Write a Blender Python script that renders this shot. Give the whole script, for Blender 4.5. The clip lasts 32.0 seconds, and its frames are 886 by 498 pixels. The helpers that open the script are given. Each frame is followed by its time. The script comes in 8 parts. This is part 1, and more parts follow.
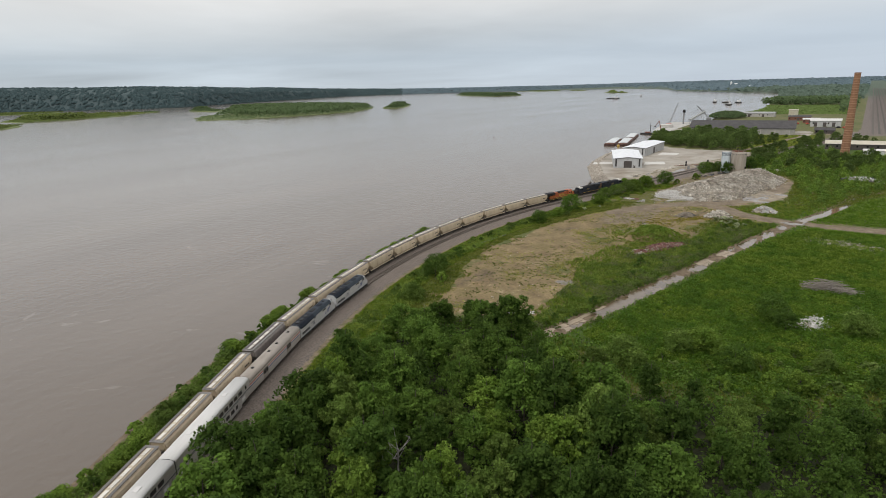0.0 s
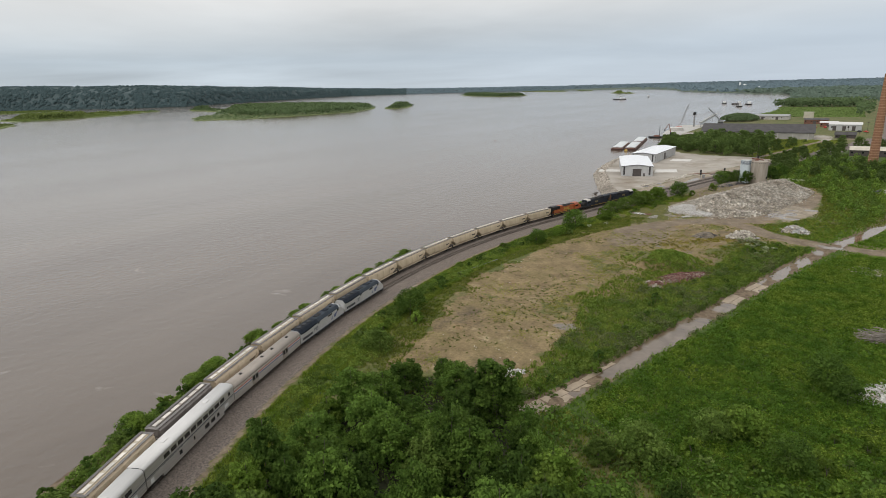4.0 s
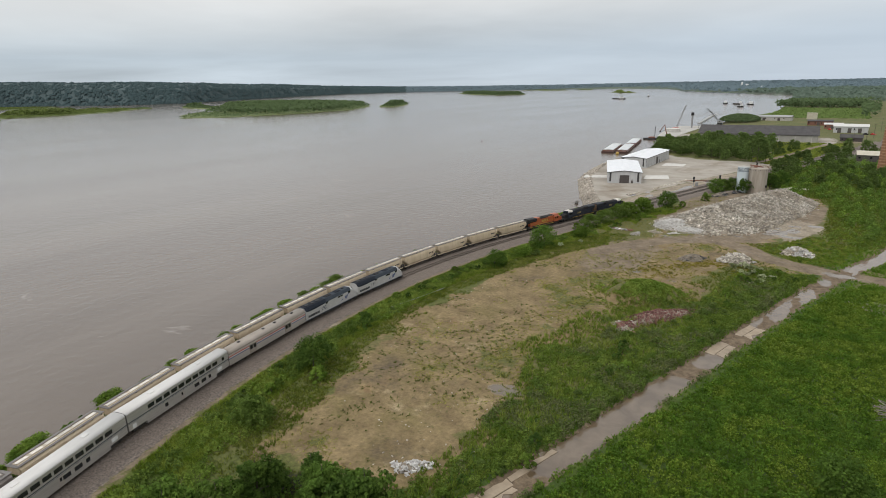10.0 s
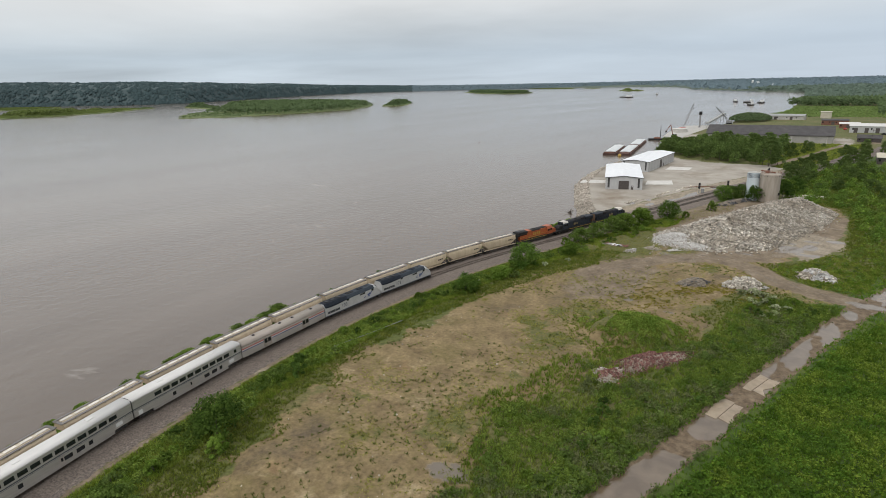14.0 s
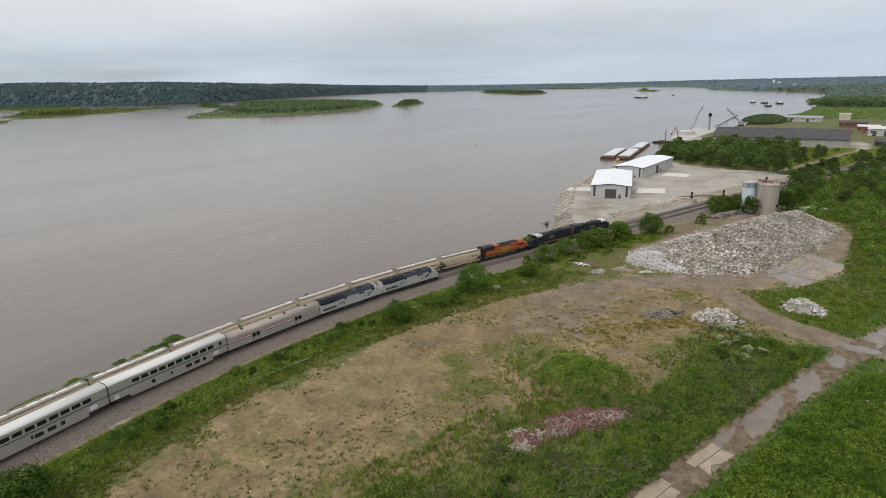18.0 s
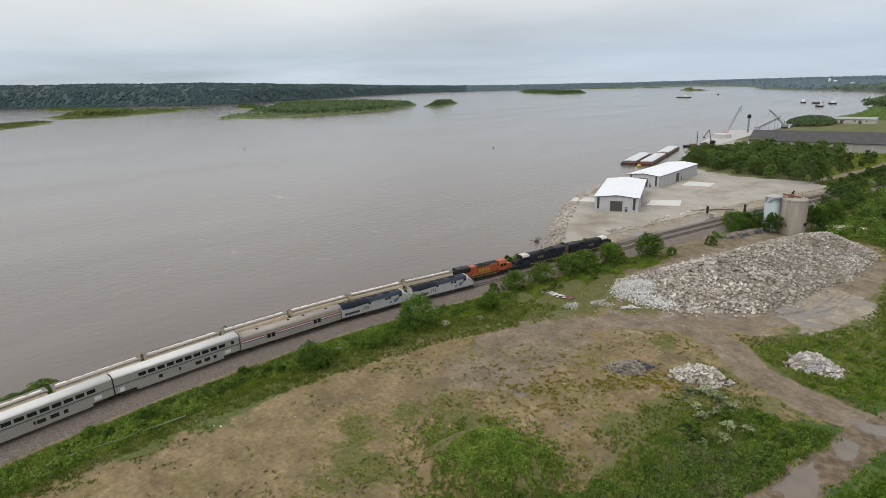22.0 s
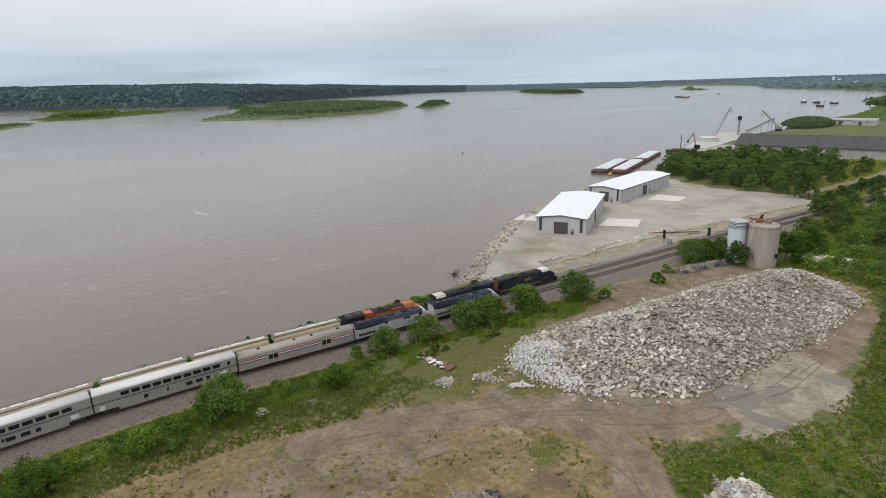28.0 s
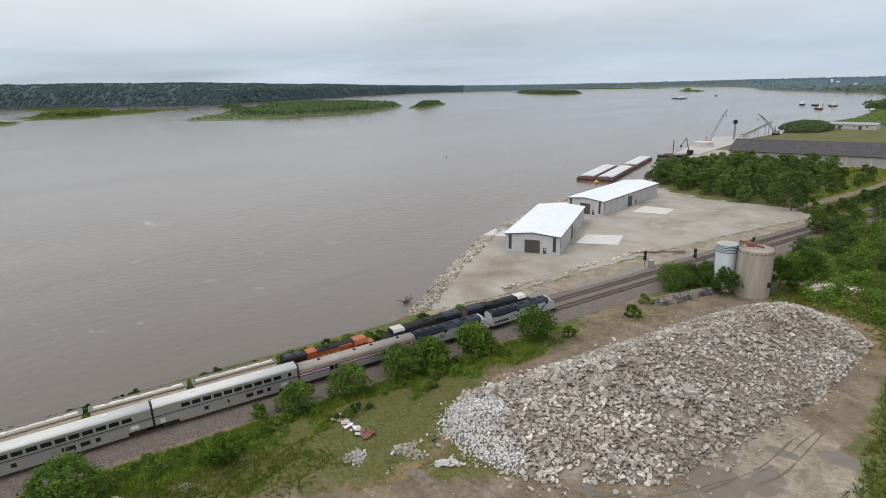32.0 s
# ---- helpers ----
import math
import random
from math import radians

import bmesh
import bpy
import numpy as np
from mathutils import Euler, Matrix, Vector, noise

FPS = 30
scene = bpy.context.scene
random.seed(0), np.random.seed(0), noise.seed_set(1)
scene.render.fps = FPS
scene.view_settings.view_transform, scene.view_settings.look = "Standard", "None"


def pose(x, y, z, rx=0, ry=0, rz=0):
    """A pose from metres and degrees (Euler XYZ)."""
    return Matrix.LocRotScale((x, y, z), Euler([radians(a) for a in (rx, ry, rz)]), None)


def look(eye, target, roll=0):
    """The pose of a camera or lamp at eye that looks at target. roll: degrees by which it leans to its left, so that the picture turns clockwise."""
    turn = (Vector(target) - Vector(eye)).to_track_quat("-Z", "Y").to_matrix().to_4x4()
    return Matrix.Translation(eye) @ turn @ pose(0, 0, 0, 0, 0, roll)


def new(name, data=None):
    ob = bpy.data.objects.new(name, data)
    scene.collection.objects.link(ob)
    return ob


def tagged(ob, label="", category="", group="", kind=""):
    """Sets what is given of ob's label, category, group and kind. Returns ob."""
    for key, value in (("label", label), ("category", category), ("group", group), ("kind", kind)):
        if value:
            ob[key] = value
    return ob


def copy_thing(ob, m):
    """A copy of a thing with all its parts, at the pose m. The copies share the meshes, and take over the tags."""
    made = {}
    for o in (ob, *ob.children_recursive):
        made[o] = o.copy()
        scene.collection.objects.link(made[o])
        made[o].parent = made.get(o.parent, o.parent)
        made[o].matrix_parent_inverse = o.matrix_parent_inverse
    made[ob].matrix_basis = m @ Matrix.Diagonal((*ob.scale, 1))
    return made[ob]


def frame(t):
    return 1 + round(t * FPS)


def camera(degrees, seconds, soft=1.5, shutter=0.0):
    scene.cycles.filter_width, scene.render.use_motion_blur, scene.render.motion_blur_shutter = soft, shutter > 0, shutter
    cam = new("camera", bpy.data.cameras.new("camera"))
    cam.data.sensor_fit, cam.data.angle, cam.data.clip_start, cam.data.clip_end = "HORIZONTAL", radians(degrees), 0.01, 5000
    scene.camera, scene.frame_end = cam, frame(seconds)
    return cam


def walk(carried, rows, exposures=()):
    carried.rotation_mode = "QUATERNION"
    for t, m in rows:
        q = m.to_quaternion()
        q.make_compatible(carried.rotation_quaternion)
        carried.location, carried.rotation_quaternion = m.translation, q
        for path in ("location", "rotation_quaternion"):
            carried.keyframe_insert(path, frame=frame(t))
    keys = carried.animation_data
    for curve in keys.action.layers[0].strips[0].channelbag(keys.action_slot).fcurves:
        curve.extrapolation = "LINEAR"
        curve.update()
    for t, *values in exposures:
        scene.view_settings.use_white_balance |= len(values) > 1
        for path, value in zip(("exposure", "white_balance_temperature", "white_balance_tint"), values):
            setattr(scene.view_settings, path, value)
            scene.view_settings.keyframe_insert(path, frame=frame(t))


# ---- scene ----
cam = camera(76.0, 32.0, soft=0.55)
# seconds, eye, target, roll
PATH = [
    (0, (11.622, 2.528, 60.017), (10.527, 4.107, 59.461), -1.8),
    (1, (8.163, 10.432, 60.035), (7.056, 12.002, 59.479), -1.6),
    (2, (5.089, 18.234, 60.094), (3.981, 19.804, 59.538), -1.6),
    (3, (2.405, 25.868, 60.2), (1.296, 27.437, 59.644), -1.6),
    (3.5, (1.222, 29.591, 60.221), (0.113, 31.16, 59.665), -1.6),
    (5.5, (-2.443, 44.149, 60.228), (-3.551, 45.719, 59.673), -1.6),
    (6, (-2.942, 47.572, 60.191), (-4.051, 49.141, 59.634), -1.5),
    (7, (-3.3, 53.85, 59.944), (-4.408, 55.419, 59.388), -1.5),
    (8, (-3.151, 59.729, 59.684), (-4.26, 61.297, 59.127), -1.4),
    (9, (-2.777, 65.295, 59.359), (-3.885, 66.863, 58.8), -1.4),
    (10, (-2.707, 71.132, 59.111), (-3.818, 72.697, 58.55), -1.3),
    (11, (-3.427, 77.285, 58.913), (-4.546, 78.844, 58.351), -1.4),
    (12, (-4.747, 83.981, 58.778), (-5.875, 85.535, 58.215), -1.4),
    (13, (-5.978, 91.347, 58.681), (-7.113, 92.895, 58.118), -1.5),
    (14, (-6.561, 99.212, 58.674), (-7.695, 100.76, 58.11), -1.5),
    (14.5, (-6.398, 103.019, 58.653), (-7.533, 104.566, 58.089), -1.4),
    (16.5, (-3.875, 117.811, 58.385), (-5.019, 119.352, 57.822), -1.5),
    (17, (-2.953, 121.573, 58.347), (-4.101, 123.11, 57.785), -1.6),
    (17.5, (-1.8, 125.486, 58.304), (-2.955, 127.019, 57.743), -1.6),
    (18, (-0.597, 129.691, 58.29), (-1.778, 131.203, 57.728), -1.5),
    (18.5, (0.43, 134.127, 58.309), (-0.788, 135.611, 57.749), -1.6),
    (19, (1.218, 138.688, 58.322), (-0.015, 140.16, 57.763), -1.7),
    (20, (2.224, 147.916, 58.236), (0.968, 149.369, 57.677), -1.8),
    (21, (2.857, 156.901, 58.078), (1.581, 158.336, 57.519), -1.7),
    (22, (3.091, 165.032, 57.897), (1.803, 166.456, 57.338), -1.7),
    (23, (2.891, 172.97, 57.791), (1.59, 174.383, 57.232), -1.7),
    (24, (2.486, 181.016, 57.676), (1.182, 182.426, 57.118), -1.8),
    (25, (2.378, 189.646, 57.578), (1.074, 191.057, 57.019), -1.8),
    (25.5, (2.434, 194.147, 57.554), (1.132, 195.558, 56.995), -1.8),
    (27.5, (2.903, 212.766, 57.36), (1.603, 214.179, 56.8), -2.0),
    (28, (2.841, 217.336, 57.35), (1.542, 218.75, 56.791), -1.9),
    (29, (2.031, 225.951, 57.507), (0.734, 227.367, 56.947), -1.8),
    (30, (0.535, 233.822, 57.838), (-0.761, 235.239, 57.279), -1.8),
    (31, (-0.889, 239.828, 57.964), (-2.184, 241.246, 57.405), -1.6),
    (32, (-2.06, 243.59, 57.613), (-3.355, 245.008, 57.054), -1.6),
]
walk(cam, [(t, look(e, g, r)) for t, e, g, r in PATH], [(0.0, -0.04, 6560, 11), (12.0, -0.03, 6500, 10.5), (22.0, 0.0, 6380, 11), (32.0, 0.02, 6290, 11)])

# ---------------------------------------------------------------- sky and light
rng = np.random.default_rng(7)


def nodes_of(tree):
    tree.nodes.clear()
    return tree.nodes, tree.links


def build_world():
    w = bpy.data.worlds.new("overcast_sky")
    scene.world = w
    w.use_nodes = True
    n, l = nodes_of(w.node_tree)
    out = n.new("ShaderNodeOutputWorld")
    bg = n.new("ShaderNodeBackground")
    bg.inputs["Strength"].default_value = 1.1
    l.new(bg.outputs[0], out.inputs[0])
    tc = n.new("ShaderNodeTexCoord")
    sep = n.new("ShaderNodeSeparateXYZ")
    l.new(tc.outputs["Generated"], sep.inputs[0])
    # overcast brightness by height above the horizon
    ramp = n.new("ShaderNodeValToRGB")
    el = ramp.color_ramp.elements
    el[0].position, el[0].color = 0.0, (0.49, 0.555, 0.60, 1)
    el[1].position, el[1].color = 1.0, (1.0, 1.02, 1.03, 1)
    for p, c in ((0.012, (0.47, 0.54, 0.595)), (0.045, (0.43, 0.50, 0.56)), (0.085, (0.545, 0.58, 0.60)),
                 (0.13, (0.645, 0.655, 0.65)), (0.25, (0.755, 0.755, 0.75)), (0.5, (0.90, 0.92, 0.93))):
        e = el.new(p)
        e.color = (*c, 1)
    l.new(sep.outputs["Z"], ramp.inputs[0])
    # cloud sheet: the direction laid out on a flat layer
    add = n.new("ShaderNodeMath")
    add.operation = "ADD"
    add.inputs[1].default_value = 0.075
    ab = n.new("ShaderNodeMath")
    ab.operation = "ABSOLUTE"
    l.new(sep.outputs["Z"], ab.inputs[0])
    l.new(ab.outputs[0], add.inputs[0])
    comb = n.new("ShaderNodeCombineXYZ")
    for i, ax in enumerate("XY"):
        dv = n.new("ShaderNodeMath")
        dv.operation = "DIVIDE"
        l.new(sep.outputs[ax], dv.inputs[0])
        l.new(add.outputs[0], dv.inputs[1])
        l.new(dv.outputs[0], comb.inputs[i])
    noi = n.new("ShaderNodeTexNoise")
    noi.inputs["Scale"].default_value = 0.27
    noi.inputs["Detail"].default_value = 5
    noi.inputs["Roughness"].default_value = 0.5
    noi.inputs["Distortion"].default_value = 0.25
    l.new(comb.outputs[0], noi.inputs["Vector"])
    mr = n.new("ShaderNodeMapRange")
    mr.inputs["From Min"].default_value, mr.inputs["From Max"].default_value = 0.3, 0.7
    mr.inputs["To Min"].default_value, mr.inputs["To Max"].default_value = 0.78, 1.17
    l.new(noi.outputs["Fac"], mr.inputs["Value"])
    mul = n.new("ShaderNodeMix")
    mul.data_type, mul.blend_type = "RGBA", "MULTIPLY"
    mul.inputs["Factor"].default_value = 1.0
    l.new(ramp.outputs[0], mul.inputs[6])
    l.new(mr.outputs[0], mul.inputs[7])
    # bluer rain cloud low down, thicker towards +x
    low = n.new("ShaderNodeMapRange")
    low.interpolation_type = "SMOOTHSTEP"
    low.inputs["From Min"].default_value, low.inputs["From Max"].default_value = 0.15, 0.03
    l.new(sep.outputs["Z"], low.inputs["Value"])
    east = n.new("ShaderNodeMapRange")
    east.inputs["From Min"].default_value, east.inputs["From Max"].default_value = -0.95, 0.1
    east.inputs["To Min"].default_value, east.inputs["To Max"].default_value = 0.05, 0.75
    l.new(sep.outputs["X"], east.inputs["Value"])
    both = n.new("ShaderNodeMath")
    both.operation = "MULTIPLY"
    l.new(low.outputs[0], both.inputs[0])
    l.new(east.outputs[0], both.inputs[1])
    rain = n.new("ShaderNodeMix")
    rain.data_type = "RGBA"
    rain.inputs[7].default_value = (0.475, 0.555, 0.655, 1)
    l.new(both.outputs[0], rain.inputs["Factor"])
    l.new(mul.outputs[2], rain.inputs[6])
    # a trace of clear sky behind the cloud
    sky = n.new("ShaderNodeTexSky")
    sky.sky_type, sky.sun_disc = "NISHITA", False
    sky.sun_elevation, sky.sun_rotation = radians(50), radians(200)
    sm = n.new("ShaderNodeMix")
    sm.data_type, sm.blend_type = "RGBA", "ADD"
    sm.inputs["Factor"].default_value = 0.008
    l.new(rain.outputs[2], sm.inputs[6])
    l.new(sky.outputs[0], sm.inputs[7])
    l.new(sm.outputs[2], bg.inputs["Color"])


build_world()
sun_data = bpy.data.lights.new("sun", "SUN")
sun_data.energy, sun_data.angle, sun_data.color = 1.1, radians(22), (1.0, 0.965, 0.92)
sun = new("sun", sun_data)
sun.matrix_world = look((0, 0, 300), (0 + 300 * math.sin(radians(200)) * -0.75, 300 * -math.cos(radians(200)) * 0.75, 0))

# ---------------------------------------------------------------- materials
MATS = {}


def mat(name, c1, c2=None, rough=0.7, metal=0.0, scale=1.0, bump=0.0, bscale=None, world=False, isl=0.0, obj=0.0,
        stain=0.0, spec=0.5, detail=4.0, stretch=(1, 1, 1)):
    """A surface of two noise-mixed colours with wear at a second scale and fine relief."""
    if name in MATS:
        return MATS[name]
    c2 = c2 or tuple(min(1, v * 1.25) for v in c1)
    m = bpy.data.materials.new(name)
    MATS[name] = m
    m.use_nodes = True
    n, l = nodes_of(m.node_tree)
    out = n.new("ShaderNodeOutputMaterial")
    b = n.new("ShaderNodeBsdfPrincipled")
    l.new(b.outputs[0], out.inputs[0])
    b.inputs["Metallic"].default_value = metal
    b.inputs["Specular IOR Level"].default_value = spec
    if world:
        g = n.new("ShaderNodeNewGeometry")
        vec = g.outputs["Position"]
    else:
        g = n.new("ShaderNodeTexCoord")
        vec = g.outputs["Object"]
    if stretch != (1, 1, 1):
        mp = n.new("ShaderNodeMapping")
        mp.inputs["Scale"].default_value = stretch
        l.new(vec, mp.inputs["Vector"])
        vec = mp.outputs[0]
    n1 = n.new("ShaderNodeTexNoise")
    n1.inputs["Scale"].default_value, n1.inputs["Detail"].default_value = scale, detail
    n1.inputs["Roughness"].default_value = 0.6
    l.new(vec, n1.inputs["Vector"])
    mr = n.new("ShaderNodeMapRange")
    mr.inputs["From Min"].default_value, mr.inputs["From Max"].default_value = 0.32, 0.68
    l.new(n1.outputs["Fac"], mr.inputs["Value"])
    mx = n.new("ShaderNodeMix")
    mx.data_type = "RGBA"
    mx.inputs[6].default_value, mx.inputs[7].default_value = (*c1, 1), (*c2, 1)
    l.new(mr.outputs[0], mx.inputs["Factor"])
    col = mx.outputs[2]
    n2 = n.new("ShaderNodeTexNoise")
    n2.inputs["Scale"].default_value, n2.inputs["Detail"].default_value = scale * 0.17, 3
    l.new(vec, n2.inputs["Vector"])

    def gain(src, lo, hi, col):
        q = n.new("ShaderNodeMapRange")
        q.inputs["To Min"].default_value, q.inputs["To Max"].default_value = lo, hi
        l.new(src, q.inputs["Value"])
        k = n.new("ShaderNodeMix")
        k.data_type, k.blend_type = "RGBA", "MULTIPLY"
        k.inputs["Factor"].default_value = 1
        l.new(col, k.inputs[6])
        l.new(q.outputs[0], k.inputs[7])
        return k.outputs[2]

    if stain:
        col = gain(n2.outputs["Fac"], 1 - stain, 1 + stain * 0.8, col)
    if isl:
        gi = n.new("ShaderNodeNewGeometry")
        col = gain(gi.outputs["Random Per Island"], 1 - isl, 1 + isl, col)
    if obj:
        oi = n.new("ShaderNodeObjectInfo")
        col = gain(oi.outputs["Random"], 1 - obj, 1 + obj, col)
    l.new(col, b.inputs["Base Color"])
    rr = n.new("ShaderNodeMapRange")
    rr.inputs["To Min"].default_value, rr.inputs["To Max"].default_value = max(0.03, rough - 0.1), min(1, rough + 0.1)
    l.new(n2.outputs["Fac"], rr.inputs["Value"])
    l.new(rr.outputs[0], b.inputs["Roughness"])
    if bump:
        nb = n.new("ShaderNodeTexNoise")
        nb.inputs["Scale"].default_value, nb.inputs["Detail"].default_value = bscale or scale * 4, 5
        l.new(vec, nb.inputs["Vector"])
        bp = n.new("ShaderNodeBump")
        bp.inputs["Strength"].default_value, bp.inputs["Distance"].default_value = 1.0, bump
        l.new(nb.outputs["Fac"], bp.inputs["Height"])
        l.new(bp.outputs[0], b.inputs["Normal"])
    return m


def foliage(name, c1, c2, isl=0.34, obj=0.26, trans=0.35):
    """Leaves: two greens, varied leaf by leaf and plant by plant, a little light let through."""
    if name in MATS:
        return MATS[name]
    m = bpy.data.materials.new(name)
    MATS[name] = m
    m.use_nodes = True
    n, l = nodes_of(m.node_tree)
    out = n.new("ShaderNodeOutputMaterial")
    b = n.new("ShaderNodeBsdfPrincipled")
    b.inputs["Roughness"].default_value = 0.75
    b.inputs["Specular IOR Level"].default_value = 0.10
    tr = n.new("ShaderNodeBsdfTranslucent")
    ms = n.new("ShaderNodeMixShader")
    ms.inputs[0].default_value = trans
    l.new(b.outputs[0], ms.inputs[1])
    l.new(tr.outputs[0], ms.inputs[2])
    l.new(ms.outputs[0], out.inputs[0])
    g = n.new("ShaderNodeNewGeometry")
    n1 = n.new("ShaderNodeTexNoise")
    n1.inputs["Scale"].default_value, n1.inputs["Detail"].default_value = 0.35, 3
    l.new(g.outputs["Position"], n1.inputs["Vector"])
    mr = n.new("ShaderNodeMapRange")
    mr.inputs["From Min"].default_value, mr.inputs["From Max"].default_value = 0.35, 0.65
    l.new(n1.outputs["Fac"], mr.inputs["Value"])
    mx = n.new("ShaderNodeMix")
    mx.data_type = "RGBA"
    mx.inputs[6].default_value, mx.inputs[7].default_value = (*c1, 1), (*c2, 1)
    l.new(mr.outputs[0], mx.inputs["Factor"])
    col = mx.outputs[2]
    oi = n.new("ShaderNodeObjectInfo")
    for src, a in ((g.outputs["Random Per Island"], isl), (oi.outputs["Random"], obj)):
        q = n.new("ShaderNodeMapRange")
        q.inputs["To Min"].default_value, q.inputs["To Max"].default_value = 1 - a, 1 + a
        l.new(src, q.inputs["Value"])
        k = n.new("ShaderNodeMix")
        k.data_type, k.blend_type = "RGBA", "MULTIPLY"
        k.inputs["Factor"].default_value = 1
        l.new(col, k.inputs[6])
        l.new(q.outputs[0], k.inputs[7])
        col = k.outputs[2]
    l.new(col, b.inputs["Base Color"])
    l.new(col, tr.inputs["Color"])
    return m


# ---------------------------------------------------------------- mesh helpers
class Geo:
    """Collects corners and faces of one mesh."""

    def __init__(self):
        self.v, self.f = [], []

    def add(self, verts, faces):
        o = len(self.v)
        self.v += [tuple(p) for p in verts]
        self.f += [tuple(i + o for i in q) for q in faces]
        return self

    def box(self, x0, x1, y0, y1, z0, z1, c=0.0):
        """A box, with its upright edges cut off by c."""
        if c <= 0:
            v = [(x0, y0, z0), (x1, y0, z0), (x1, y1, z0), (x0, y1, z0), (x0, y0, z1), (x1, y0, z1), (x1, y1, z1), (x0, y1, z1)]
            return self.add(v, [(3, 2, 1, 0), (4, 5, 6, 7), (0, 1, 5, 4), (1, 2, 6, 5), (2, 3, 7, 6), (3, 0, 4, 7)])
        p = [(x0 + c, y0), (x1 - c, y0), (x1, y0 + c), (x1, y1 - c), (x1 - c, y1), (x0 + c, y1), (x0, y1 - c), (x0, y0 + c)]
        ins = [(min(max(a, x0 + c), x1 - c), min(max(b, y0 + c), y1 - c)) for a, b in p]
        v = [(a, b, z0) for a, b in p] + [(a, b, z1 - c) for a, b in p] + [(a, b, z1) for a, b in ins]
        f = [tuple(range(7, -1, -1)), tuple(range(16, 24))]
        for k in (0, 8):
            f += [(i + k, (i + 1) % 8 + k, (i + 1) % 8 + 8 + k, i + 8 + k) for i in range(8)]
        return self.add(v, f)

    def extrude(self, prof, x0, x1, axis="x"):
        """A closed profile of (a, b) drawn out along an axis."""
        n = len(prof)
        if axis == "x":
            v = [(x0, a, b) for a, b in prof] + [(x1, a, b) for a, b in prof]
        elif axis == "y":
            v = [(a, x0, b) for a, b in prof] + [(a, x1, b) for a, b in prof]
        else:
            v = [(a, b, x0) for a, b in prof] + [(a, b, x1) for a, b in prof]
        f = [(i, (i + 1) % n, (i + 1) % n + n, i + n) for i in range(n)]
        return self.add(v, f + [tuple(range(n - 1, -1, -1)), tuple(range(n, 2 * n))])

    def rings(self, rings, close=True):
        """Rings of equal count joined one to the next."""
        n = len(rings[0])
        v = [p for r in rings for p in r]
        f = []
        for k in range(len(rings) - 1):
            f += [(k * n + i, k * n + (i + 1) % n, (k + 1) * n + (i + 1) % n, (k + 1) * n + i) for i in range(n)]
        if close:
            f += [tuple(range(n - 1, -1, -1)), tuple(range((len(rings) - 1) * n, len(rings) * n))]
        return self.add(v, f)

    def tube(self, a, b, r0, r1=None, n=8):
        """A tapered round bar from a to b."""
        r1 = r0 if r1 is None else r1
        a, b = Vector(a), Vector(b)
        q = (b - a).to_track_quat("Z", "Y")
        rs = []
        for p, r in ((a, r0), (b, r1)):
            rs.append([p + q @ Vector((r * math.cos(2 * math.pi * i / n), r * math.sin(2 * math.pi * i / n), 0)) for i in range(n)])
        return self.rings(rs)

    def mesh(self, name, smooth=False):
        me = bpy.data.meshes.new(name)
        me.from_pydata(self.v, [], self.f)
        if smooth:
            me.polygons.foreach_set("use_smooth", [True] * len(me.polygons))
        me.update()
        return me


def np_mesh(name, v, quads, smooth=False):
    """A mesh of equal-sized faces from arrays."""
    me = bpy.data.meshes.new(name)
    v, quads = np.asarray(v, np.float32), np.asarray(quads, np.int32)
    k = quads.shape[1]
    me.vertices.add(len(v))
    me.vertices.foreach_set("co", v.ravel())
    me.loops.add(quads.size)
    me.loops.foreach_set("vertex_index", quads.ravel())
    me.polygons.add(len(quads))
    me.polygons.foreach_set("loop_start", np.arange(0, quads.size, k, dtype=np.int32))
    if smooth:
        me.polygons.foreach_set("use_smooth", np.ones(len(quads), bool))
    me.update(calc_edges=True)
    return me


def part(name, geo, material, parent=None, label="", smooth=False):
    """One mesh object under a thing or a part (or on its own)."""
    me = geo.mesh(name, smooth) if isinstance(geo, Geo) else geo
    if not me.materials:
        me.materials.append(material)
    ob = new(name, me)
    if parent is not None:
        ob.parent = parent
    if label:
        ob["label"] = label
    return ob


def thing(name, label, category, group="", kind="", m=None):
    e = new(name)
    e.empty_display_size = 0.5
    if m is not None:
        e.matrix_world = m
    return tagged(e, label, category, group, kind)


# ---------------------------------------------------------------- plan of the place
WATER = -3.0
CX, CY, RAD, A1, A2 = 161.913, 191.702, 273.974, -0.48, 0.28297
GAP = 4.6


def track(s, off=0.0):
    """Centre of the passing track, s metres past the start of the curve, off metres to its left: x, y, heading."""
    r = RAD + off
    s2 = r * (A2 - A1)
    a = min(max(A1 + s / r, A1), A2)
    x, y = CX - r * math.cos(a), CY + r * math.sin(a)
    d = s if s < 0 else (s - s2 if s > s2 else 0.0)
    return x + d * math.sin(a), y + d * math.cos(a), a


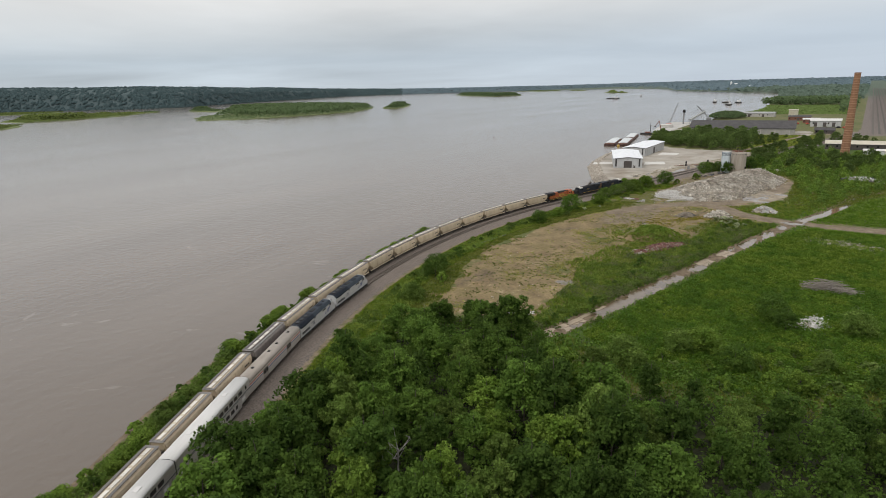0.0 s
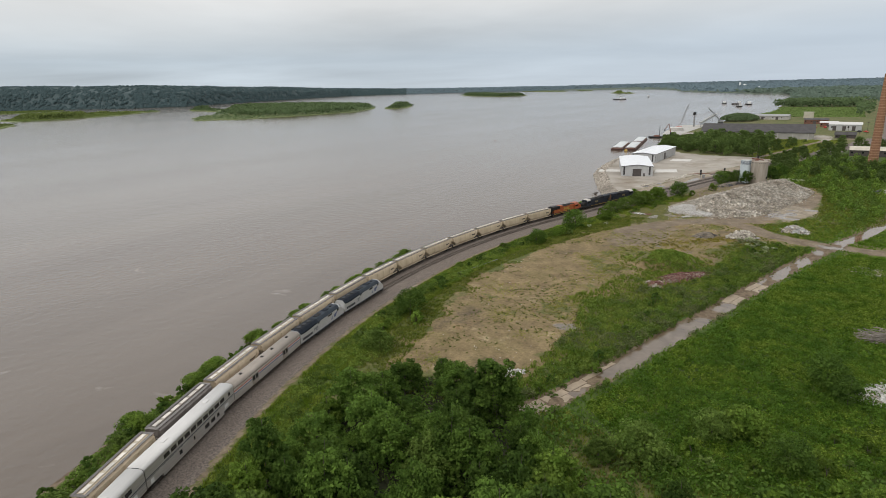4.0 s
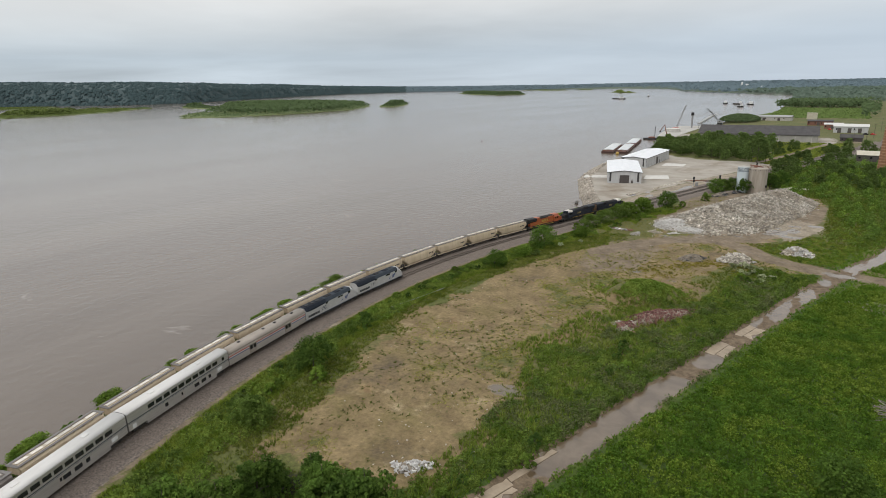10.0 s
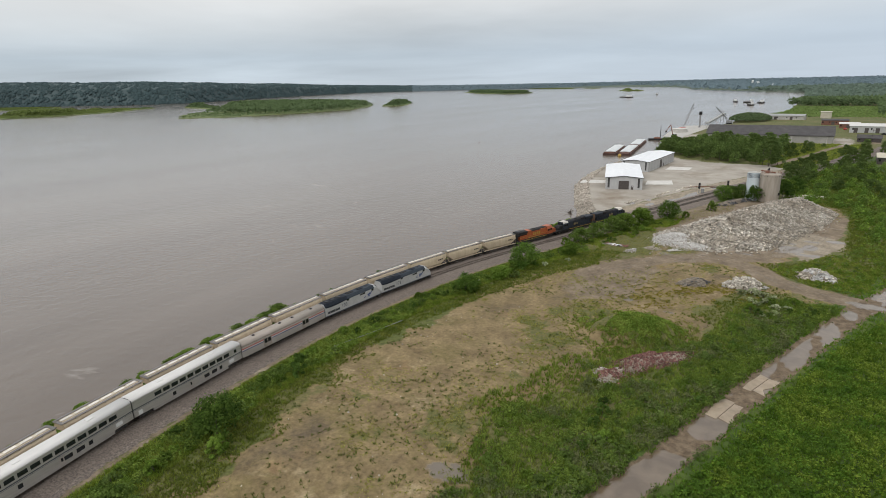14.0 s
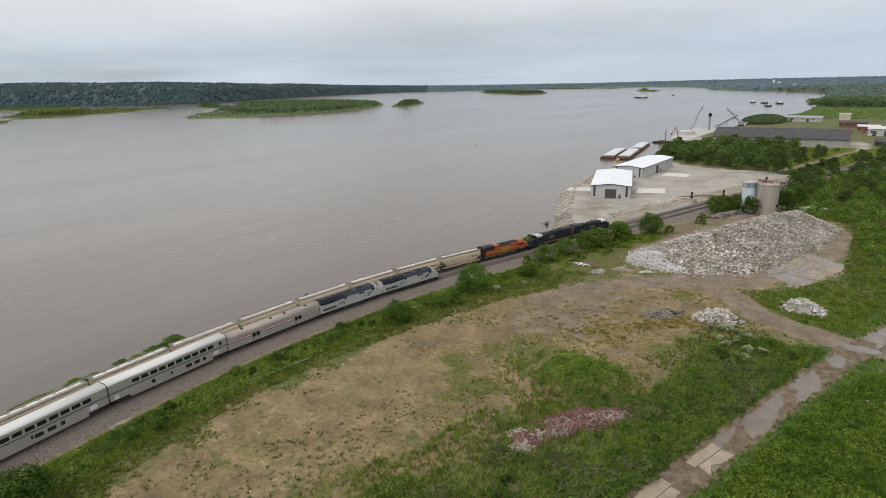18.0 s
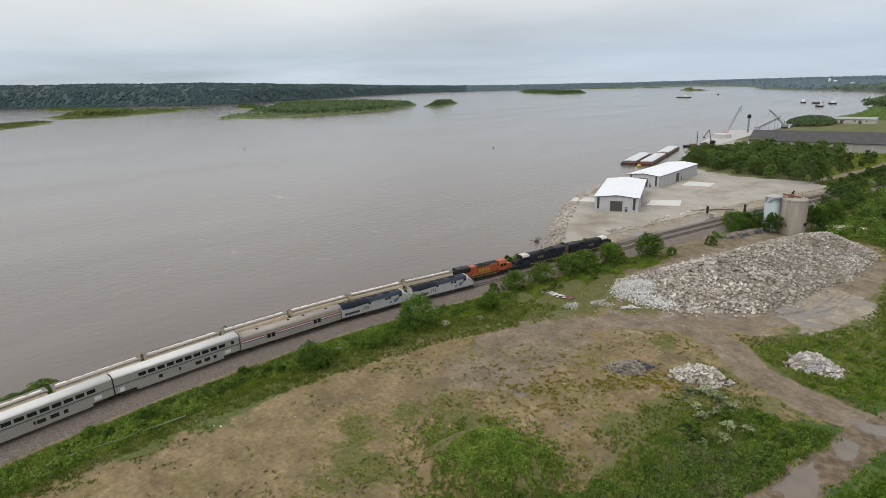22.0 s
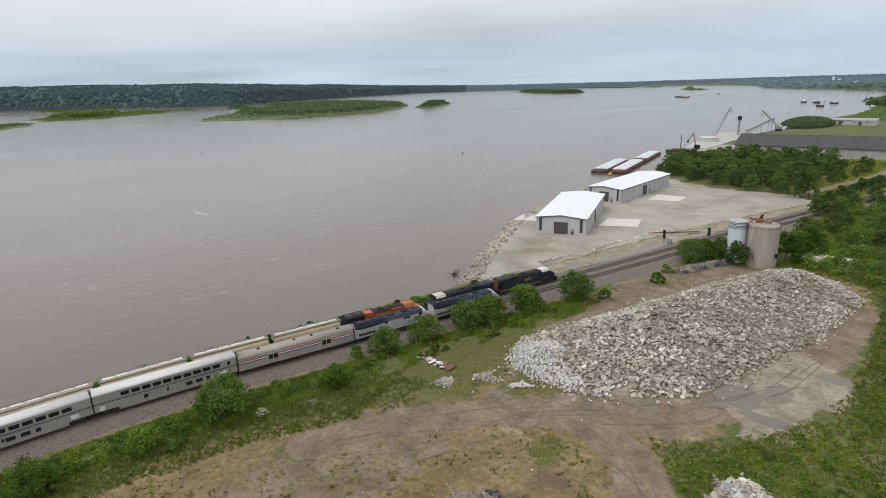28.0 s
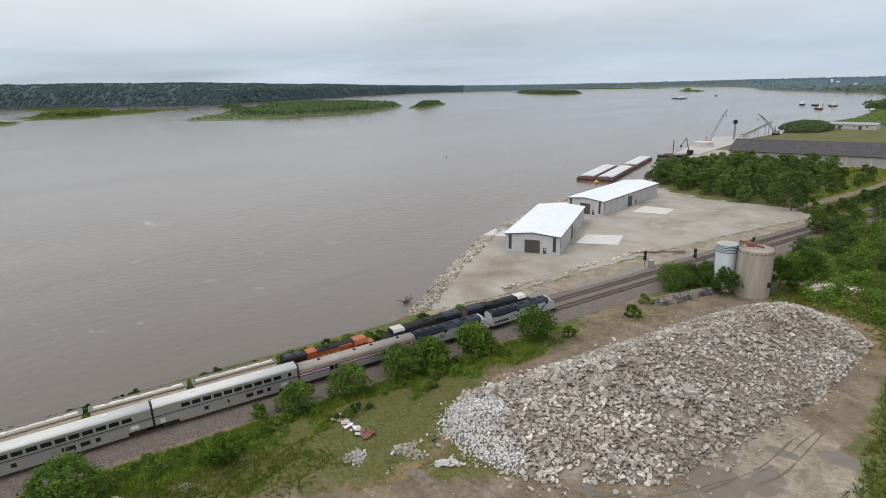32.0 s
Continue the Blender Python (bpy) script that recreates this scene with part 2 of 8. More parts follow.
# right bank: (y, x)
SHORE = [(-4950, 2500), (-400, 138), (-60, -39), (0, -70), (31, -86), (52, -98), (79, -108.5), (111, -116.5), (151, -126), (185, -131), (205, -132.5), (225, -131.5),
         (250, -128.5), (285, -120.5), (318, -112), (338, -106), (350, -109), (366, -118), (385, -126), (418, -140), (447, -146.5), (475, -151),
         (510, -152), (545, -149), (580, -139), (620, -150), (680, -156), (700, -163), (760, -176), (850, -186), (895, -152), (930, -141), (960, -150),
         (1020, -150), (1090, -128), (1154, -118), (1330, -112), (1363, -142), (1400, -116), (1520, -122), (2089, -149), (2252, -130), (2459, -252),
         (2777, -484), (3006, -665), (3700, -900), (4030, -1250), (4300, -2200), (4950, -4950)]
SY, SX = np.array([p[0] for p in SHORE], float), np.array([p[1] for p in SHORE], float)
STREAM = [(-47, 108), (-43, 119), (-39.0, 129.5), (-32.8, 150), (-28.6, 166), (-22.2, 190), (-17.8, 208), (-13.4, 223), (-8.6, 242), (-3.6, 258), (1.8, 274),
          (7.2, 289), (13.2, 304), (19, 325), (23, 345), (31, 360), (60, 375), (200, 420)]
FIELD = [(-77, 119), (-83.5, 136), (-89, 157), (-92, 180), (-91, 203), (-88, 231), (-81, 257), (-73, 273), (-64, 286), (-61, 300), (-66, 318), (-60, 340), (-50, 365),
         (-40, 395), (-22, 412), (-9, 402), (-7, 380), (-9, 352), (-8, 332), (-15, 318), (-22, 304), (-24, 292), (-14, 281), (-3, 282), (-1, 270), (-12, 268), (-24, 276), (-28, 262),
         (-31, 245), (-32, 231), (-38, 221), (-45, 207), (-48, 190), (-53, 179), (-49, 172), (-48, 161), (-48.5, 146), (-49, 133), (-55, 122)]
ROADS = [([(-70, 262), (-62, 278), (-52, 290), (-38, 298), (-27, 292), (-20, 283), (-9, 277), (2, 275), (14, 274), (34, 275), (90, 280)], 4.2),
         ([(-52, 290), (-36, 304), (-24, 314), (-15, 330), (-11, 352), (-10, 380)], 5.0)]
YARD = [(-100, 343), (-106, 358), (-117, 382), (-131, 414), (-138, 446), (-143, 475), (-144, 510), (-140, 545), (-132, 562), (-108, 540), (-79, 529), (-52, 533), (-42, 520),
        (-47, 505), (-64, 460), (-75, 425), (-84, 392), (-92, 360)]
THICKET = [(-40, 16), (-50, 34), (-58, 52), (-65, 72), (-71, 92), (-73, 107), (-68, 118), (-58, 121), (-47, 118), (-38, 111), (-30, 105), (-12, 104), (4, 110), (28, 118), (56, 122), (60, 60), (12, 24), (-20, 6)]
WETLAND = [(-34, 128), (-28, 150), (-24, 167), (-17, 188), (-13, 206), (-9, 222), (-4, 240), (4, 262), (20, 262), (32, 250), (34, 180), (30, 140), (10, 118), (-16, 112)]


def dist_line(px, py, pts):
    """Distance of each place to a line of points."""
    best = np.full(px.shape, 1e9)
    for (ax, ay), (bx, by) in zip(pts[:-1], pts[1:]):
        dx, dy = bx - ax, by - ay
        t = np.clip(((px - ax) * dx + (py - ay) * dy) / (dx * dx + dy * dy), 0, 1)
        best = np.minimum(best, np.hypot(px - ax - t * dx, py - ay - t * dy))
    return best


def dist_poly(px, py, pts):
    """Signed distance to a closed outline, positive inside."""
    d = dist_line(px, py, pts + pts[:1])
    inside = np.zeros(px.shape, bool)
    for (ax, ay), (bx, by) in zip(pts, pts[1:] + pts[:1]):
        if ay == by:
            continue
        c = ((ay > py) != (by > py)) & (px < (bx - ax) * (py - ay) / (by - ay) + ax)
        inside ^= c
    return np.where(inside, d, -d)


def step(v, lo, hi):
    t = np.clip((v - lo) / (hi - lo), 0, 1)
    return t * t * (3 - 2 * t)


LAT = rng.random((256, 256))


def value_noise(x, y, size):
    """Smooth random field with lumps of about that size."""
    u, w = x / size, y / size
    i, j = np.floor(u).astype(int), np.floor(w).astype(int)
    fu, fw = u - i, w - j
    fu, fw = fu * fu * (3 - 2 * fu), fw * fw * (3 - 2 * fw)
    g = lambda a, b: LAT[a % 256, b % 256]
    return (g(i, j) * (1 - fu) + g(i + 1, j) * fu) * (1 - fw) + (g(i, j + 1) * (1 - fu) + g(i + 1, j + 1) * fu) * fw


def fbm(x, y, size):
    return (value_noise(x, y, size) * 0.5 + value_noise(x + 71, y - 13, size / 2.1) * 0.3 + value_noise(x - 31, y + 47, size / 4.3) * 0.2)


def gap_of_track(px, py, off=GAP / 2):
    """Distance across from the middle between the tracks."""
    r = np.hypot(px - CX, py - CY) - (RAD + off)
    a = np.arctan2(py - CY, -(px - CX))
    for ang, lo in ((A1, True), (A2, False)):
        rr = RAD + off
        ox, oy = CX - rr * math.cos(ang), CY + rr * math.sin(ang)
        side = -((px - ox) * math.cos(ang) - (py - oy) * math.sin(ang))
        along = (px - ox) * math.sin(ang) + (py - oy) * math.cos(ang)
        r = np.where(((along < 0) if lo else (along > 0)) & ((py < CY) if lo else (py > CY)), side, r)
    return r  # positive towards the river


MOUNDS = [(-43, 226, 11.5, 8.5, 0.5, 4.2), (-52, 233, 6, 3.5, 0.2, 1.2), (-62.5, 293, 3.6, 2.4, 0.3, 1.3), (-59.5, 300, 3.4, 1.9, 0.8, 0.9), (-63, 235, 3.5, 2, 0.2, 0.6)]


def road_floor(px, py):
    """Level of the sunken old road: deep where the flood stands, shallow where slabs and mud show."""
    z = np.interp(py, [100, 141, 147, 182, 186, 190, 194, 199, 222, 227, 240, 250, 258, 275, 292, 330], [-0.40, -0.41, -0.80, -0.75, -0.22, -0.30, -0.62, -0.42, -0.41, -0.52, -0.45, -0.50, -0.42, -0.36, -0.52, -0.45])
    return z + 0.30 * (fbm(px * 1.6, py * 0.7, 4.2) - 0.5)


def height(px, py):
    ds = (px - np.interp(py, SY, SX)) * 0.93
    z = -7.5 + 4.5 * step(ds, -12, 0) + 2.75 * step(ds, -0.5, 6)
    z = z + 0.25 * step(ds, 5, 16)
    fade = step(ds, 8, 24)
    z = z + fade * 0.45 * (fbm(px, py, 14) - 0.5) * step(600 - np.hypot(px, py - 200), -200, 200)
    dst = dist_line(px, py, STREAM)
    cut = 1 - step(dst + 2.0 * (fbm(px + 17, py, 6) - 0.5), 2.1, 3.5)
    z = z * (1 - cut) + road_floor(px, py) * cut
    for mx, my, a, b, rot, h in MOUNDS:
        u = ((px - mx) * math.cos(rot) + (py - my) * math.sin(rot)) / a
        w = (-(px - mx) * math.sin(rot) + (py - my) * math.cos(rot)) / b
        q = np.clip(1 - u * u - w * w, 0, 1)
        z = z + h * q ** 0.8 * (0.85 + 0.3 * value_noise(px, py, 2.5))
    # level bed under the tracks
    g = np.abs(gap_of_track(px, py))
    lev = (1 - step(g, 8, 13)) * step(ds, 3, 9)
    z = z * (1 - lev) + lev * 0.0
    yd = step(dist_poly(px, py, YARD), -3, 3)
    z = z * (1 - yd) + yd * 0.08
    # far land lifts a little
    z = z + step(np.hypot(px, py), 900, 4500) * step(ds, 20, 200) * 6.0
    return z

# ---------------------------------------------------------------- ground, river, stream
def attr_mix(n, l, base, name, colour, edge=0.0, vec=None):
    """Lays a second soil over base where the named share of it is high; the border is broken up by noise."""
    a = n.new("ShaderNodeAttribute")
    a.attribute_name = name
    fac = a.outputs["Fac"]
    if edge:
        nz = n.new("ShaderNodeTexNoise")
        nz.inputs["Scale"].default_value, nz.inputs["Detail"].default_value, nz.inputs["Roughness"].default_value = edge, 6, 0.65
        l.new(vec, nz.inputs["Vector"])
        s = n.new("ShaderNodeMath")
        s.operation = "SUBTRACT"
        l.new(nz.outputs["Fac"], s.inputs[0])
        s.inputs[1].default_value = 0.5
        k = n.new("ShaderNodeMath")
        k.operation = "MULTIPLY_ADD"
        k.inputs[1].default_value = 1.7
        l.new(s.outputs[0], k.inputs[0])
        l.new(fac, k.inputs[2])
        r = n.new("ShaderNodeMapRange")
        r.interpolation_type = "SMOOTHSTEP"
        r.inputs["From Min"].default_value, r.inputs["From Max"].default_value = 0.36, 0.64
        l.new(k.outputs[0], r.inputs["Value"])
        fac = r.outputs[0]
    m = n.new("ShaderNodeMix")
    m.data_type = "RGBA"
    l.new(fac, m.inputs["Factor"])
    l.new(base, m.inputs[6])
    l.new(colour, m.inputs[7])
    return m.outputs[2], fac


def ground_material():
    m = bpy.data.materials.new("ground_soils")
    m.use_nodes = True
    n, l = nodes_of(m.node_tree)
    out = n.new("ShaderNodeOutputMaterial")
    b = n.new("ShaderNodeBsdfPrincipled")
    b.inputs["Specular IOR Level"].default_value = 0.35
    l.new(b.outputs[0], out.inputs[0])
    g = n.new("ShaderNodeNewGeometry")
    pos = g.outputs["Position"]

    def noisy(c1, c2, scale, detail=5, lo=0.34, hi=0.66, rough=0.62):
        nz = n.new("ShaderNodeTexNoise")
        nz.inputs["Scale"].default_value, nz.inputs["Detail"].default_value, nz.inputs["Roughness"].default_value = scale, detail, rough
        l.new(pos, nz.inputs["Vector"])
        r = n.new("ShaderNodeMapRange")
        r.inputs["From Min"].default_value, r.inputs["From Max"].default_value = lo, hi
        l.new(nz.outputs["Fac"], r.inputs["Value"])
        x = n.new("ShaderNodeMix")
        x.data_type = "RGBA"
        l.new(r.outputs[0], x.inputs["Factor"])
        for k, c in ((6, c1), (7, c2)):
            if isinstance(c, tuple):
                x.inputs[k].default_value = (*c, 1)
            else:
                l.new(c, x.inputs[k])
        return x.outputs[2]

    grass = noisy(noisy((0.060, 0.076, 0.016), (0.118, 0.128, 0.032), 1.3), noisy((0.110, 0.102, 0.034), (0.170, 0.145, 0.062), 0.9), 0.05, 4, 0.42, 0.68)
    lush = noisy((0.034, 0.060, 0.009), (0.064, 0.102, 0.014), 0.8)
    lush = noisy(lush, (0.115, 0.135, 0.020), 0.06, 3, 0.5, 0.75)
    dirt = noisy((0.138, 0.099, 0.048), (0.262, 0.194, 0.098), 0.16, 9, 0.36, 0.64, 0.7)
    dirt = noisy(dirt, (0.375, 0.300, 0.180), 0.10, 9, 0.58, 0.71, 0.72)
    dirt = noisy(dirt, (0.215, 0.125, 0.062), 0.07, 6, 0.62, 0.76)
    dirt = noisy(dirt, (0.105, 0.080, 0.050), 0.055, 8, 0.54, 0.70, 0.7)
    dirt = noisy(dirt, (0.150, 0.122, 0.045), 0.09, 9, 0.50, 0.68, 0.78)
    dirt = noisy(dirt, (0.080, 0.082, 0.026), 0.45, 8, 0.58, 0.67, 0.78)
    mud = noisy((0.130, 0.098, 0.064), (0.235, 0.182, 0.124), 0.2, 8)
    mud = noisy(mud, (0.285, 0.240, 0.180), 0.12, 8, 0.58, 0.72)
    gravel = noisy((0.100, 0.082, 0.070), (0.195, 0.160, 0.137), 2.2, 6)
    yard = noisy((0.275, 0.245, 0.205), (0.385, 0.352, 0.300), 0.06, 7)
    yard = noisy(yard, (0.205, 0.165, 0.120), 0.035, 6, 0.52, 0.70)
    yard = noisy(yard, (0.43, 0.40, 0.35), 0.04, 6, 0.60, 0.72)
    wet = noisy((0.095, 0.066, 0.040), (0.200, 0.150, 0.098), 0.6, 8)
    weeds = noisy((0.062, 0.078, 0.018), (0.150, 0.132, 0.044), 1.6, 8, 0.36, 0.64, 0.72)
    col = grass
    col, _ = attr_mix(n, l, col, "lush", lush, 0.25, pos)
    col, fd = attr_mix(n, l, col, "dirt", dirt, 0.22, pos)
    col, _ = attr_mix(n, l, col, "weeds", weeds, 0.30, pos)
    col, _ = attr_mix(n, l, col, "mud", mud, 0.35, pos)
    col, _ = attr_mix(n, l, col, "pale_mud", noisy((0.185, 0.150, 0.105), (0.335, 0.285, 0.215), 0.22, 9, 0.36, 0.62, 0.7), 0.3, pos)
    col, _ = attr_mix(n, l, col, "gravel", gravel, 0.6, pos)
    col, _ = attr_mix(n, l, col, "bank", wet, 0.4, pos)
    # far ground goes grey-green: air haze painted into the soil colour
    col, _ = attr_mix(n, l, col, "far_haze", noisy((0.066, 0.094, 0.066), (0.096, 0.126, 0.088), 0.02), 0.0, pos)
    # leaf litter, its colour darkened to near black for the shade under the trees
    col, _ = attr_mix(n, l, col, "shaded_litter", noisy((0.018, 0.022, 0.008), (0.040, 0.042, 0.016), 0.9), 0.3, pos)
    # grain over everything
    gr = n.new("ShaderNodeTexNoise")
    gr.inputs["Scale"].default_value, gr.inputs["Detail"].default_value, gr.inputs["Roughness"].default_value = 1.1, 9, 0.72
    l.new(pos, gr.inputs["Vector"])
    q = n.new("ShaderNodeMapRange")
    q.inputs["From Min"].default_value, q.inputs["From Max"].default_value = 0.3, 0.7
    q.inputs["To Min"].default_value, q.inputs["To Max"].default_value = 0.62, 1.30
    l.new(gr.outputs["Fac"], q.inputs["Value"])
    k = n.new("ShaderNodeMix")
    k.data_type, k.blend_type = "RGBA", "MULTIPLY"
    k.inputs["Factor"].default_value = 1
    l.new(col, k.inputs[6])
    l.new(q.outputs[0], k.inputs[7])
    col, fy = attr_mix(n, l, k.outputs[2], "yard", yard, 0.25, pos)
    # puddles: dark and glossy
    col, fw = attr_mix(n, l, col, "puddle", noisy((0.13, 0.108, 0.082), (0.17, 0.14, 0.108), 0.3), 0.3, pos)
    l.new(col, b.inputs["Base Color"])
    r = n.new("ShaderNodeMapRange")
    r.inputs["To Min"].default_value, r.inputs["To Max"].default_value = 0.9, 0.06
    l.new(fw, r.inputs["Value"])
    l.new(r.outputs[0], b.inputs["Roughness"])
    bp = n.new("ShaderNodeBump")
    bp.inputs["Distance"].default_value = 0.16
    inv = n.new("ShaderNodeMath")
    inv.operation = "SUBTRACT"
    inv.inputs[0].default_value = 0.9
    firm = n.new("ShaderNodeMath")
    firm.operation = "MULTIPLY_ADD"
    firm.inputs[1].default_value = 0.7
    firm.use_clamp = True
    l.new(fy, firm.inputs[0])
    l.new(fw, firm.inputs[2])
    l.new(firm.outputs[0], inv.inputs[1])
    l.new(inv.outputs[0], bp.inputs["Strength"])
    l.new(gr.outputs["Fac"], bp.inputs["Height"])
    l.new(bp.outputs[0], b.inputs["Normal"])
    return m


def spaced(lo, hi, a, b, d, grow):
    """Grid lines: d apart between a and b, wider and wider out to lo and hi."""
    v = list(np.arange(a, b + d / 2, d))
    s = d
    while v[-1] < hi:
        s *= grow
        v.append(min(v[-1] + s, hi))
    s = d
    while v[0] > lo:
        s *= grow
        v.insert(0, max(v[0] - s, lo))
    return np.array(v)


PUDDLES = [(-20, 322, 5.0, 5.0), (-14, 317, 5.5, 2.2), (-15, 327, 3.0, 5.0), (-23, 317, 3.0, 1.4), (-8, 340, 3.5, 2.2), (-32.5, 308.3, 4, 0.9), (-55.5, 295.2, 3.4, 0.9), (-77, 386, 2.2, 7), (-73, 402, 2.0, 7), (-83.6, 373, 2.0, 5), (1.5, 275, 5.5, 2.6), (-2, 266, 2.0, 4.5), (4, 284, 2.5, 3.5), (-51.2, 160, 4.2, 3.0), (-22.5, 323, 4.0, 1.8), (-21, 330, 2.0, 1.6), (-74, 392, 2.2, 9), (-72, 408, 2.5, 7), (-33, 309, 3, 1.0), (-44, 299, 2.4, 0.8), (-15, 336, 3, 1.6),
           (-92, 371, 2.5, 4), (-87, 383, 1.5, 3), (-52, 247, 2.2, 1.2), (-60, 415, 2, 6), (-66, 432, 3, 5), (-40, 243, 1.6, 1.0), (-16, 350, 1.6, 1.0)]


def build_ruts():
    """Wheel ruts worn into the dirt roads."""
    r = random.Random(3)
    soil = mat("wet_rut_soil", (0.095, 0.070, 0.046), (0.165, 0.125, 0.086), rough=0.6, scale=0.8, stain=0.3, world=True)
    lines = [ROADS[0][0], ROADS[1][0], [(-72, 258), (-60, 276), (-44, 293), (-24, 310), (-16, 330), (-12, 352)], [(-60, 250), (-54, 272), (-40, 292), (-26, 289), (-14, 281), (0, 276), (30, 276)],
             [(-66, 232), (-58, 256), (-50, 282), (-44, 300), (-30, 306)]]
    g = Geo()
    for line in lines:
        pts = []
        for (ax, ay), (bx, by) in zip(line[:-1], line[1:]):
            n = max(2, int(math.hypot(bx - ax, by - ay) / 1.5))
            pts += [(ax + (bx - ax) * i / n, ay + (by - ay) * i / n) for i in range(n)]
        for _ in range(3):
            pts = [pts[0]] + [((a[0] + b[0] * 2 + c[0]) / 4, (a[1] + b[1] * 2 + c[1]) / 4) for a, b, c in zip(pts[:-2], pts[1:-1], pts[2:])] + [pts[-1]]
        for off in (r.uniform(-1.6, -0.6), r.uniform(0.6, 1.6)):
            ph = r.uniform(0, 6)
            row = []
            for i, (x, y) in enumerate(pts[1:-1], 1):
                dx, dy = pts[i + 1][0] - pts[i - 1][0], pts[i + 1][1] - pts[i - 1][1]
                q = math.hypot(dx, dy) or 1
                o = off + 0.5 * math.sin(i * 0.13 + ph)
                w = 0.11 + 0.09 * math.sin(i * 0.9 + ph) * math.sin(i * 0.37)
                row.append([(x - dy / q * (o + k * w), y + dx / q * (o + k * w)) for k in (-1, 1)])
            for i, (a, b) in enumerate(zip(row[:-1], row[1:])):
                if math.sin(i * 0.21 + ph * 3) > 0.05 + 0.5 * math.sin(i * 0.67):
                    v = [a[0], a[1], b[1], b[0]]
                    z = height(np.array([p[0] for p in v]), np.array([p[1] for p in v])) + 0.03
                    g.add([(p[0], p[1], float(h)) for p, h in zip(v, z)], [(0, 1, 2, 3)])
    tagged(part("wheel_ruts", g, soil), "dark wet wheel ruts along dirt roads", "ruts", kind="stuff")


def build_ground():
    xs = spaced(-4950, 4950, -152, 46, 0.9, 1.09)
    ys = spaced(-4950, 4950, 22, 440, 1.1, 1.075)
    gx, gy = np.meshgrid(xs, ys)
    px, py = gx.ravel(), gy.ravel()
    z = height(px, py)
    nx, ny = len(xs), len(ys)
    i = np.arange(nx * ny).reshape(ny, nx)
    q = np.stack([i[:-1, :-1], i[:-1, 1:], i[1:, 1:], i[1:, :-1]], -1).reshape(-1, 4)
    me = np_mesh("ground", np.stack([px, py, z], 1), q, True)
    me.materials.append(ground_material())

    def put(name, val):
        at = me.attributes.new(name, "FLOAT", "POINT")
        at.data.foreach_set("value", np.clip(val, 0, 1).astype(np.float32))

    ds = (px - np.interp(py, SY, SX)) * 0.93
    gap = gap_of_track(px, py)
    fld = dist_poly(px, py, FIELD)
    put("dirt", step(fld + 13 * (fbm(px, py, 13) - 0.5) + 9 * (fbm(px + 5, py, 4.5) - 0.5), -4, 4))
    weeds = 0.62 * step(fbm(px + 40, py, 22), 0.44, 0.66) * step(fld, 0, 8)
    for mx, my, a, b, *_ in MOUNDS[:2]:
        weeds = np.maximum(weeds, 0.85 - step(np.hypot((px - mx) / a, (py - my) / b) + 0.9 * (fbm(px, py, 5) - 0.5), 0.5, 1.1))
    weeds = np.maximum(weeds, 0.9 - step(np.hypot((px + 14) / 11, (py - 297) / 10), 0.7, 1.15))
    weeds = np.maximum(weeds, (0.66 - step(np.hypot((px + 70) / 15, (py - 300) / 52), 0.6, 1.2)) * 0.95)
    put("weeds", weeds)
    rd = np.zeros(px.shape)
    for line, w in ROADS:
        rd = np.maximum(rd, 1 - step(dist_line(px, py, line), w * 0.6, w * 1.35))
    rd = np.maximum(rd, 1 - step(np.hypot((px + 37) / 34, (py - 352) / 56) + 0.5 * (fbm(px, py, 12) - 0.5), 0.72, 1.05))
    rd = np.maximum(rd, 0.75 * (1 - step(np.hypot((px + 62) / 13, (py - 262) / 26), 0.6, 1.2)))
    lane = [(-56, 520), (-42, 568), (-30, 615), (-26, 640), (-10, 700), (30, 720)]
    rd = np.maximum(rd, 1 - step(dist_line(px, py, lane), 1.8, 3.2))
    pale = 1 - step(np.hypot((px + 15) / 12, (py - 331) / 24) + 0.6 * (fbm(px, py, 9) - 0.5), 0.6, 1.05)
    yd = dist_poly(px, py, YARD)
    pale = np.maximum(pale, 0.85 * step(yd, -14, -9) * (1 - step(yd, -1.5, 2.0)) * (px > -110) * (gap > 2) * (py > 340) * (py < 520))
    put("pale_mud", pale)
    # worn strip at the foot of the ballast
    rd = np.maximum(rd, 0.72 * step(gap, -10.3, -9.3) * (1 - step(gap, -8.6, -7.8)) * (py < 345))
    put("mud", rd)
    grv = step(gap, -9.3, -7.7) * (1 - step(gap, 6.2, 8.6)) * step(ds, 0, 4)
    yard = step(dist_poly(px, py, YARD), -1.5, 2.5)
    yard = np.maximum(yard, step(px, -165, -150) * (1 - step(px, -20, 0)) * step(py, 672, 690) * (1 - step(py, 720, 760)) * step(ds, 2, 6))
    grv2 = (1 - step(np.abs(px - 66 - (py - 860) * 0.030), 28, 34)) * step(py, 680, 710)
    yard = np.maximum(yard, step(ds, 0.3, 2.0) * (1 - step(ds, 12, 16)) * step(py, 343, 352) * (1 - step(py, 560, 575)))
    put("yard", yard)
    put("gravel", np.maximum(grv, grv2))
    wl = dist_poly(px, py, WETLAND)
    lush = np.maximum(step(wl, -5, 3), 0.9 * (1 - step(dist_line(px, py, STREAM), 8, 13)) * (px < 5))
    lush = np.maximum(lush, 0.75 * step(-gap, 9, 11) * (1 - step(-gap, 17, 22)) * (1 - step(py, 272, 292)))
    lush = np.maximum(lush, 0.8 * step(px, -30, -22) * step(py, 420, 440) * (1 - step(py, 640, 660)))
    put("lush", lush)
    dst = dist_line(px, py, STREAM)
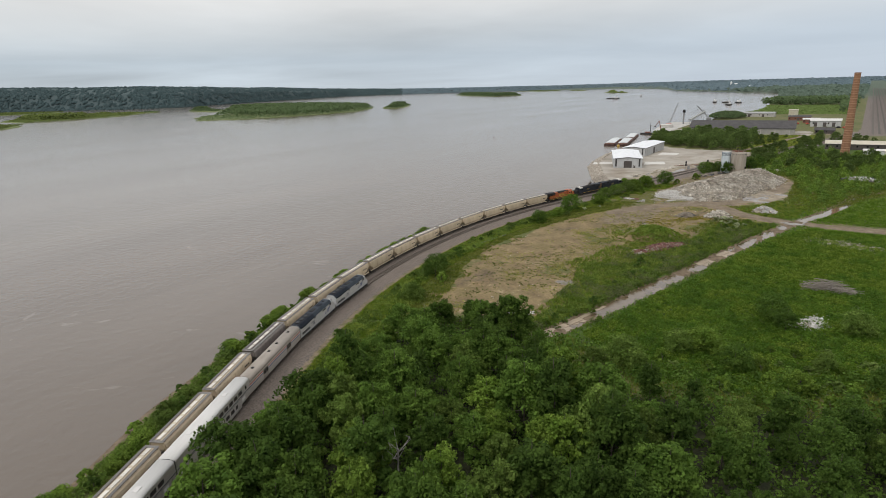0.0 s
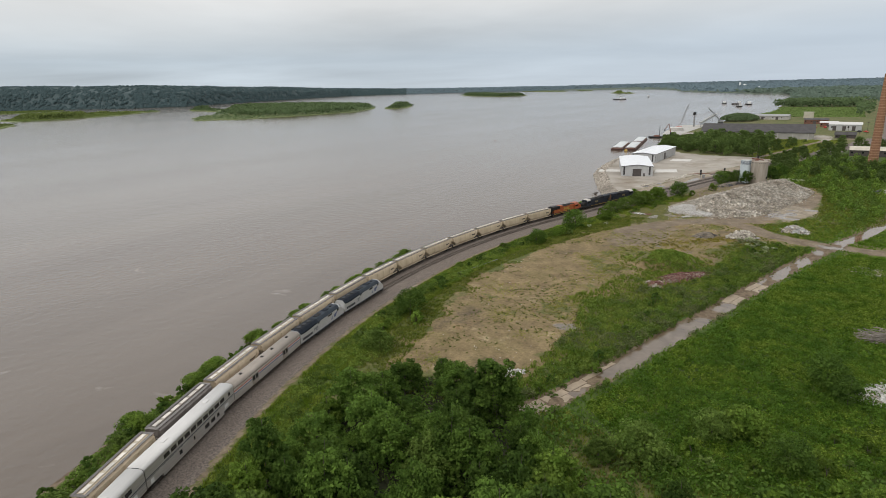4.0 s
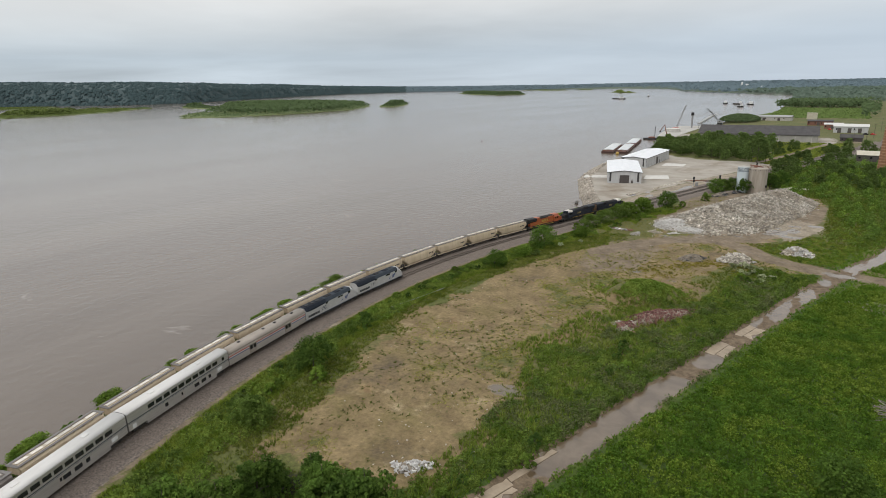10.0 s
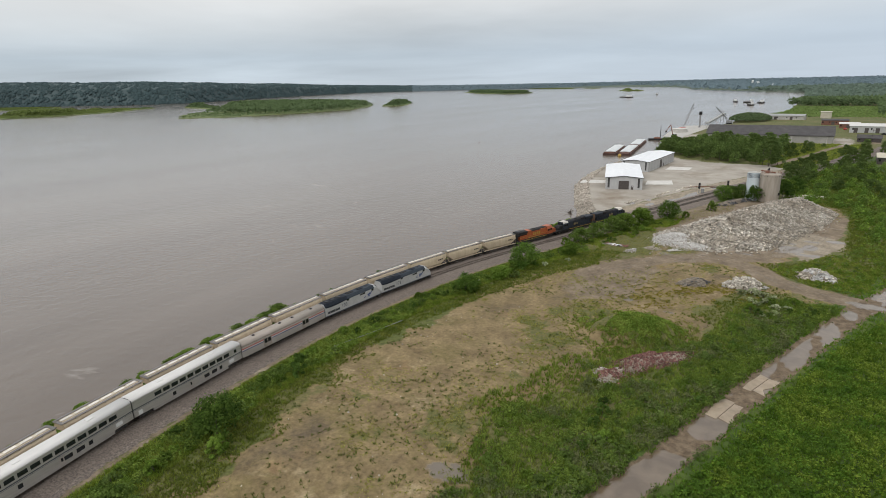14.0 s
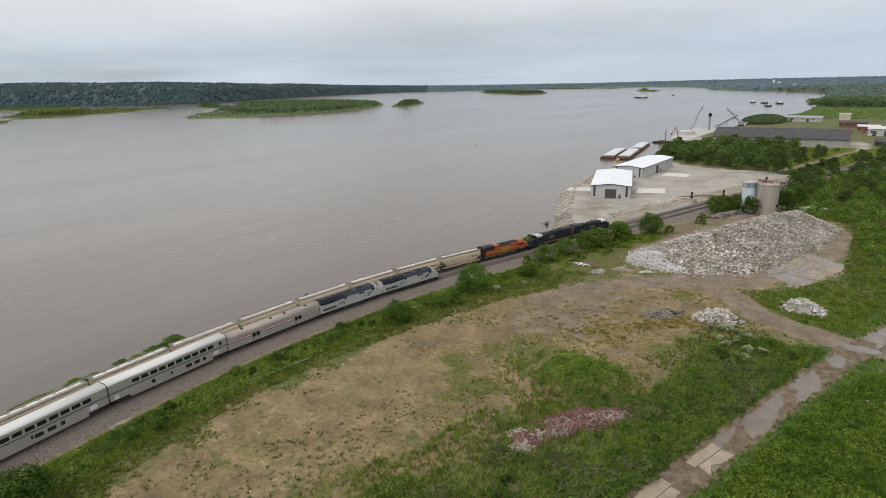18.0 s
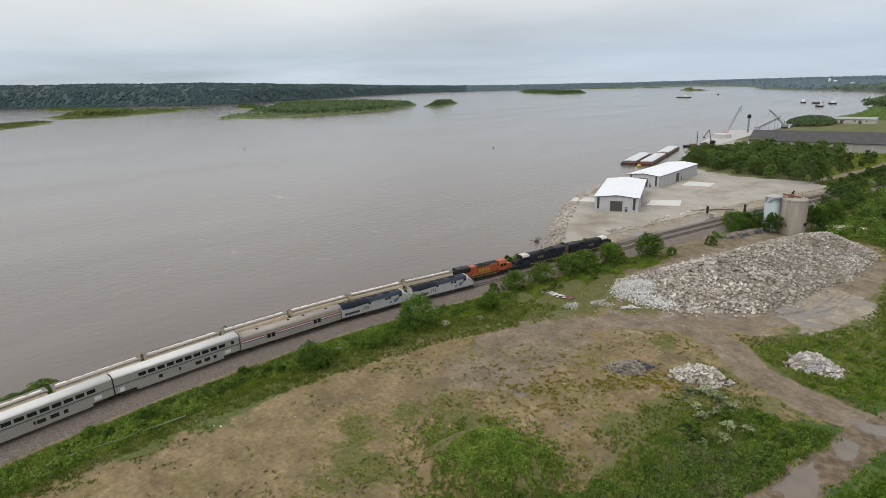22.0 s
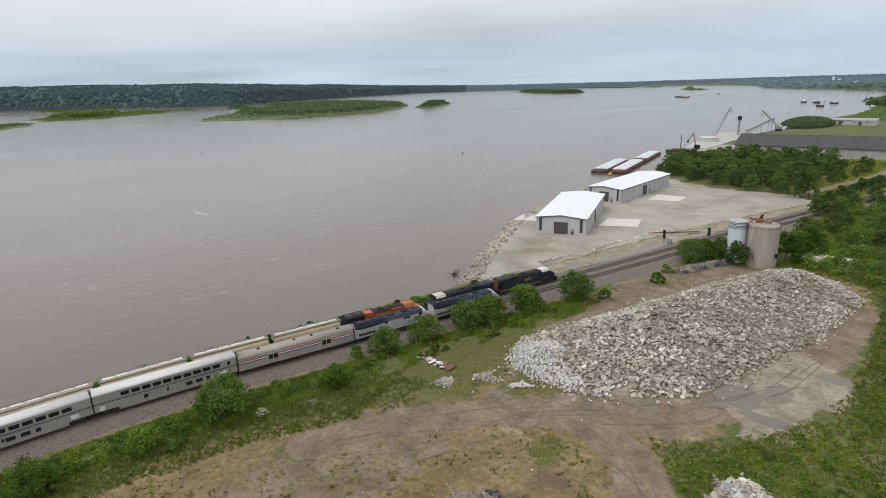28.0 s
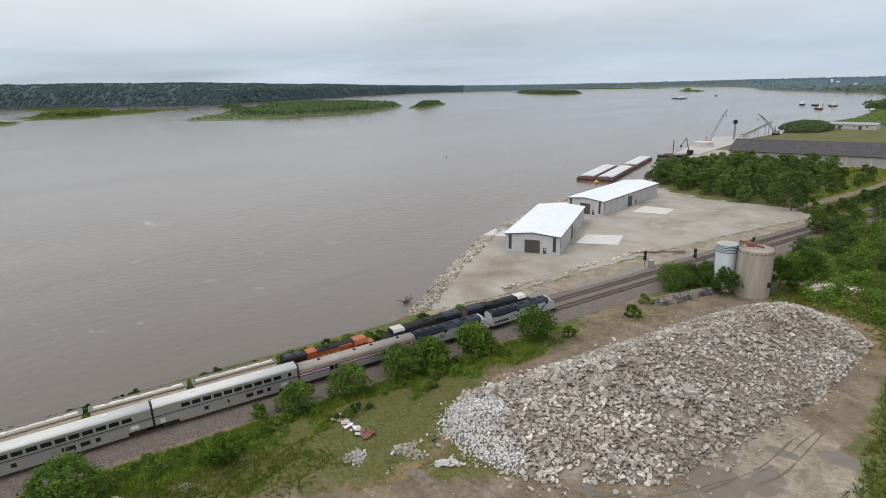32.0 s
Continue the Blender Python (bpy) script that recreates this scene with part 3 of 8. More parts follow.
    bank = (1 - step(dst + 2.0 * (fbm(px + 17, py, 6) - 0.5), 2.6, 3.8)) * (px < 40)
    bank = np.maximum(bank, step(ds, -6, 0) * (1 - step(ds, 1.0, 3.0)) * np.where((py > 343) & (py < 575), 0, 1))
    put("bank", bank)
    pud = np.zeros(px.shape)
    for x, y, a, b in PUDDLES:
        pud = np.maximum(pud, 1 - step(np.hypot((px - x) / a, (py - y) / b), 0.55, 1.25))
    pud = pud * (0.55 + 0.6 * fbm(px, py, 5))
    put("puddle", pud)
    # share of the painted haze, growing from 1450 m out
    put("far_haze", step(np.hypot(px, py - 100), 1450, 1900))
    # thicket floor: litter with the shade of the crowns painted in
    put("shaded_litter", step(dist_poly(px, py, THICKET), -6, 3))
    tagged(new("ground", me), "mixed grass, bare brown soil and mud beside a river", "ground", kind="structure")


def water_material(name, c1, c2, small, big, chop=0.42, silt=0.02):
    m = bpy.data.materials.new(name)
    m.use_nodes = True
    n, l = nodes_of(m.node_tree)
    out = n.new("ShaderNodeOutputMaterial")
    b = n.new("ShaderNodeBsdfPrincipled")
    b.inputs["IOR"].default_value = 1.42 if chop > 0.05 else 1.7
    l.new(b.outputs[0], out.inputs[0])
    g = n.new("ShaderNodeNewGeometry")
    pos = g.outputs["Position"]

    def nz(scale, detail, vec=pos, dist=0.0):
        t = n.new("ShaderNodeTexNoise")
        t.inputs["Scale"].default_value, t.inputs["Detail"].default_value, t.inputs["Distortion"].default_value = scale, detail, dist
        l.new(vec, t.inputs["Vector"])
        return t.outputs["Fac"]

    mp = n.new("ShaderNodeMapping")
    mp.inputs["Rotation"].default_value = (0, 0, radians(-28))
    mp.inputs["Scale"].default_value = (1, 0.22, 1)
    l.new(pos, mp.inputs["Vector"])
    mx = n.new("ShaderNodeMix")
    mx.data_type = "RGBA"
    mx.inputs[6].default_value, mx.inputs[7].default_value = (*c1, 1), (*c2, 1)
    r = n.new("ShaderNodeMapRange")
    r.inputs["From Min"].default_value, r.inputs["From Max"].default_value = 0.35, 0.65
    l.new(nz(silt, 6, mp.outputs[0] if silt < 0.05 else pos, 0.6), r.inputs["Value"])
    l.new(r.outputs[0], mx.inputs["Factor"])
    # foam threads where the current folds
    fm = n.new("ShaderNodeMapRange")
    fm.inputs["From Min"].default_value, fm.inputs["From Max"].default_value = 0.675, 0.86
    l.new(nz(0.026, 9, pos, 3.4), fm.inputs["Value"])
    fx = n.new("ShaderNodeMix")
    fx.data_type = "RGBA"
    fx.inputs[7].default_value = (0.33, 0.30, 0.265, 1)
    l.new(mx.outputs[2], fx.inputs[6])
    l.new(fm.outputs[0], fx.inputs["Factor"])
    l.new(fx.outputs[2], b.inputs["Base Color"])
    rg = n.new("ShaderNodeMapRange")
    rg.inputs["To Min"].default_value, rg.inputs["To Max"].default_value = (0.07, 0.20) if chop > 0.05 else (0.02, 0.05)
    l.new(nz(0.012, 4, mp.outputs[0]), rg.inputs["Value"])
    l.new(rg.outputs[0], b.inputs["Roughness"])
    s = n.new("ShaderNodeMath")
    s.operation = "MULTIPLY_ADD"
    l.new(nz(big, 6, mp.outputs[0], 0.5), s.inputs[0])
    s.inputs[1].default_value = 1.0
    l.new(nz(small, 5), s.inputs[2])
    bp = n.new("ShaderNodeBump")
    bp.inputs["Strength"].default_value, bp.inputs["Distance"].default_value = 0.7, chop
    l.new(s.outputs[0], bp.inputs["Height"])
    l.new(bp.outputs[0], b.inputs["Normal"])
    return m


def build_water():
    xs = spaced(-4950, 4950, -900, -80, 40, 1.4)
    ys = spaced(-4950, 4950, -100, 900, 40, 1.4)
    gx, gy = np.meshgrid(xs, ys)
    i = np.arange(gx.size).reshape(gx.shape)
    q = np.stack([i[:-1, :-1], i[:-1, 1:], i[1:, 1:], i[1:, :-1]], -1).reshape(-1, 4)
    me = np_mesh("water", np.stack([gx.ravel(), gy.ravel(), np.full(gx.size, WATER)], 1), q)
    me.materials.append(water_material("river_water", (0.108, 0.084, 0.065), (0.136, 0.109, 0.086), 0.35, 0.08, 0.24))
    tagged(new("water", me), "wide muddy brown river in flood, lightly rippled", "river", kind="structure")
    # the stream in its ditch
    g = Geo()
    pts = [Vector((x, y, 0)) for x, y in STREAM[:-2]]
    rr = random.Random(4)
    left, right = [], []
    for k, p in enumerate(pts):
        d = (pts[min(k + 1, len(pts) - 1)] - pts[max(k - 1, 0)]).normalized()
        w = 4.4
        left.append((p.x - d.y * w, p.y + d.x * w, -0.43))
        right.append((p.x + d.y * w, p.y - d.x * w, -0.43))
    for k in range(len(pts) - 1):
        g.add([left[k], right[k], right[k + 1], left[k + 1]], [(0, 1, 2, 3)])
    me = g.mesh("stream")
    me.materials.append(water_material("stream_water", (0.100, 0.070, 0.043), (0.150, 0.110, 0.072), 0.6, 0.1, 0.02, 0.24))
    tagged(new("flood_puddles", me), "muddy flood water standing on an old road", "puddle", kind="structure")


build_ground()
build_ruts()
build_water()

# ---------------------------------------------------------------- railway
BALLAST = mat("ballast_stone", (0.092, 0.073, 0.060), (0.225, 0.182, 0.152), rough=0.95, scale=3.2, bump=0.12, bscale=9, world=True, stain=0.25)
TIE = mat("tie_wood", (0.060, 0.050, 0.042), (0.115, 0.098, 0.082), rough=0.9, scale=3, bump=0.01, obj=0.3, isl=0.3)
RAIL = mat("rail_steel", (0.10, 0.075, 0.06), (0.17, 0.13, 0.11), rough=0.5, metal=0.6, scale=4, world=True)
S_LO, S_HI = -447.0, 605.0


def sweep(prof, off, s0, s1, ds, extra=None):
    """A profile of (left, up) carried along the tracks."""
    rings = []
    for s in np.arange(s0, s1 + ds / 2, ds):
        # offsets are measured on the passing track's own stationing
        x, y, a = track(float(s), 0)
        rings.append([(x - (off + u) * math.cos(a), y + (off + u) * math.sin(a), h) for u, h in prof])
    return Geo().rings(rings)


def build_railway():
    bed = thing("railway", "double railway track on brown-grey stone ballast", "railway", kind="structure")
    part("ballast", sweep([(-4.6, 0.0), (-2.3, 0.48), (2.2, 0.50), (2.5, 0.50), (7.0, 0.48), (8.8, 0.0), (8.8, -0.6), (-4.6, -0.6)], 0, S_LO, S_HI, 4.0), BALLAST, bed)
    for off in (0.0, GAP):
        for side in (-0.75, 0.75):
            part("rail", sweep([(side - 0.07, 0.52), (side - 0.04, 0.70), (side + 0.04, 0.70), (side + 0.07, 0.52)], off, S_LO, S_HI, 4.0), RAIL, bed)
    tie = Geo().box(-1.3, 1.3, -0.115, 0.115, -0.1, 0.075, 0.012).mesh("tie")
    tie.materials.append(TIE)
    rest = Geo()
    count = 0
    for off in (0.0, GAP):
        s = -87.0
        while s < 465:
            x, y, a = track(s, 0)
            x, y = x - off * math.cos(a), y + off * math.sin(a)
            if 307 < s < 393:
                o = new("tie", tie)
                o.parent = bed
                o.matrix_world = pose(x, y, 0.5, 0, 0, -math.degrees(a))
            else:
                m = pose(x, y, 0.5, 0, 0, -math.degrees(a))
                rest.add([m @ Vector(c) for c in [(-1.3, -.115, .05), (1.3, -.115, .05), (1.3, .115, .05), (-1.3, .115, .05), (-1.3, -.115, .075), (1.3, -.115, .075), (1.3, .115, .075), (-1.3, .115, .075)]],
                         [(4, 5, 6, 7), (0, 1, 5, 4), (1, 2, 6, 5), (2, 3, 7, 6), (3, 0, 4, 7)])
            s += 0.62
    o = part("ties", rest, TIE, bed)
    o["kind"] = "stuff"


build_railway()

# ---------------------------------------------------------------- trains
STEEL = mat("stainless_side", (0.42, 0.405, 0.38), (0.52, 0.505, 0.48), rough=0.36, metal=0.55, scale=1.5, stain=0.10, stretch=(0.25, 1, 3))
FLUTE = mat("fluted_steel", (0.40, 0.37, 0.34), (0.51, 0.475, 0.44), rough=0.35, metal=0.6, scale=1.2, stretch=(0.15, 1, 14))
WROOF = mat("roof_white", (0.53, 0.515, 0.49), (0.61, 0.595, 0.57), rough=0.6, scale=0.8, stain=0.10, stretch=(0.3, 1, 1))
BROOF = mat("roof_dusty", (0.250, 0.215, 0.180), (0.33, 0.290, 0.248), rough=0.6, scale=0.9, stain=0.12, stretch=(0.3, 1, 1))
GLASS = mat("dark_window", (0.010, 0.012, 0.014), (0.02, 0.023, 0.026), rough=0.10, scale=1)
BLACK = mat("black_rubber", (0.014, 0.014, 0.015), (0.03, 0.03, 0.032), rough=0.8, scale=2)
UNDER = mat("underframe_grime", (0.020, 0.018, 0.017), (0.05, 0.044, 0.040), rough=0.85, scale=2, stain=0.2)
WHEEL = mat("wheel_steel", (0.04, 0.034, 0.03), (0.09, 0.08, 0.07), rough=0.6, metal=0.5, scale=3)
BLUE = mat("stripe_blue", (0.020, 0.045, 0.155), (0.028, 0.06, 0.19), rough=0.45, scale=2)
SLATE = mat("stripe_slate", (0.045, 0.052, 0.075), (0.06, 0.068, 0.09), rough=0.45, scale=2)
RED = mat("stripe_red", (0.40, 0.035, 0.025), (0.47, 0.05, 0.035), rough=0.45, scale=2)
WHITE = mat("white_paint", (0.66, 0.66, 0.65), (0.76, 0.76, 0.75), rough=0.5, scale=2)
LGREY = mat("loco_silver", (0.44, 0.435, 0.425), (0.52, 0.515, 0.505), rough=0.42, metal=0.25, scale=1.2, stain=0.10)
NAVY = mat("loco_dark_roof", (0.010, 0.013, 0.020), (0.022, 0.027, 0.036), spec=0.2, rough=0.8, scale=1.5, stain=0.2)
BLUEROOF = mat("loco_blue_roof", (0.026, 0.034, 0.044), (0.045, 0.055, 0.068), spec=0.25, rough=0.75, scale=1.5, stain=0.15)
GRILLE = mat("grille", (0.025, 0.027, 0.03), (0.06, 0.062, 0.066), rough=0.6, metal=0.3, scale=6)
TAN = mat("hopper_tan", (0.48, 0.38, 0.255), (0.58, 0.475, 0.335), rough=0.65, scale=0.8, stain=0.18, obj=0.10, stretch=(1, 1, 0.35))
TANROOF = mat("hopper_roof", (0.42, 0.36, 0.275), (0.54, 0.475, 0.375), rough=0.7, scale=0.8, stain=0.25, obj=0.12)
GREYHOP = mat("hopper_grey", (0.17, 0.145, 0.13), (0.25, 0.22, 0.195), rough=0.7, scale=0.9, stain=0.2)
GRATE = mat("roof_walk_steel", (0.125, 0.115, 0.105), (0.21, 0.195, 0.18), rough=0.55, metal=0.4, scale=4, obj=0.2)
HATCH = mat("hatch_pale", (0.52, 0.48, 0.42), (0.66, 0.62, 0.56), rough=0.6, scale=2, obj=0.2)
ORANGE = mat("loco_orange", (0.30, 0.068, 0.020), (0.40, 0.098, 0.032), rough=0.45, scale=1.3, stain=0.15)
OBLACK = mat("loco_black", (0.012, 0.012, 0.012), (0.03, 0.028, 0.027), spec=0.25, rough=0.75, scale=1.4, stain=0.25)
YELLOW = mat("livery_yellow", (0.36, 0.23, 0.04), (0.44, 0.29, 0.06), rough=0.5, scale=2)
DBLUE = mat("loco_dark_blue", (0.017, 0.021, 0.030), (0.030, 0.035, 0.046), spec=0.3, rough=0.6, scale=1.4, stain=0.2)
BROWN = mat("radiator_rust", (0.10, 0.06, 0.032), (0.17, 0.10, 0.055), rough=0.7, scale=2)


def wheel_mesh(r):
    g = Geo()
    for y in (-0.78, 0.66):
        g.tube((0, y, 0), (0, y + 0.13, 0), r, r, 16)
    g.tube((0, -0.7, 0), (0, 0.7, 0), 0.09, 0.09, 8)
    me = g.mesh("wheelset")
    me.materials.append(WHEEL)
    return me


WHEELS = {r: wheel_mesh(r) for r in (0.42, 0.5)}


def bogie(parent, x, axles, r=0.42, w=1.05):
    """A truck frame with its wheelsets."""
    half = (axles[-1] - axles[0]) / 2 + 0.45
    g = Geo()
    for s in (-1, 1):
        g.box(x - half, x + half, s * w - 0.10, s * w + 0.10, 0.38, 0.78, 0.04)
        for a in axles:
            g.box(x + a - 0.17, x + a + 0.17, s * w - 0.14, s * w + 0.14, 0.26, 0.66, 0.03)
    g.box(x - 0.35, x + 0.35, -w, w, 0.42, 0.85)
    b = part("truck", g, UNDER, parent)
    for a in axles:
        o = new("wheelset", WHEELS[r])
        o.parent = b
        o.location = (x + a, 0, r)
    return b


def coupler(parent, x, sgn):
    part("coupler", Geo().box(min(x, x + 0.75 * sgn), max(x, x + 0.75 * sgn), -0.13, 0.13, 0.72, 1.0, 0.03), UNDER, parent)


def sides(name, mats, parent, x0, x1, z0, z1, w, d=0.035, label=""):
    """The same panel on both flanks, one object each."""
    for s in (-1, 1):
        part(name, Geo().box(x0, x1, min(s * w, s * (w + d)), max(s * w, s * (w + d)), z0, z1), mats, parent, label)


def roof_prof(w, z0, z1, n=10):
    """Flanks up to z0 and a roof bowed up to z1."""
    p = []
    for i in range(n + 1):
        t = math.pi * i / n
        p.append((w * (abs(math.cos(t)) ** 0.55) * (1 if math.cos(t) > 0 else -1), z0 + (z1 - z0) * math.sin(t) ** 0.8))
    return p


def superliner(kind):
    c = thing("passenger_car", "silver two-level passenger car with white roof and dark window rows", "train car", "passenger train cars")
    L, w = 12.75, 1.53
    low = [(-w, 0.55), (w, 0.55), (w, 2.55), (-w, 2.55)]
    body = part("lower_body", Geo().extrude(low, -8.9, 8.9), STEEL, c)
    for s in (-1, 1):
        part("end_body", Geo().box(min(s * 8.9, s * L), max(s * 8.9, s * L), -w, w, 1.15, 2.55), STEEL, c)
    part("upper_body", Geo().extrude([(-w, 2.55), (w, 2.55), (w, 4.25), (-w, 4.25)], -L, L), STEEL, c)
    part("roof", Geo().extrude(roof_prof(w, 4.25, 4.92), -L, L), WROOF, c, "white painted roof", True)
    for z in (1.0, 1.35, 1.7, 2.05):
        for s in (-1, 1):
            part("rib", Geo().box(-8.8, 8.8, s * (w + 0.012) - 0.014, s * (w + 0.012) + 0.014, z, z + 0.05), FLUTE, body)
    sides("stripe", SLATE, c, -L, L, 2.62, 2.80, w, 0.012, "dark slate stripe")
    sides("fine_stripe", SLATE, c, -L, L, 2.44, 2.49, w, 0.012, "fine dark line")
    # upper windows
    if kind == 0:
        ups = [-7.6 + 1.82 * i for i in range(10)]
        ups = [(x, 0.70) for x in ups] + [(11.2, 0.32)]
        lows = [(3.4, 0.62), (5.3, 0.62), (7.0, 0.34), (-4.3, 0.36)]
    else:
        ups = [(-10.0 + 1.9 * i, 0.74) for i in range(11)]
        lows = [(0.6, 0.7), (2.7, 0.7), (4.5, 0.36), (-6.9, 0.36)]
    for x, h in ups:
        for s in (-1, 1):
            part("window", Geo().box(x - h, x + h, s * w - 0.02, s * w + 0.02, 3.16, 3.90), GLASS, c)
    for x, h in lows:
        for s in (-1, 1):
            part("window", Geo().box(x - h, x + h, s * w - 0.02, s * w + 0.042, 1.34, 2.06) if s > 0 else Geo().box(x - h, x + h, s * w - 0.042, s * w + 0.02, 1.34, 2.06), GLASS, c)
    for s in (-1, 1):
        d = part("side_door", Geo().box(-0.95, 0.05, s * w - 0.025, s * w + 0.025, 0.72, 2.35), FLUTE, c)
        part("door_window", Geo().box(-0.62, -0.28, s * w - 0.032, s * w + 0.032, 1.45, 2.1), GLASS, d)
        part("access_panel", Geo().box(9.3, 10.6, s * w - 0.02, s * w + 0.02, 1.5, 2.2), WHITE, c, "pale access panel")
        part("access_panel", Geo().box(-11.9, -11.1, s * w - 0.02, s * w + 0.02, 1.25, 2.1), WHITE, c, "pale access panel")
    for s in (-1, 1):
        part("diaphragm", Geo().box(min(s * L, s * (L + 0.2)), max(s * L, s * (L + 0.2)), -w + 0.12, w - 0.12, 1.0, 4.55, 0.06), BLACK, c, "black end face")
        part("gangway", Geo().box(min(s * (L + .2), s * (L + 0.42)), max(s * (L + .2), s * (L + 0.42)), -0.6, 0.6, 2.6, 4.7), BLACK, c)
        coupler(c, s * (L - 0.3), s)
        bogie(c, s * 9.9, (-1.27, 1.27))
        part("vent", Geo().box(s * 6 - 0.6, s * 6 + 0.6, -0.45, 0.45, 4.86, 5.0, 0.05), WROOF, c)
    return c


def baggage():
    c = thing("baggage_car", "silver baggage car with red, white and blue stripes", "train car", "passenger train cars")
    L, w = 12.75, 1.5
    part("body", Geo().extrude([(-w, 0.95), (w, 0.95), (w, 3.3), (-w, 3.3)], -L, L), FLUTE, c)
    part("roof", Geo().extrude(roof_prof(w, 3.3, 4.25), -L, L), BROOF, c, "dusty beige-grey roof", True)
    for z, mt, nm, h in ((2.36, BLUE, "blue_stripe", 0.20), (2.58, WHITE, "white_stripe", 0.19), (2.79, RED, "red_stripe", 0.20)):
        sides(nm, mt, c, -L, L, z, z + h, w, 0.014)
    for z in np.arange(1.15, 2.2, 0.21):
        sides("rib", STEEL, c, -L, L, float(z), float(z) + 0.06, w, 0.016)
    for x in (-5.6, 6.2):
        for s in (-1, 1):
            d = part("sliding_door", Geo().box(x - 1.15, x + 1.15, s * w - 0.04, s * w + 0.04, 1.05, 3.2), BROOF, c, "beige sliding door")
            for q in (-0.52, 0.52):
                part("door_window", Geo().box(x + q - 0.42, x + q + 0.42, s * w - 0.05, s * w + 0.05, 1.95, 2.95), GLASS, d)
    sides("gutter", HATCH, c, -L, L, 3.30, 3.38, w, 0.03)
    for x in (-8.2, -0.5, 3.4, 9.6):
        part("roof_vent", Geo().box(x - 0.28, x + 0.28, -0.28, 0.28, 4.2, 4.42, 0.05), OBLACK, c)
    for s in (-1, 1):
        part("diaphragm", Geo().box(min(s * L, s * (L + 0.35)), max(s * L, s * (L + 0.35)), -0.75, 0.75, 1.0, 3.9, 0.06), BLACK, c)
        coupler(c, s * (L - 0.3), s)
        bogie(c, s * 9.0, (-1.27, 1.27))
    part("equipment_box", Geo().box(-3, 3.4, -1.2, 1.2, 0.45, 0.95, 0.05), UNDER, c)
    return c


def passenger_loco(number):
    c = thing("passenger_locomotive", "silver diesel passenger locomotive with dark roof and blue mark", "locomotive", "passenger locomotives")
    L, w = 10.25, 1.52
    pr = [(-w, 0.95), (w, 0.95), (w, 3.55), (0.95, 4.25), (-0.95, 4.25), (-w, 3.55)]

    def ring(x, k, zt, zb=0.95):
        return [(x, y * k, zb if z < 1 else zb + (z - 0.95) * (zt - zb) / 3.3) for y, z in pr]

    body = part("body", Geo().rings([ring(-L, 1, 4.25), ring(7.2, 1, 4.25), ring(8.2, 0.98, 4.2), ring(9.6, 0.90, 2.9), ring(L, 0.82, 2.2)]), LGREY, c)
    top = [(-1.535, 3.50), (1.535, 3.50), (1.535, 3.56), (0.98, 4.31), (-0.98, 4.31), (-1.535, 3.56)]
    part("rear_roof", Geo().extrude(top, -L + 0.05, -2.4), NAVY, c, "near-black radiator roof")
    part("front_roof", Geo().extrude(top, -2.4, 7.6), BLUEROOF, c, "slate blue roof")
    for x in (-8.4, -6.4, -4.4):
        f = part("radiator_fan", Geo().tube((x, 0, 4.28), (x, 0, 4.44), 0.72, 0.68, 18), OBLACK, c)
        part("fan_guard", Geo().tube((x, 0, 4.44), (x, 0, 4.47), 0.5, 0.5, 14), GRILLE, f)
    part("exhaust", Geo().box(-1.6, 0.6, -0.5, 0.5, 4.28, 4.5, 0.06), OBLACK, c)
    part("horn", Geo().box(5.6, 6.1, -0.3, 0.3, 4.28, 4.5, 0.05), OBLACK, c)
    part("air_unit", Geo().box(2.4, 4.2, -0.62, 0.62, 4.28, 4.52, 0.08), NAVY, c)
    # windscreen on the sloping nose
    g = Geo()
    for a, b in ((-1.18, -0.06), (0.06, 1.18)):
        g.add([(8.32, a, 4.08), (8.32, b, 4.08), (9.02, b * 0.97, 3.44), (9.02, a * 0.97, 3.44), (8.36, a, 4.12), (8.36, b, 4.12), (9.06, b * 0.97, 3.48), (9.06, a * 0.97, 3.48)],
              [(4, 5, 6, 7), (0, 1, 5, 4), (1, 2, 6, 5), (2, 3, 7, 6), (3, 0, 4, 7)])
    part("windscreen", g, GLASS, c)
    for s in (-1, 1):
        for x in (6.9,):
            part("cab_window", Geo().box(x - 0.42, x + 0.42, s * w - 0.03, s * w + 0.03, 2.95, 3.5), GLASS, c)
        for x, hw in ((-2.3, 0.36), (2.6, 0.42), (3.6, 0.42)):
            part("side_window", Geo().box(x - hw, x + hw, s * w - 0.03, s * w + 0.03, 2.98, 3.42), GLASS, c)
        wave = [(-L + 0.05, 3.56)] + [(-L + 0.3 + i * 1.15, 3.30 - 0.26 * math.sin(i * 0.62) * (1 - i / 9)) for i in range(8)] + [(-1.3, 3.56)]
        part("roof_paint_edge", Geo().extrude(wave, s * w - 0.02, s * w + 0.016, "y"), NAVY, c, "dark paint dropping over the side")
        part("cab_door", Geo().box(4.2, 4.9, s * w - 0.02, s * w + 0.02, 1.1, 3.3), LGREY, c)
        for k in range(5):
            part("side_grille", Geo().box(-9.4 + k * 0.85, -8.65 + k * 0.85, s * w - 0.025, s * w + 0.025, 1.55, 2.15), GRILLE, c)
        for k in range(4):
            x = 6.3 - 0.62 * k
            y = s * (w + 0.014)
            p = [(x, y, 2.9 - 0.12 * k), (x + 0.42, y, 2.9 - 0.12 * k), (x - 0.75, y, 1.72), (x - 1.1, y, 1.72)]
            part("logo_bar", Geo().add(p + [(a, b - s * 0.02, q) for a, b, q in p], [(0, 1, 2, 3), (4, 7, 6, 5), (0, 4, 5, 1), (1, 5, 6, 2), (2, 6, 7, 3), (3, 7, 4, 0)]), BLUE, c)
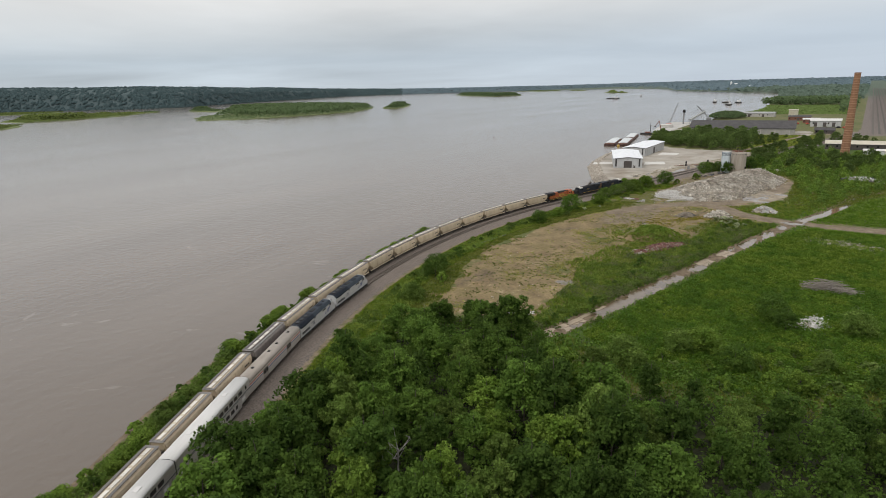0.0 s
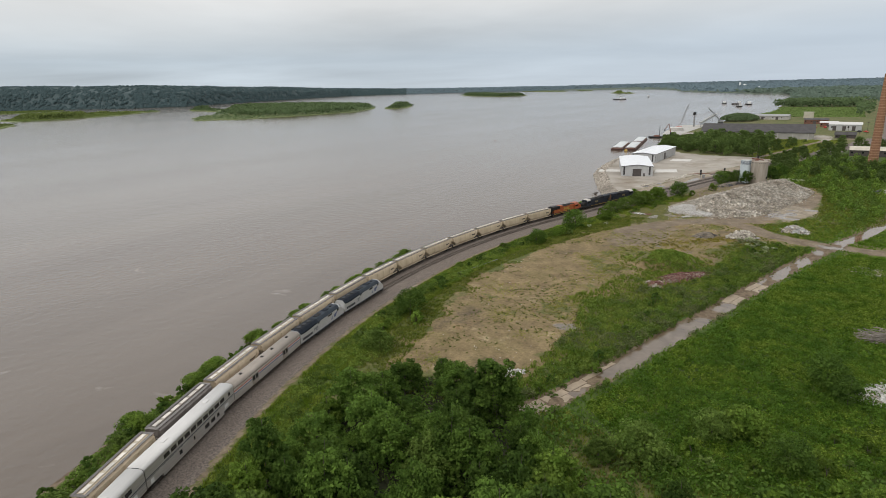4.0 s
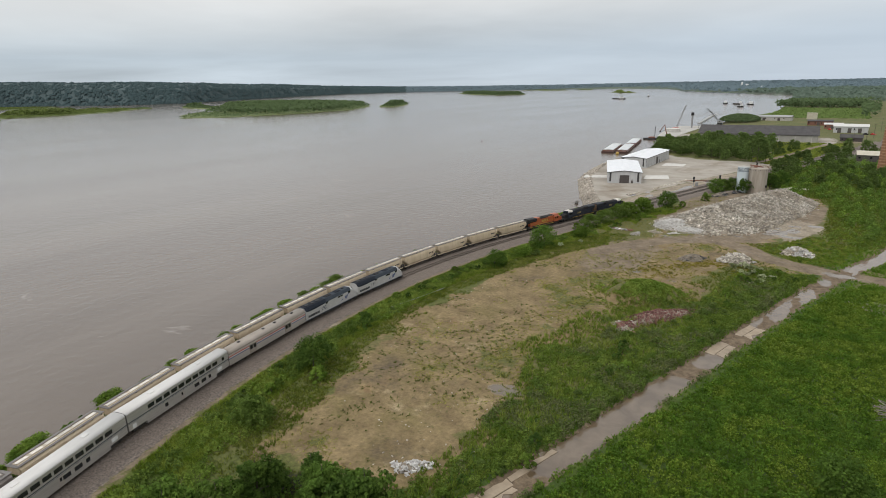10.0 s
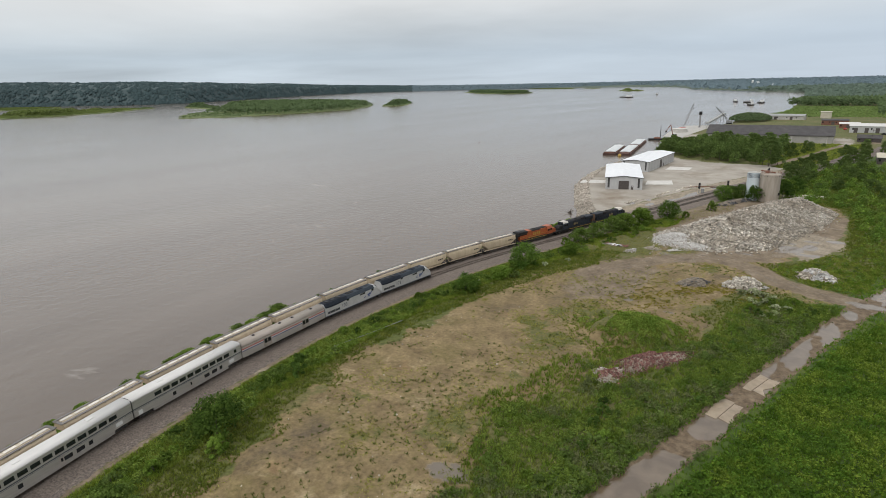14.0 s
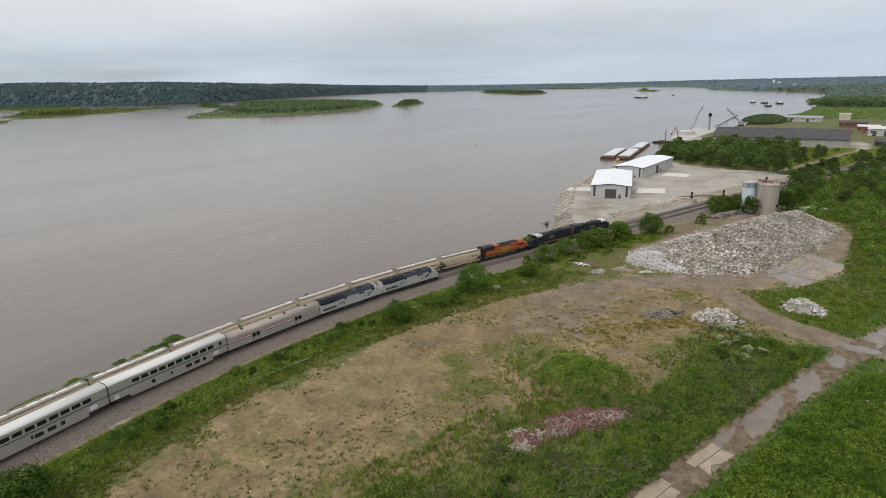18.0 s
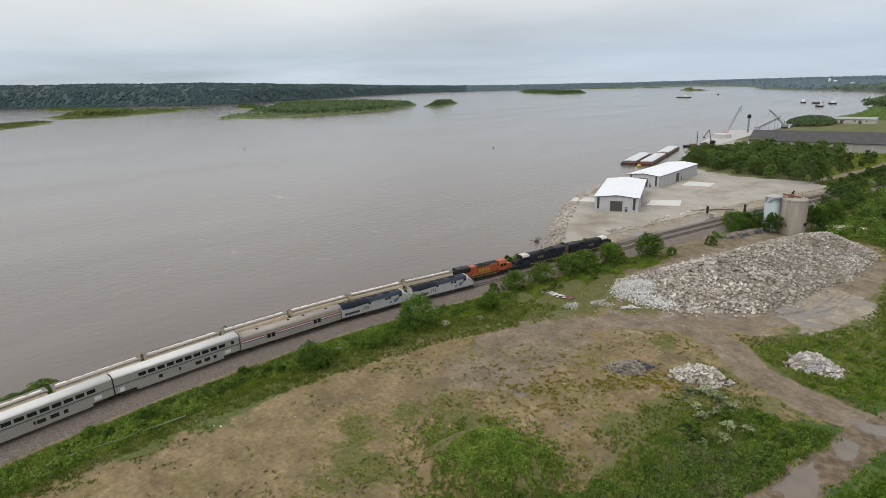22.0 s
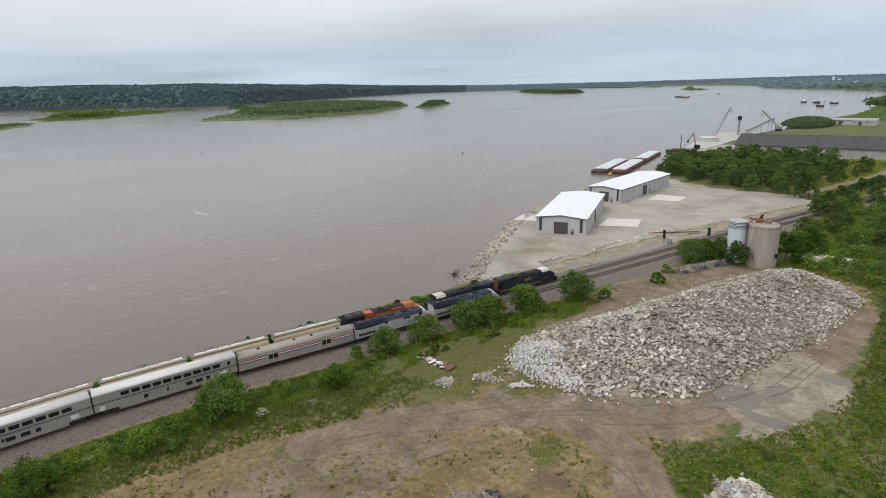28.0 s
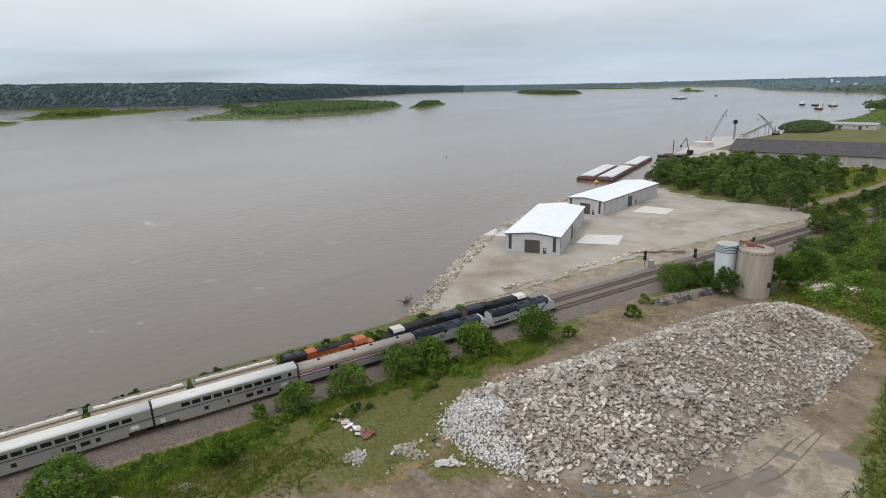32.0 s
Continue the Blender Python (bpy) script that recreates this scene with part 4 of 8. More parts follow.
        tx = bpy.data.curves.new("road_number", "FONT")
        tx.body, tx.size, tx.align_x, tx.extrude, tx.offset = number, 1.35, "CENTER", 0.005, 0.02
        tx.materials.append(SLATE)
        o = new("road_number", tx)
        o.parent = c
        o.matrix_local = pose(-3.6, s * (w + 0.012), 1.75, 90, 0, 0 if s < 0 else 180)
        part("sill", Geo().box(-L, L - 0.6, s * w - 0.03, s * w + 0.03, 0.95, 1.12), SLATE, c)
        coupler(c, s * (L - 0.1), s)
        bogie(c, s * 6.4, (-1.37, 1.37), 0.5)
    part("pilot", Geo().box(9.2, 10.3, -1.3, 1.3, 0.25, 0.95, 0.08), UNDER, c)
    part("fuel_tank", Geo().box(-3.4, 3.4, -1.35, 1.35, 0.3, 0.95, 0.1), UNDER, c)
    return c


def freight_loco(main, trim, name, label, logo):
    c = thing("freight_locomotive", label, "locomotive", "freight locomotives")
    L, w = 11.0, 1.55
    part("frame", Geo().box(-L, L, -w, w, 1.15, 1.55, 0.06), OBLACK, c)
    hood = part("hood", Geo().extrude([(-1.12, 1.55), (1.12, 1.55), (1.12, 3.95), (0.78, 4.35), (-0.78, 4.35), (-1.12, 3.95)], -9.2, 5.0), main, c)
    part("hood_top", Geo().extrude([(-1.14, 3.93), (1.14, 3.93), (1.14, 3.99), (0.80, 4.38), (-0.80, 4.38), (-1.14, 3.99)], -9.2, 5.0), OBLACK, c, "sooty black hood top")
    rad = part("radiator", Geo().extrude([(-1.0, 2.9), (1.0, 2.9), (1.5, 3.9), (1.5, 4.45), (1.2, 4.62), (-1.2, 4.62), (-1.5, 4.45), (-1.5, 3.9)], -10.3, -5.6), OBLACK if trim is not BROWN else DBLUE, c)
    part("radiator_end", Geo().box(-10.42, -10.3, -1.1, 1.1, 1.6, 4.3, 0.03), trim if trim is BROWN else OBLACK, c)
    for x in (-9.2, -7.0):
        part("radiator_fan", Geo().tube((x, 0, 4.6), (x, 0, 4.72), 0.85, 0.82, 18), GRILLE, rad)
    for s in (-1, 1):
        part("radiator_screen", Geo().add([(-10.1, s * 1.31, 3.5), (-5.8, s * 1.31, 3.5), (-5.8, s * 1.52, 3.92), (-10.1, s * 1.52, 3.92), (-10.1, s * 1.25, 3.5), (-5.8, s * 1.25, 3.5), (-5.8, s * 1.46, 3.92), (-10.1, s * 1.46, 3.92)],
                                           [(0, 1, 2, 3), (7, 6, 5, 4), (0, 4, 5, 1), (2, 6, 7, 3)]), GRILLE, rad)
    part("brake_housing", Geo().box(-5.4, -3.2, -1.15, 1.15, 3.6, 4.5, 0.12), main if main is ORANGE else OBLACK, c)
    part("exhaust_stack", Geo().box(-1.6, -0.4, -0.45, 0.45, 4.3, 4.62, 0.05), OBLACK, c)
    part("inverter_cabinet", Geo().box(1.6, 4.6, -1.2, 1.2, 1.6, 4.15, 0.1), main, c)
    cab = part("cab", Geo().extrude([(-w, 1.5), (w, 1.5), (w, 3.55), (1.1, 4.4), (-1.1, 4.4), (-w, 3.55)], 5.0, 8.0), main, c)
    part("cab_roof", Geo().extrude([(-1.45, 3.85), (1.45, 3.85), (1.1, 4.46), (-1.1, 4.46)], 5.05, 7.95), ORANGE if main is ORANGE else HATCH, cab, "pale cab roof" if main is not ORANGE else "orange cab roof")
    part("nose", Geo().extrude([(8.0, 1.5), (10.2, 1.5), (10.2, 2.6), (9.7, 3.1), (8.0, 3.2)], -1.15, 1.15, "y"), main if main is ORANGE else OBLACK, c)
    g = Geo()
    for a, b in ((-1.2, -0.1), (0.1, 1.2)):
        g.box(7.98, 8.03, a, b, 3.3, 3.95)
    part("windscreen", g, GLASS, cab)
    for s in (-1, 1):
        for x in (5.9, 7.1):
            part("cab_window", Geo().box(x - 0.45, x + 0.45, s * w - 0.03, s * w + 0.03, 2.75, 3.45), GLASS, cab)
        for k in range(7):
            x = -3.0 + k * 0.66
            part("hood_door", Geo().box(x, x + 0.58, s * 1.12 - 0.015, s * 1.12 + 0.03, 1.75, 3.75), main, hood)
        part("stripe", Geo().box(-9.9, 4.9, s * 1.56 - 0.02, s * 1.56 + 0.02, 1.2, 1.34), trim if trim is not BROWN else YELLOW, c, "yellow sill stripe")
        # mark on the hood: plain bars in its colour
        x0 = -2.6 if logo == "long" else -0.6
        if logo == "long":
            part("yellow_band", Geo().box(-5.0, 4.4, s * 1.16 - 0.012, s * 1.16 + 0.012, 1.72, 1.94), YELLOW, c)
            for k in range(4):
                part("mark_bar", Geo().box(-2.4 + k * 1.05, -1.65 + k * 1.05, s * 1.165 - 0.015, s * 1.165 + 0.015, 2.35, 3.35), YELLOW, c)
        else:
            for k in range(3):
                x = -0.9 + k * 0.85
                part("mark_bar", Geo().box(x, x + 0.62, s * 1.165 - 0.014, s * 1.165 + 0.014, 2.3, 3.1), mat("faded_mark", (0.20, 0.15, 0.06), (0.27, 0.21, 0.09), rough=0.6, scale=2), c)
        # handrail
        g = Geo()
        for x in np.arange(-9.5, 4.9, 1.6):
            g.tube((float(x), s * 1.48, 1.55), (float(x), s * 1.48, 2.55), 0.025, 0.025, 5)
        g.tube((-9.5, s * 1.48, 2.55), (4.9, s * 1.48, 2.55), 0.028, 0.028, 5)
        part("handrail", g, trim if trim is not BROWN else OBLACK, c)
        bogie(c, s * 6.6, (-1.85, 0, 1.85), 0.5)
        coupler(c, s * (L - 0.1), s)
    part("fuel_tank", Geo().box(-3.6, 3.4, -1.4, 1.4, 0.3, 1.15, 0.12), UNDER, c)
    part("step_well", Geo().box(-11.1, -10.5, -1.4, 1.4, 0.3, 1.5, 0.05), OBLACK, c)
    part("front_steps", Geo().box(10.3, 11.0, -1.4, 1.4, 0.3, 1.5, 0.05), OBLACK, c)
    return c


def hopper(kind):
    lab = {0: "tan covered hopper car with roof hatches and walkway", 1: "grey-brown ribbed hopper car with dusty roof"}[kind]
    c = thing("hopper_car", lab, "freight car", "hopper cars")
    L, w = 7.6, 1.52
    side, roof = (TAN, TANROOF) if kind == 0 else (GREYHOP, BROOF)
    if kind == 0:
        prof = [(-0.9, 1.0), (0.9, 1.0), (w - 0.06, 1.75), (w, 2.4), (w, 3.3), (w - 0.1, 3.9), (1.15, 4.22), (0.4, 4.36), (-0.4, 4.36), (-1.15, 4.22), (-w + 0.1, 3.9), (-w, 3.3), (-w, 2.4), (-w + 0.06, 1.75)]
    else:
        prof = [(-1.1, 1.0), (1.1, 1.0), (w, 1.6), (w, 3.95), (1.2, 4.2), (-1.2, 4.2), (-w, 3.95), (-w, 1.6)]

    def ring(x, lo):
        return [(x, y, max(z, lo)) for y, z in prof]

    part("tank", Geo().rings([ring(-L, 2.9), ring(-L + 1.6, 1.6), ring(-L + 2.0, 1.0), ring(L - 2.0, 1.0), ring(L - 1.6, 1.6), ring(L, 2.9)]), side, c, smooth=False)
    part("roof_trough", Geo().extrude([(-0.42, 4.34), (0.42, 4.34), (0.36, 4.5), (-0.36, 4.5)], -L + 0.4, L - 0.4), roof, c)
    for k in range(6):
        x = -L + 1.3 + k * 2.5
        part("hatch", Geo().box(x - 0.95, x + 0.95, -0.34, 0.34, 4.5, 4.58, 0.03), HATCH, c)
    for s in (-1, 1):
        g = Geo()
        g.box(-L - 0.1, L + 0.1, s * 1.02 - 0.28, s * 1.02 + 0.28, 4.42, 4.47)
        for k in range(9):
            x = -L + 0.3 + k * (2 * L - 0.6) / 8
            g.box(x - 0.03, x + 0.03, s * 1.02 - 0.26, s * 1.02 + 0.26, 4.2, 4.42)
        part("roof_walk", g, GRATE, c, "grated steel walkway")
        part("side_sill", Geo().box(-L - 0.2, L + 0.2, s * 1.40 - 0.07, s * 1.40 + 0.07, 1.02, 1.3, 0.02), side, c)
        nrib = 5 if kind == 0 else 17
        for k in range(nrib):
            x = -L + 1.0 + k * (2 * L - 2.0) / (nrib - 1)
            part("side_post", Geo().box(x - 0.05, x + 0.05, s * w - 0.05, s * w + (0.015 if kind == 0 else 0.07), 1.7, 3.85), side, c)
        if kind == 0:
            for k in range(3):
                part("lettering_bar", Geo().box(L - 3.6 + k * 0.75, L - 3.05 + k * 0.75, s * w - 0.01, s * w + 0.012, 2.75, 3.15), OBLACK, c)
        # ends
        part("end_sheet", Geo().box(s * L - 0.04, s * L + 0.04, -1.1, 1.1, 2.9, 4.2), side, c)
        part("end_platform", Geo().box(min(s * (L - 1.6), s * (L + 0.4)), max(s * (L - 1.6), s * (L + 0.4)), -1.42, 1.42, 0.98, 1.14), UNDER, c)
        for y in (-1.25, 1.25):
            part("end_ladder", Geo().tube((s * (L + 0.1), y, 1.1), (s * (L + 0.05), y, 4.3), 0.05, 0.05, 5), side, c)
        part("end_walk", Geo().box(s * (L + 0.05) - 0.3, s * (L + 0.05) + 0.3, -1.25, 1.25, 4.40, 4.45), GRATE, c)
        coupler(c, s * (L + 0.1), s)
        bogie(c, s * 5.9, (-0.89, 0.89), 0.42)
    for k in (-3.4, 0.0, 3.4):
        part("discharge_gate", Geo().rings([[(k - 1.3, -0.9, 1.0), (k + 1.3, -0.9, 1.0), (k + 1.3, 0.9, 1.0), (k - 1.3, 0.9, 1.0)], [(k - 0.4, -0.4, 0.42), (k + 0.4, -0.4, 0.42), (k + 0.4, 0.4, 0.42), (k - 0.4, 0.4, 0.42)]]), UNDER, c)
    return c


def car_pose(s_mid, half, off):
    """Pose of a car whose middle stands at s_mid, its trucks half metres fore and aft."""
    ax, ay, _ = track(s_mid - half, off)
    bx, by, _ = track(s_mid + half, off)
    m = Vector(((ax + bx) / 2, (ay + by) / 2, 0.70))
    return pose(m.x, m.y, m.z, 0, 0, math.degrees(math.atan2(by - ay, bx - ax)))


CONSIST = []  # thing, distance of its middle behind the nose, truck half-base, track offset, train


def build_trains():
    lead = 0.0
    for mk, ln, half in ((lambda: passenger_loco("171"), 20.9, 6.4), (lambda: passenger_loco("193"), 20.9, 6.4), (baggage, 25.9, 9.0),
                         (lambda: superliner(0), 25.9, 9.9), (lambda: superliner(1), 25.9, 9.9), (lambda: superliner(1), 25.9, 9.9)):
        CONSIST.append((mk(), lead + ln / 2, half, 0.0, "passenger", 1))
        lead += ln
    lead = 0.0
    dark = "dark blue freight locomotive with yellow mark and pale cab roof"
    CONSIST.append((freight_loco(DBLUE, BROWN, "a", dark, "short"), 11.15, 6.6, GAP, "freight", 1))
    CONSIST.append((freight_loco(DBLUE, BROWN, "b", dark, "short"), 33.45, 6.6, GAP, "freight", -1))
    CONSIST.append((freight_loco(ORANGE, YELLOW, "c", "orange and black freight locomotive with yellow marks", "long"), 55.75, 6.6, GAP, "freight", 1))
    lead = 66.9
    proto = hopper(0)
    ribbed = hopper(1)
    for k in range(18):
        ob = (proto if k == 0 else copy_thing(proto, pose(0, 0, 0))) if k != 11 else ribbed
        CONSIST.append((ob, lead + 16.7 / 2, 5.9, GAP, "freight", 1))
        lead += 16.7


build_trains()


def nose(train, t):
    """How far along its track the train's nose stands."""
    if train == "passenger":
        ease = np.interp(t, [0, 3, 6, 9, 12, 14, 16, 18, 21, 24, 28, 32], [-1.4, -0.3, 1.3, 2.9, 4.2, 3.8, 2.2, 0.9, -0.3, -1.7, -1.9, -1.4])
        return 66.3 + 6.93 * t + 0.0210 * t * t + float(ease)
    return 276.1 + 0.49 * t + 0.0165 * t * t


def motions():
    for ob, back, half, off, train, way in CONSIST:
        rows = []
        for k in range(33):
            m = car_pose(nose(train, k) - back, half, off)
            if way < 0:
                m = m @ pose(0, 0, 0, 0, 0, 180)
            rows.append((float(k), m))
        walk(ob, rows)

# ---------------------------------------------------------------- plants
LEAF = {"deep": foliage("leaves_deep", (0.050, 0.094, 0.017), (0.090, 0.152, 0.027), trans=0.4),
        "fresh": foliage("leaves_fresh", (0.096, 0.164, 0.022), (0.162, 0.240, 0.038), trans=0.4),
        "olive": foliage("leaves_olive", (0.090, 0.138, 0.030), (0.145, 0.200, 0.050)),
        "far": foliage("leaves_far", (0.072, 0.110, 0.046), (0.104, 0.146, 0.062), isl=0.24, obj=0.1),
        # bluff, shore and plain: bluer and paler with distance, haze put into the colour
        "bluff": foliage("leaves_bluff_haze", (0.052, 0.082, 0.086), (0.066, 0.098, 0.100), isl=0.10, obj=0.0, trans=0.15),
        "shore": foliage("leaves_shore_haze", (0.150, 0.205, 0.230), (0.175, 0.232, 0.258), isl=0.08, obj=0.0),
        "plain": foliage("leaves_plain_haze", (0.115, 0.160, 0.125), (0.145, 0.190, 0.145), isl=0.2, obj=0.05),
        "leafy": foliage("leaves_mid", (0.066, 0.122, 0.020), (0.116, 0.190, 0.032), trans=0.4),
        "blossom": foliage("leaves_blossom", (0.22, 0.27, 0.11), (0.42, 0.45, 0.28), isl=0.5),
        "wood": foliage("leaves_wood", (0.096, 0.150, 0.040), (0.150, 0.212, 0.058), trans=0.45),
        "willow": foliage("leaves_willow", (0.082, 0.134, 0.024), (0.138, 0.200, 0.042), trans=0.4)}
BARK = mat("bark", (0.065, 0.052, 0.040), (0.120, 0.100, 0.080), rough=0.9, scale=3, bump=0.02)


def leaf_quads(cent, norm, size, r):
    """One bent leaf spray at each place, turned about its normal at random."""
    n = len(cent)
    norm = norm / np.maximum(np.linalg.norm(norm, axis=1, keepdims=True), 1e-6)
    t = np.cross(norm, r.normal(size=(n, 3)))
    t /= np.maximum(np.linalg.norm(t, axis=1, keepdims=True), 1e-6)
    b = np.cross(norm, t)
    s = (size * (0.6 + 0.8 * r.random(n)))[:, None]
    w = s * (0.55 + 0.25 * r.random(n))[:, None]
    v = np.stack([cent - t * s, cent + b * w + norm * s * 0.12, cent + t * s, cent - b * w - norm * s * 0.28], 1)
    return v.reshape(-1, 3), np.arange(4 * n).reshape(n, 4)


def clump_leaves(clumps, per, size, r, up=0.35):
    """Leaf sprays over the shells of many small clumps. clumps: rows of x, y, z, radius."""
    clumps = np.asarray(clumps)
    k = np.repeat(np.arange(len(clumps)), per)
    d = r.normal(size=(len(k), 3))
    d /= np.linalg.norm(d, axis=1, keepdims=True)
    d[:, 2] = np.where(d[:, 2] < -0.55, -d[:, 2], d[:, 2])
    rad = clumps[k, 3] * (0.55 + 0.55 * r.random(len(k)))
    cent = clumps[k, :3] + d * rad[:, None] * np.array([1, 1, 0.85])
    norm = d + r.normal(size=d.shape) * 0.45 + np.array([0, 0, up])
    return leaf_quads(cent, norm, size, r)


def crown_clumps(h0, h1, rad, n, r, taper=0.6, fat=1.0):
    """Clump centres filling an uneven crown between two heights."""
    out = []
    lop = r.uniform(-0.2, 0.2, 2)
    if n > 100:
        # a big crown is made of boughs, each with its own dome of clumps
        boughs = []
        for k in range(11):
            u = 0.12 + 0.78 * (k + r.random()) / 11
            prof = math.sin(math.pi * min(0.97, 0.26 + 0.68 * u)) ** taper
            a = k * 2.4 + r.uniform(-0.5, 0.5)
            q = rad * prof * r.uniform(0.42, 0.78) * (1 - 0.35 * u)
            boughs.append((math.cos(a) * q, math.sin(a) * q, h0 + (h1 - h0) * u * 0.86, rad * r.uniform(0.30, 0.46)))
        for i in range(n):
            bx, by, bz, br = boughs[int(r.integers(11))]
            d = r.normal(size=3)
            d *= (0.45 + 0.6 * r.random()) / np.linalg.norm(d)
            out.append((bx + d[0] * br, by + d[1] * br, max(h0 * 0.6, bz + abs(d[2]) * br * 1.25 - 0.25 * br), rad * r.uniform(0.09, 0.19)))
        return out
    for i in range(n):
        u = r.random() ** 0.8
        z = h0 + (h1 - h0) * u
        prof = math.sin(math.pi * min(0.97, 0.22 + 0.74 * u)) ** taper
        a = r.random() * 6.283
        q = rad * prof * (0.2 + 0.85 * math.sqrt(r.random()))
        out.append((math.cos(a) * q + lop[0] * rad * u, math.sin(a) * q + lop[1] * rad * u, z, rad * (r.uniform(0.11, 0.25) if n > 100 else r.uniform(0.15, 0.32)) * fat))
    return out


def make_tree(name, label, h, rad, clumps, per, leaf, leafmat, seed, low=0.18, group="", forks=5, category="tree"):
    r = np.random.default_rng(seed)
    t = thing(name, label, category, group)
    g = Geo()
    tr = max(0.07, h * 0.014)
    knee = Vector((r.uniform(-0.3, 0.3), r.uniform(-0.3, 0.3), h * 0.45))
    g.tube((0, 0, -0.4), knee, tr, tr * 0.65, 8)
    g.tube(knee, knee + Vector((r.uniform(-0.4, 0.4), r.uniform(-0.4, 0.4), h * 0.42)), tr * 0.65, tr * 0.15, 6)
    cl = crown_clumps(h * low, h * 0.93, rad, clumps, r, 0.6, 1.3 if category == "bush" else 1.0)
    limbs = []
    for i in range(forks):
        c = cl[int(r.integers(len(cl)))]
        z0 = h * r.uniform(0.2, 0.5)
        k = min(1.0, z0 / knee.z)
        limbs.append(((knee.x * k, knee.y * k, z0), (c[0], c[1], max(c[2], z0 + 0.4))))
    for p, q in limbs:
        g.tube(p, q, tr * 0.4, tr * 0.1, 5)
    part("trunk", g, BARK, t)
    v, q = clump_leaves(cl, per, leaf, r)
    v[:, 2] = np.maximum(v[:, 2], -0.05)
    me = np_mesh("crown", v, q)
    me.materials.append(LEAF[leafmat])
    part("crown", me, LEAF[leafmat], t)
    return t


FARAWAY = (0, -600, 0)
GROVE = {}


def plant(key, x, y, size=1.0, tall=1.0, turn=None, z=None, r=random):
    """Sets out one plant of a kind; the first call moves the built one."""
    proto, used = GROVE[key]
    if z is None:
        z = float(height(np.array([x]), np.array([y]))[0]) - 0.05
    m = pose(x, y, z, 0, 0, r.uniform(0, 360) if turn is None else turn)
    if not used:
        GROVE[key][1] = True
        ob = proto
        ob.matrix_world = m
    else:
        ob = copy_thing(proto, m)
    ob.scale = (size, size, size * tall)
    return ob


def plant_many(name, label, category, rows):
    """Plants too far off or too many to tell apart: their crowns joined into one mesh. rows: kind, x, y, size, tall."""
    r = np.random.default_rng(len(rows))
    vs, n = [], 0
    by = {}
    for k, x, y, s, tl in rows:
        by.setdefault(k, []).append((x, y, s, tl))
    for k, pl in by.items():
        crown = [o for o in GROVE[k][0].children if o.name.startswith("crown")][0].data
        co = np.empty(len(crown.vertices) * 3, np.float32)
        crown.vertices.foreach_get("co", co)
        co = co.reshape(-1, 3)
        arr = np.array(pl)
        zz = height(arr[:, 0], arr[:, 1])
        for (x, y, s, tl), z in zip(pl, zz):
            a = r.random() * 6.283
            c, q = math.cos(a) * s, math.sin(a) * s
            vs.append(np.stack([co[:, 0] * c - co[:, 1] * q + x, co[:, 0] * q + co[:, 1] * c + y, co[:, 2] * s * tl + z], 1))
    v = np.concatenate(vs)
    me = np_mesh(name, v, np.arange(len(v)).reshape(-1, 4))
    me.materials.append([o for o in GROVE[rows[0][0]][0].children if o.name.startswith("crown")][0].data.materials[0])
    return tagged(new(name, me), label, category, kind="stuff")


def forbs(name, label, xs, ys, rad, hgt, per, leaf, material, seed, category="brush"):
    """Leafy mounds of weeds and low brush, all one mesh; rad and hgt are arrays, one for each mound."""
    r = np.random.default_rng(seed)
    k = np.repeat(np.arange(len(xs)), per)
    d = r.normal(size=(len(k), 3))
    d /= np.linalg.norm(d, axis=1, keepdims=True)
    d[:, 2] = np.abs(d[:, 2])
    q = 0.55 + 0.5 * r.random(len(k))
    px, py = xs[k] + d[:, 0] * rad[k] * q, ys[k] + d[:, 1] * rad[k] * q
    z = height(px, py) + 0.04 + d[:, 2] * hgt[k] * q
    norm = d + r.normal(size=d.shape) * 0.5 + np.array([0, 0, 0.35])
    v, f = leaf_quads(np.stack([px, py, z], 1), norm, leaf * (0.75 + 0.5 * r.random(len(k))), r)
    me = np_mesh(name, v, f)
    me.materials.append(material)
    return tagged(new(name, me), label, category, kind="stuff")


def scatter(poly, gapm, seed, keep=lambda x, y: True):
    """Uneven planting inside an outline, about gapm metres apart."""
    r = random.Random(seed)
    xs, ys = [p[0] for p in poly], [p[1] for p in poly]
    out = []
    y = min(ys)
    while y < max(ys):
        x = min(xs)
        while x < max(xs):
            a, b = x + r.uniform(-0.42, 0.42) * gapm, y + r.uniform(-0.42, 0.42) * gapm
            if dist_poly(np.array([a]), np.array([b]), poly)[0] > 0 and keep(a, b):
                out.append((a, b))
            x += gapm
        y += gapm
    return out


EDGE_TREES = [(-58.5, 45, "near_a", 1.14), (-60.5, 54, "near_e", 0.95), (-53, 37, "near_e", 1.2), (-56, 53, "near_a", 1.05), (-62.5, 67, "near_b", 0.72), (-58, 62, "near_d", 0.85), (-46, 33, "near_a", 1.1), (-50, 44, "near_d", 1.05)]


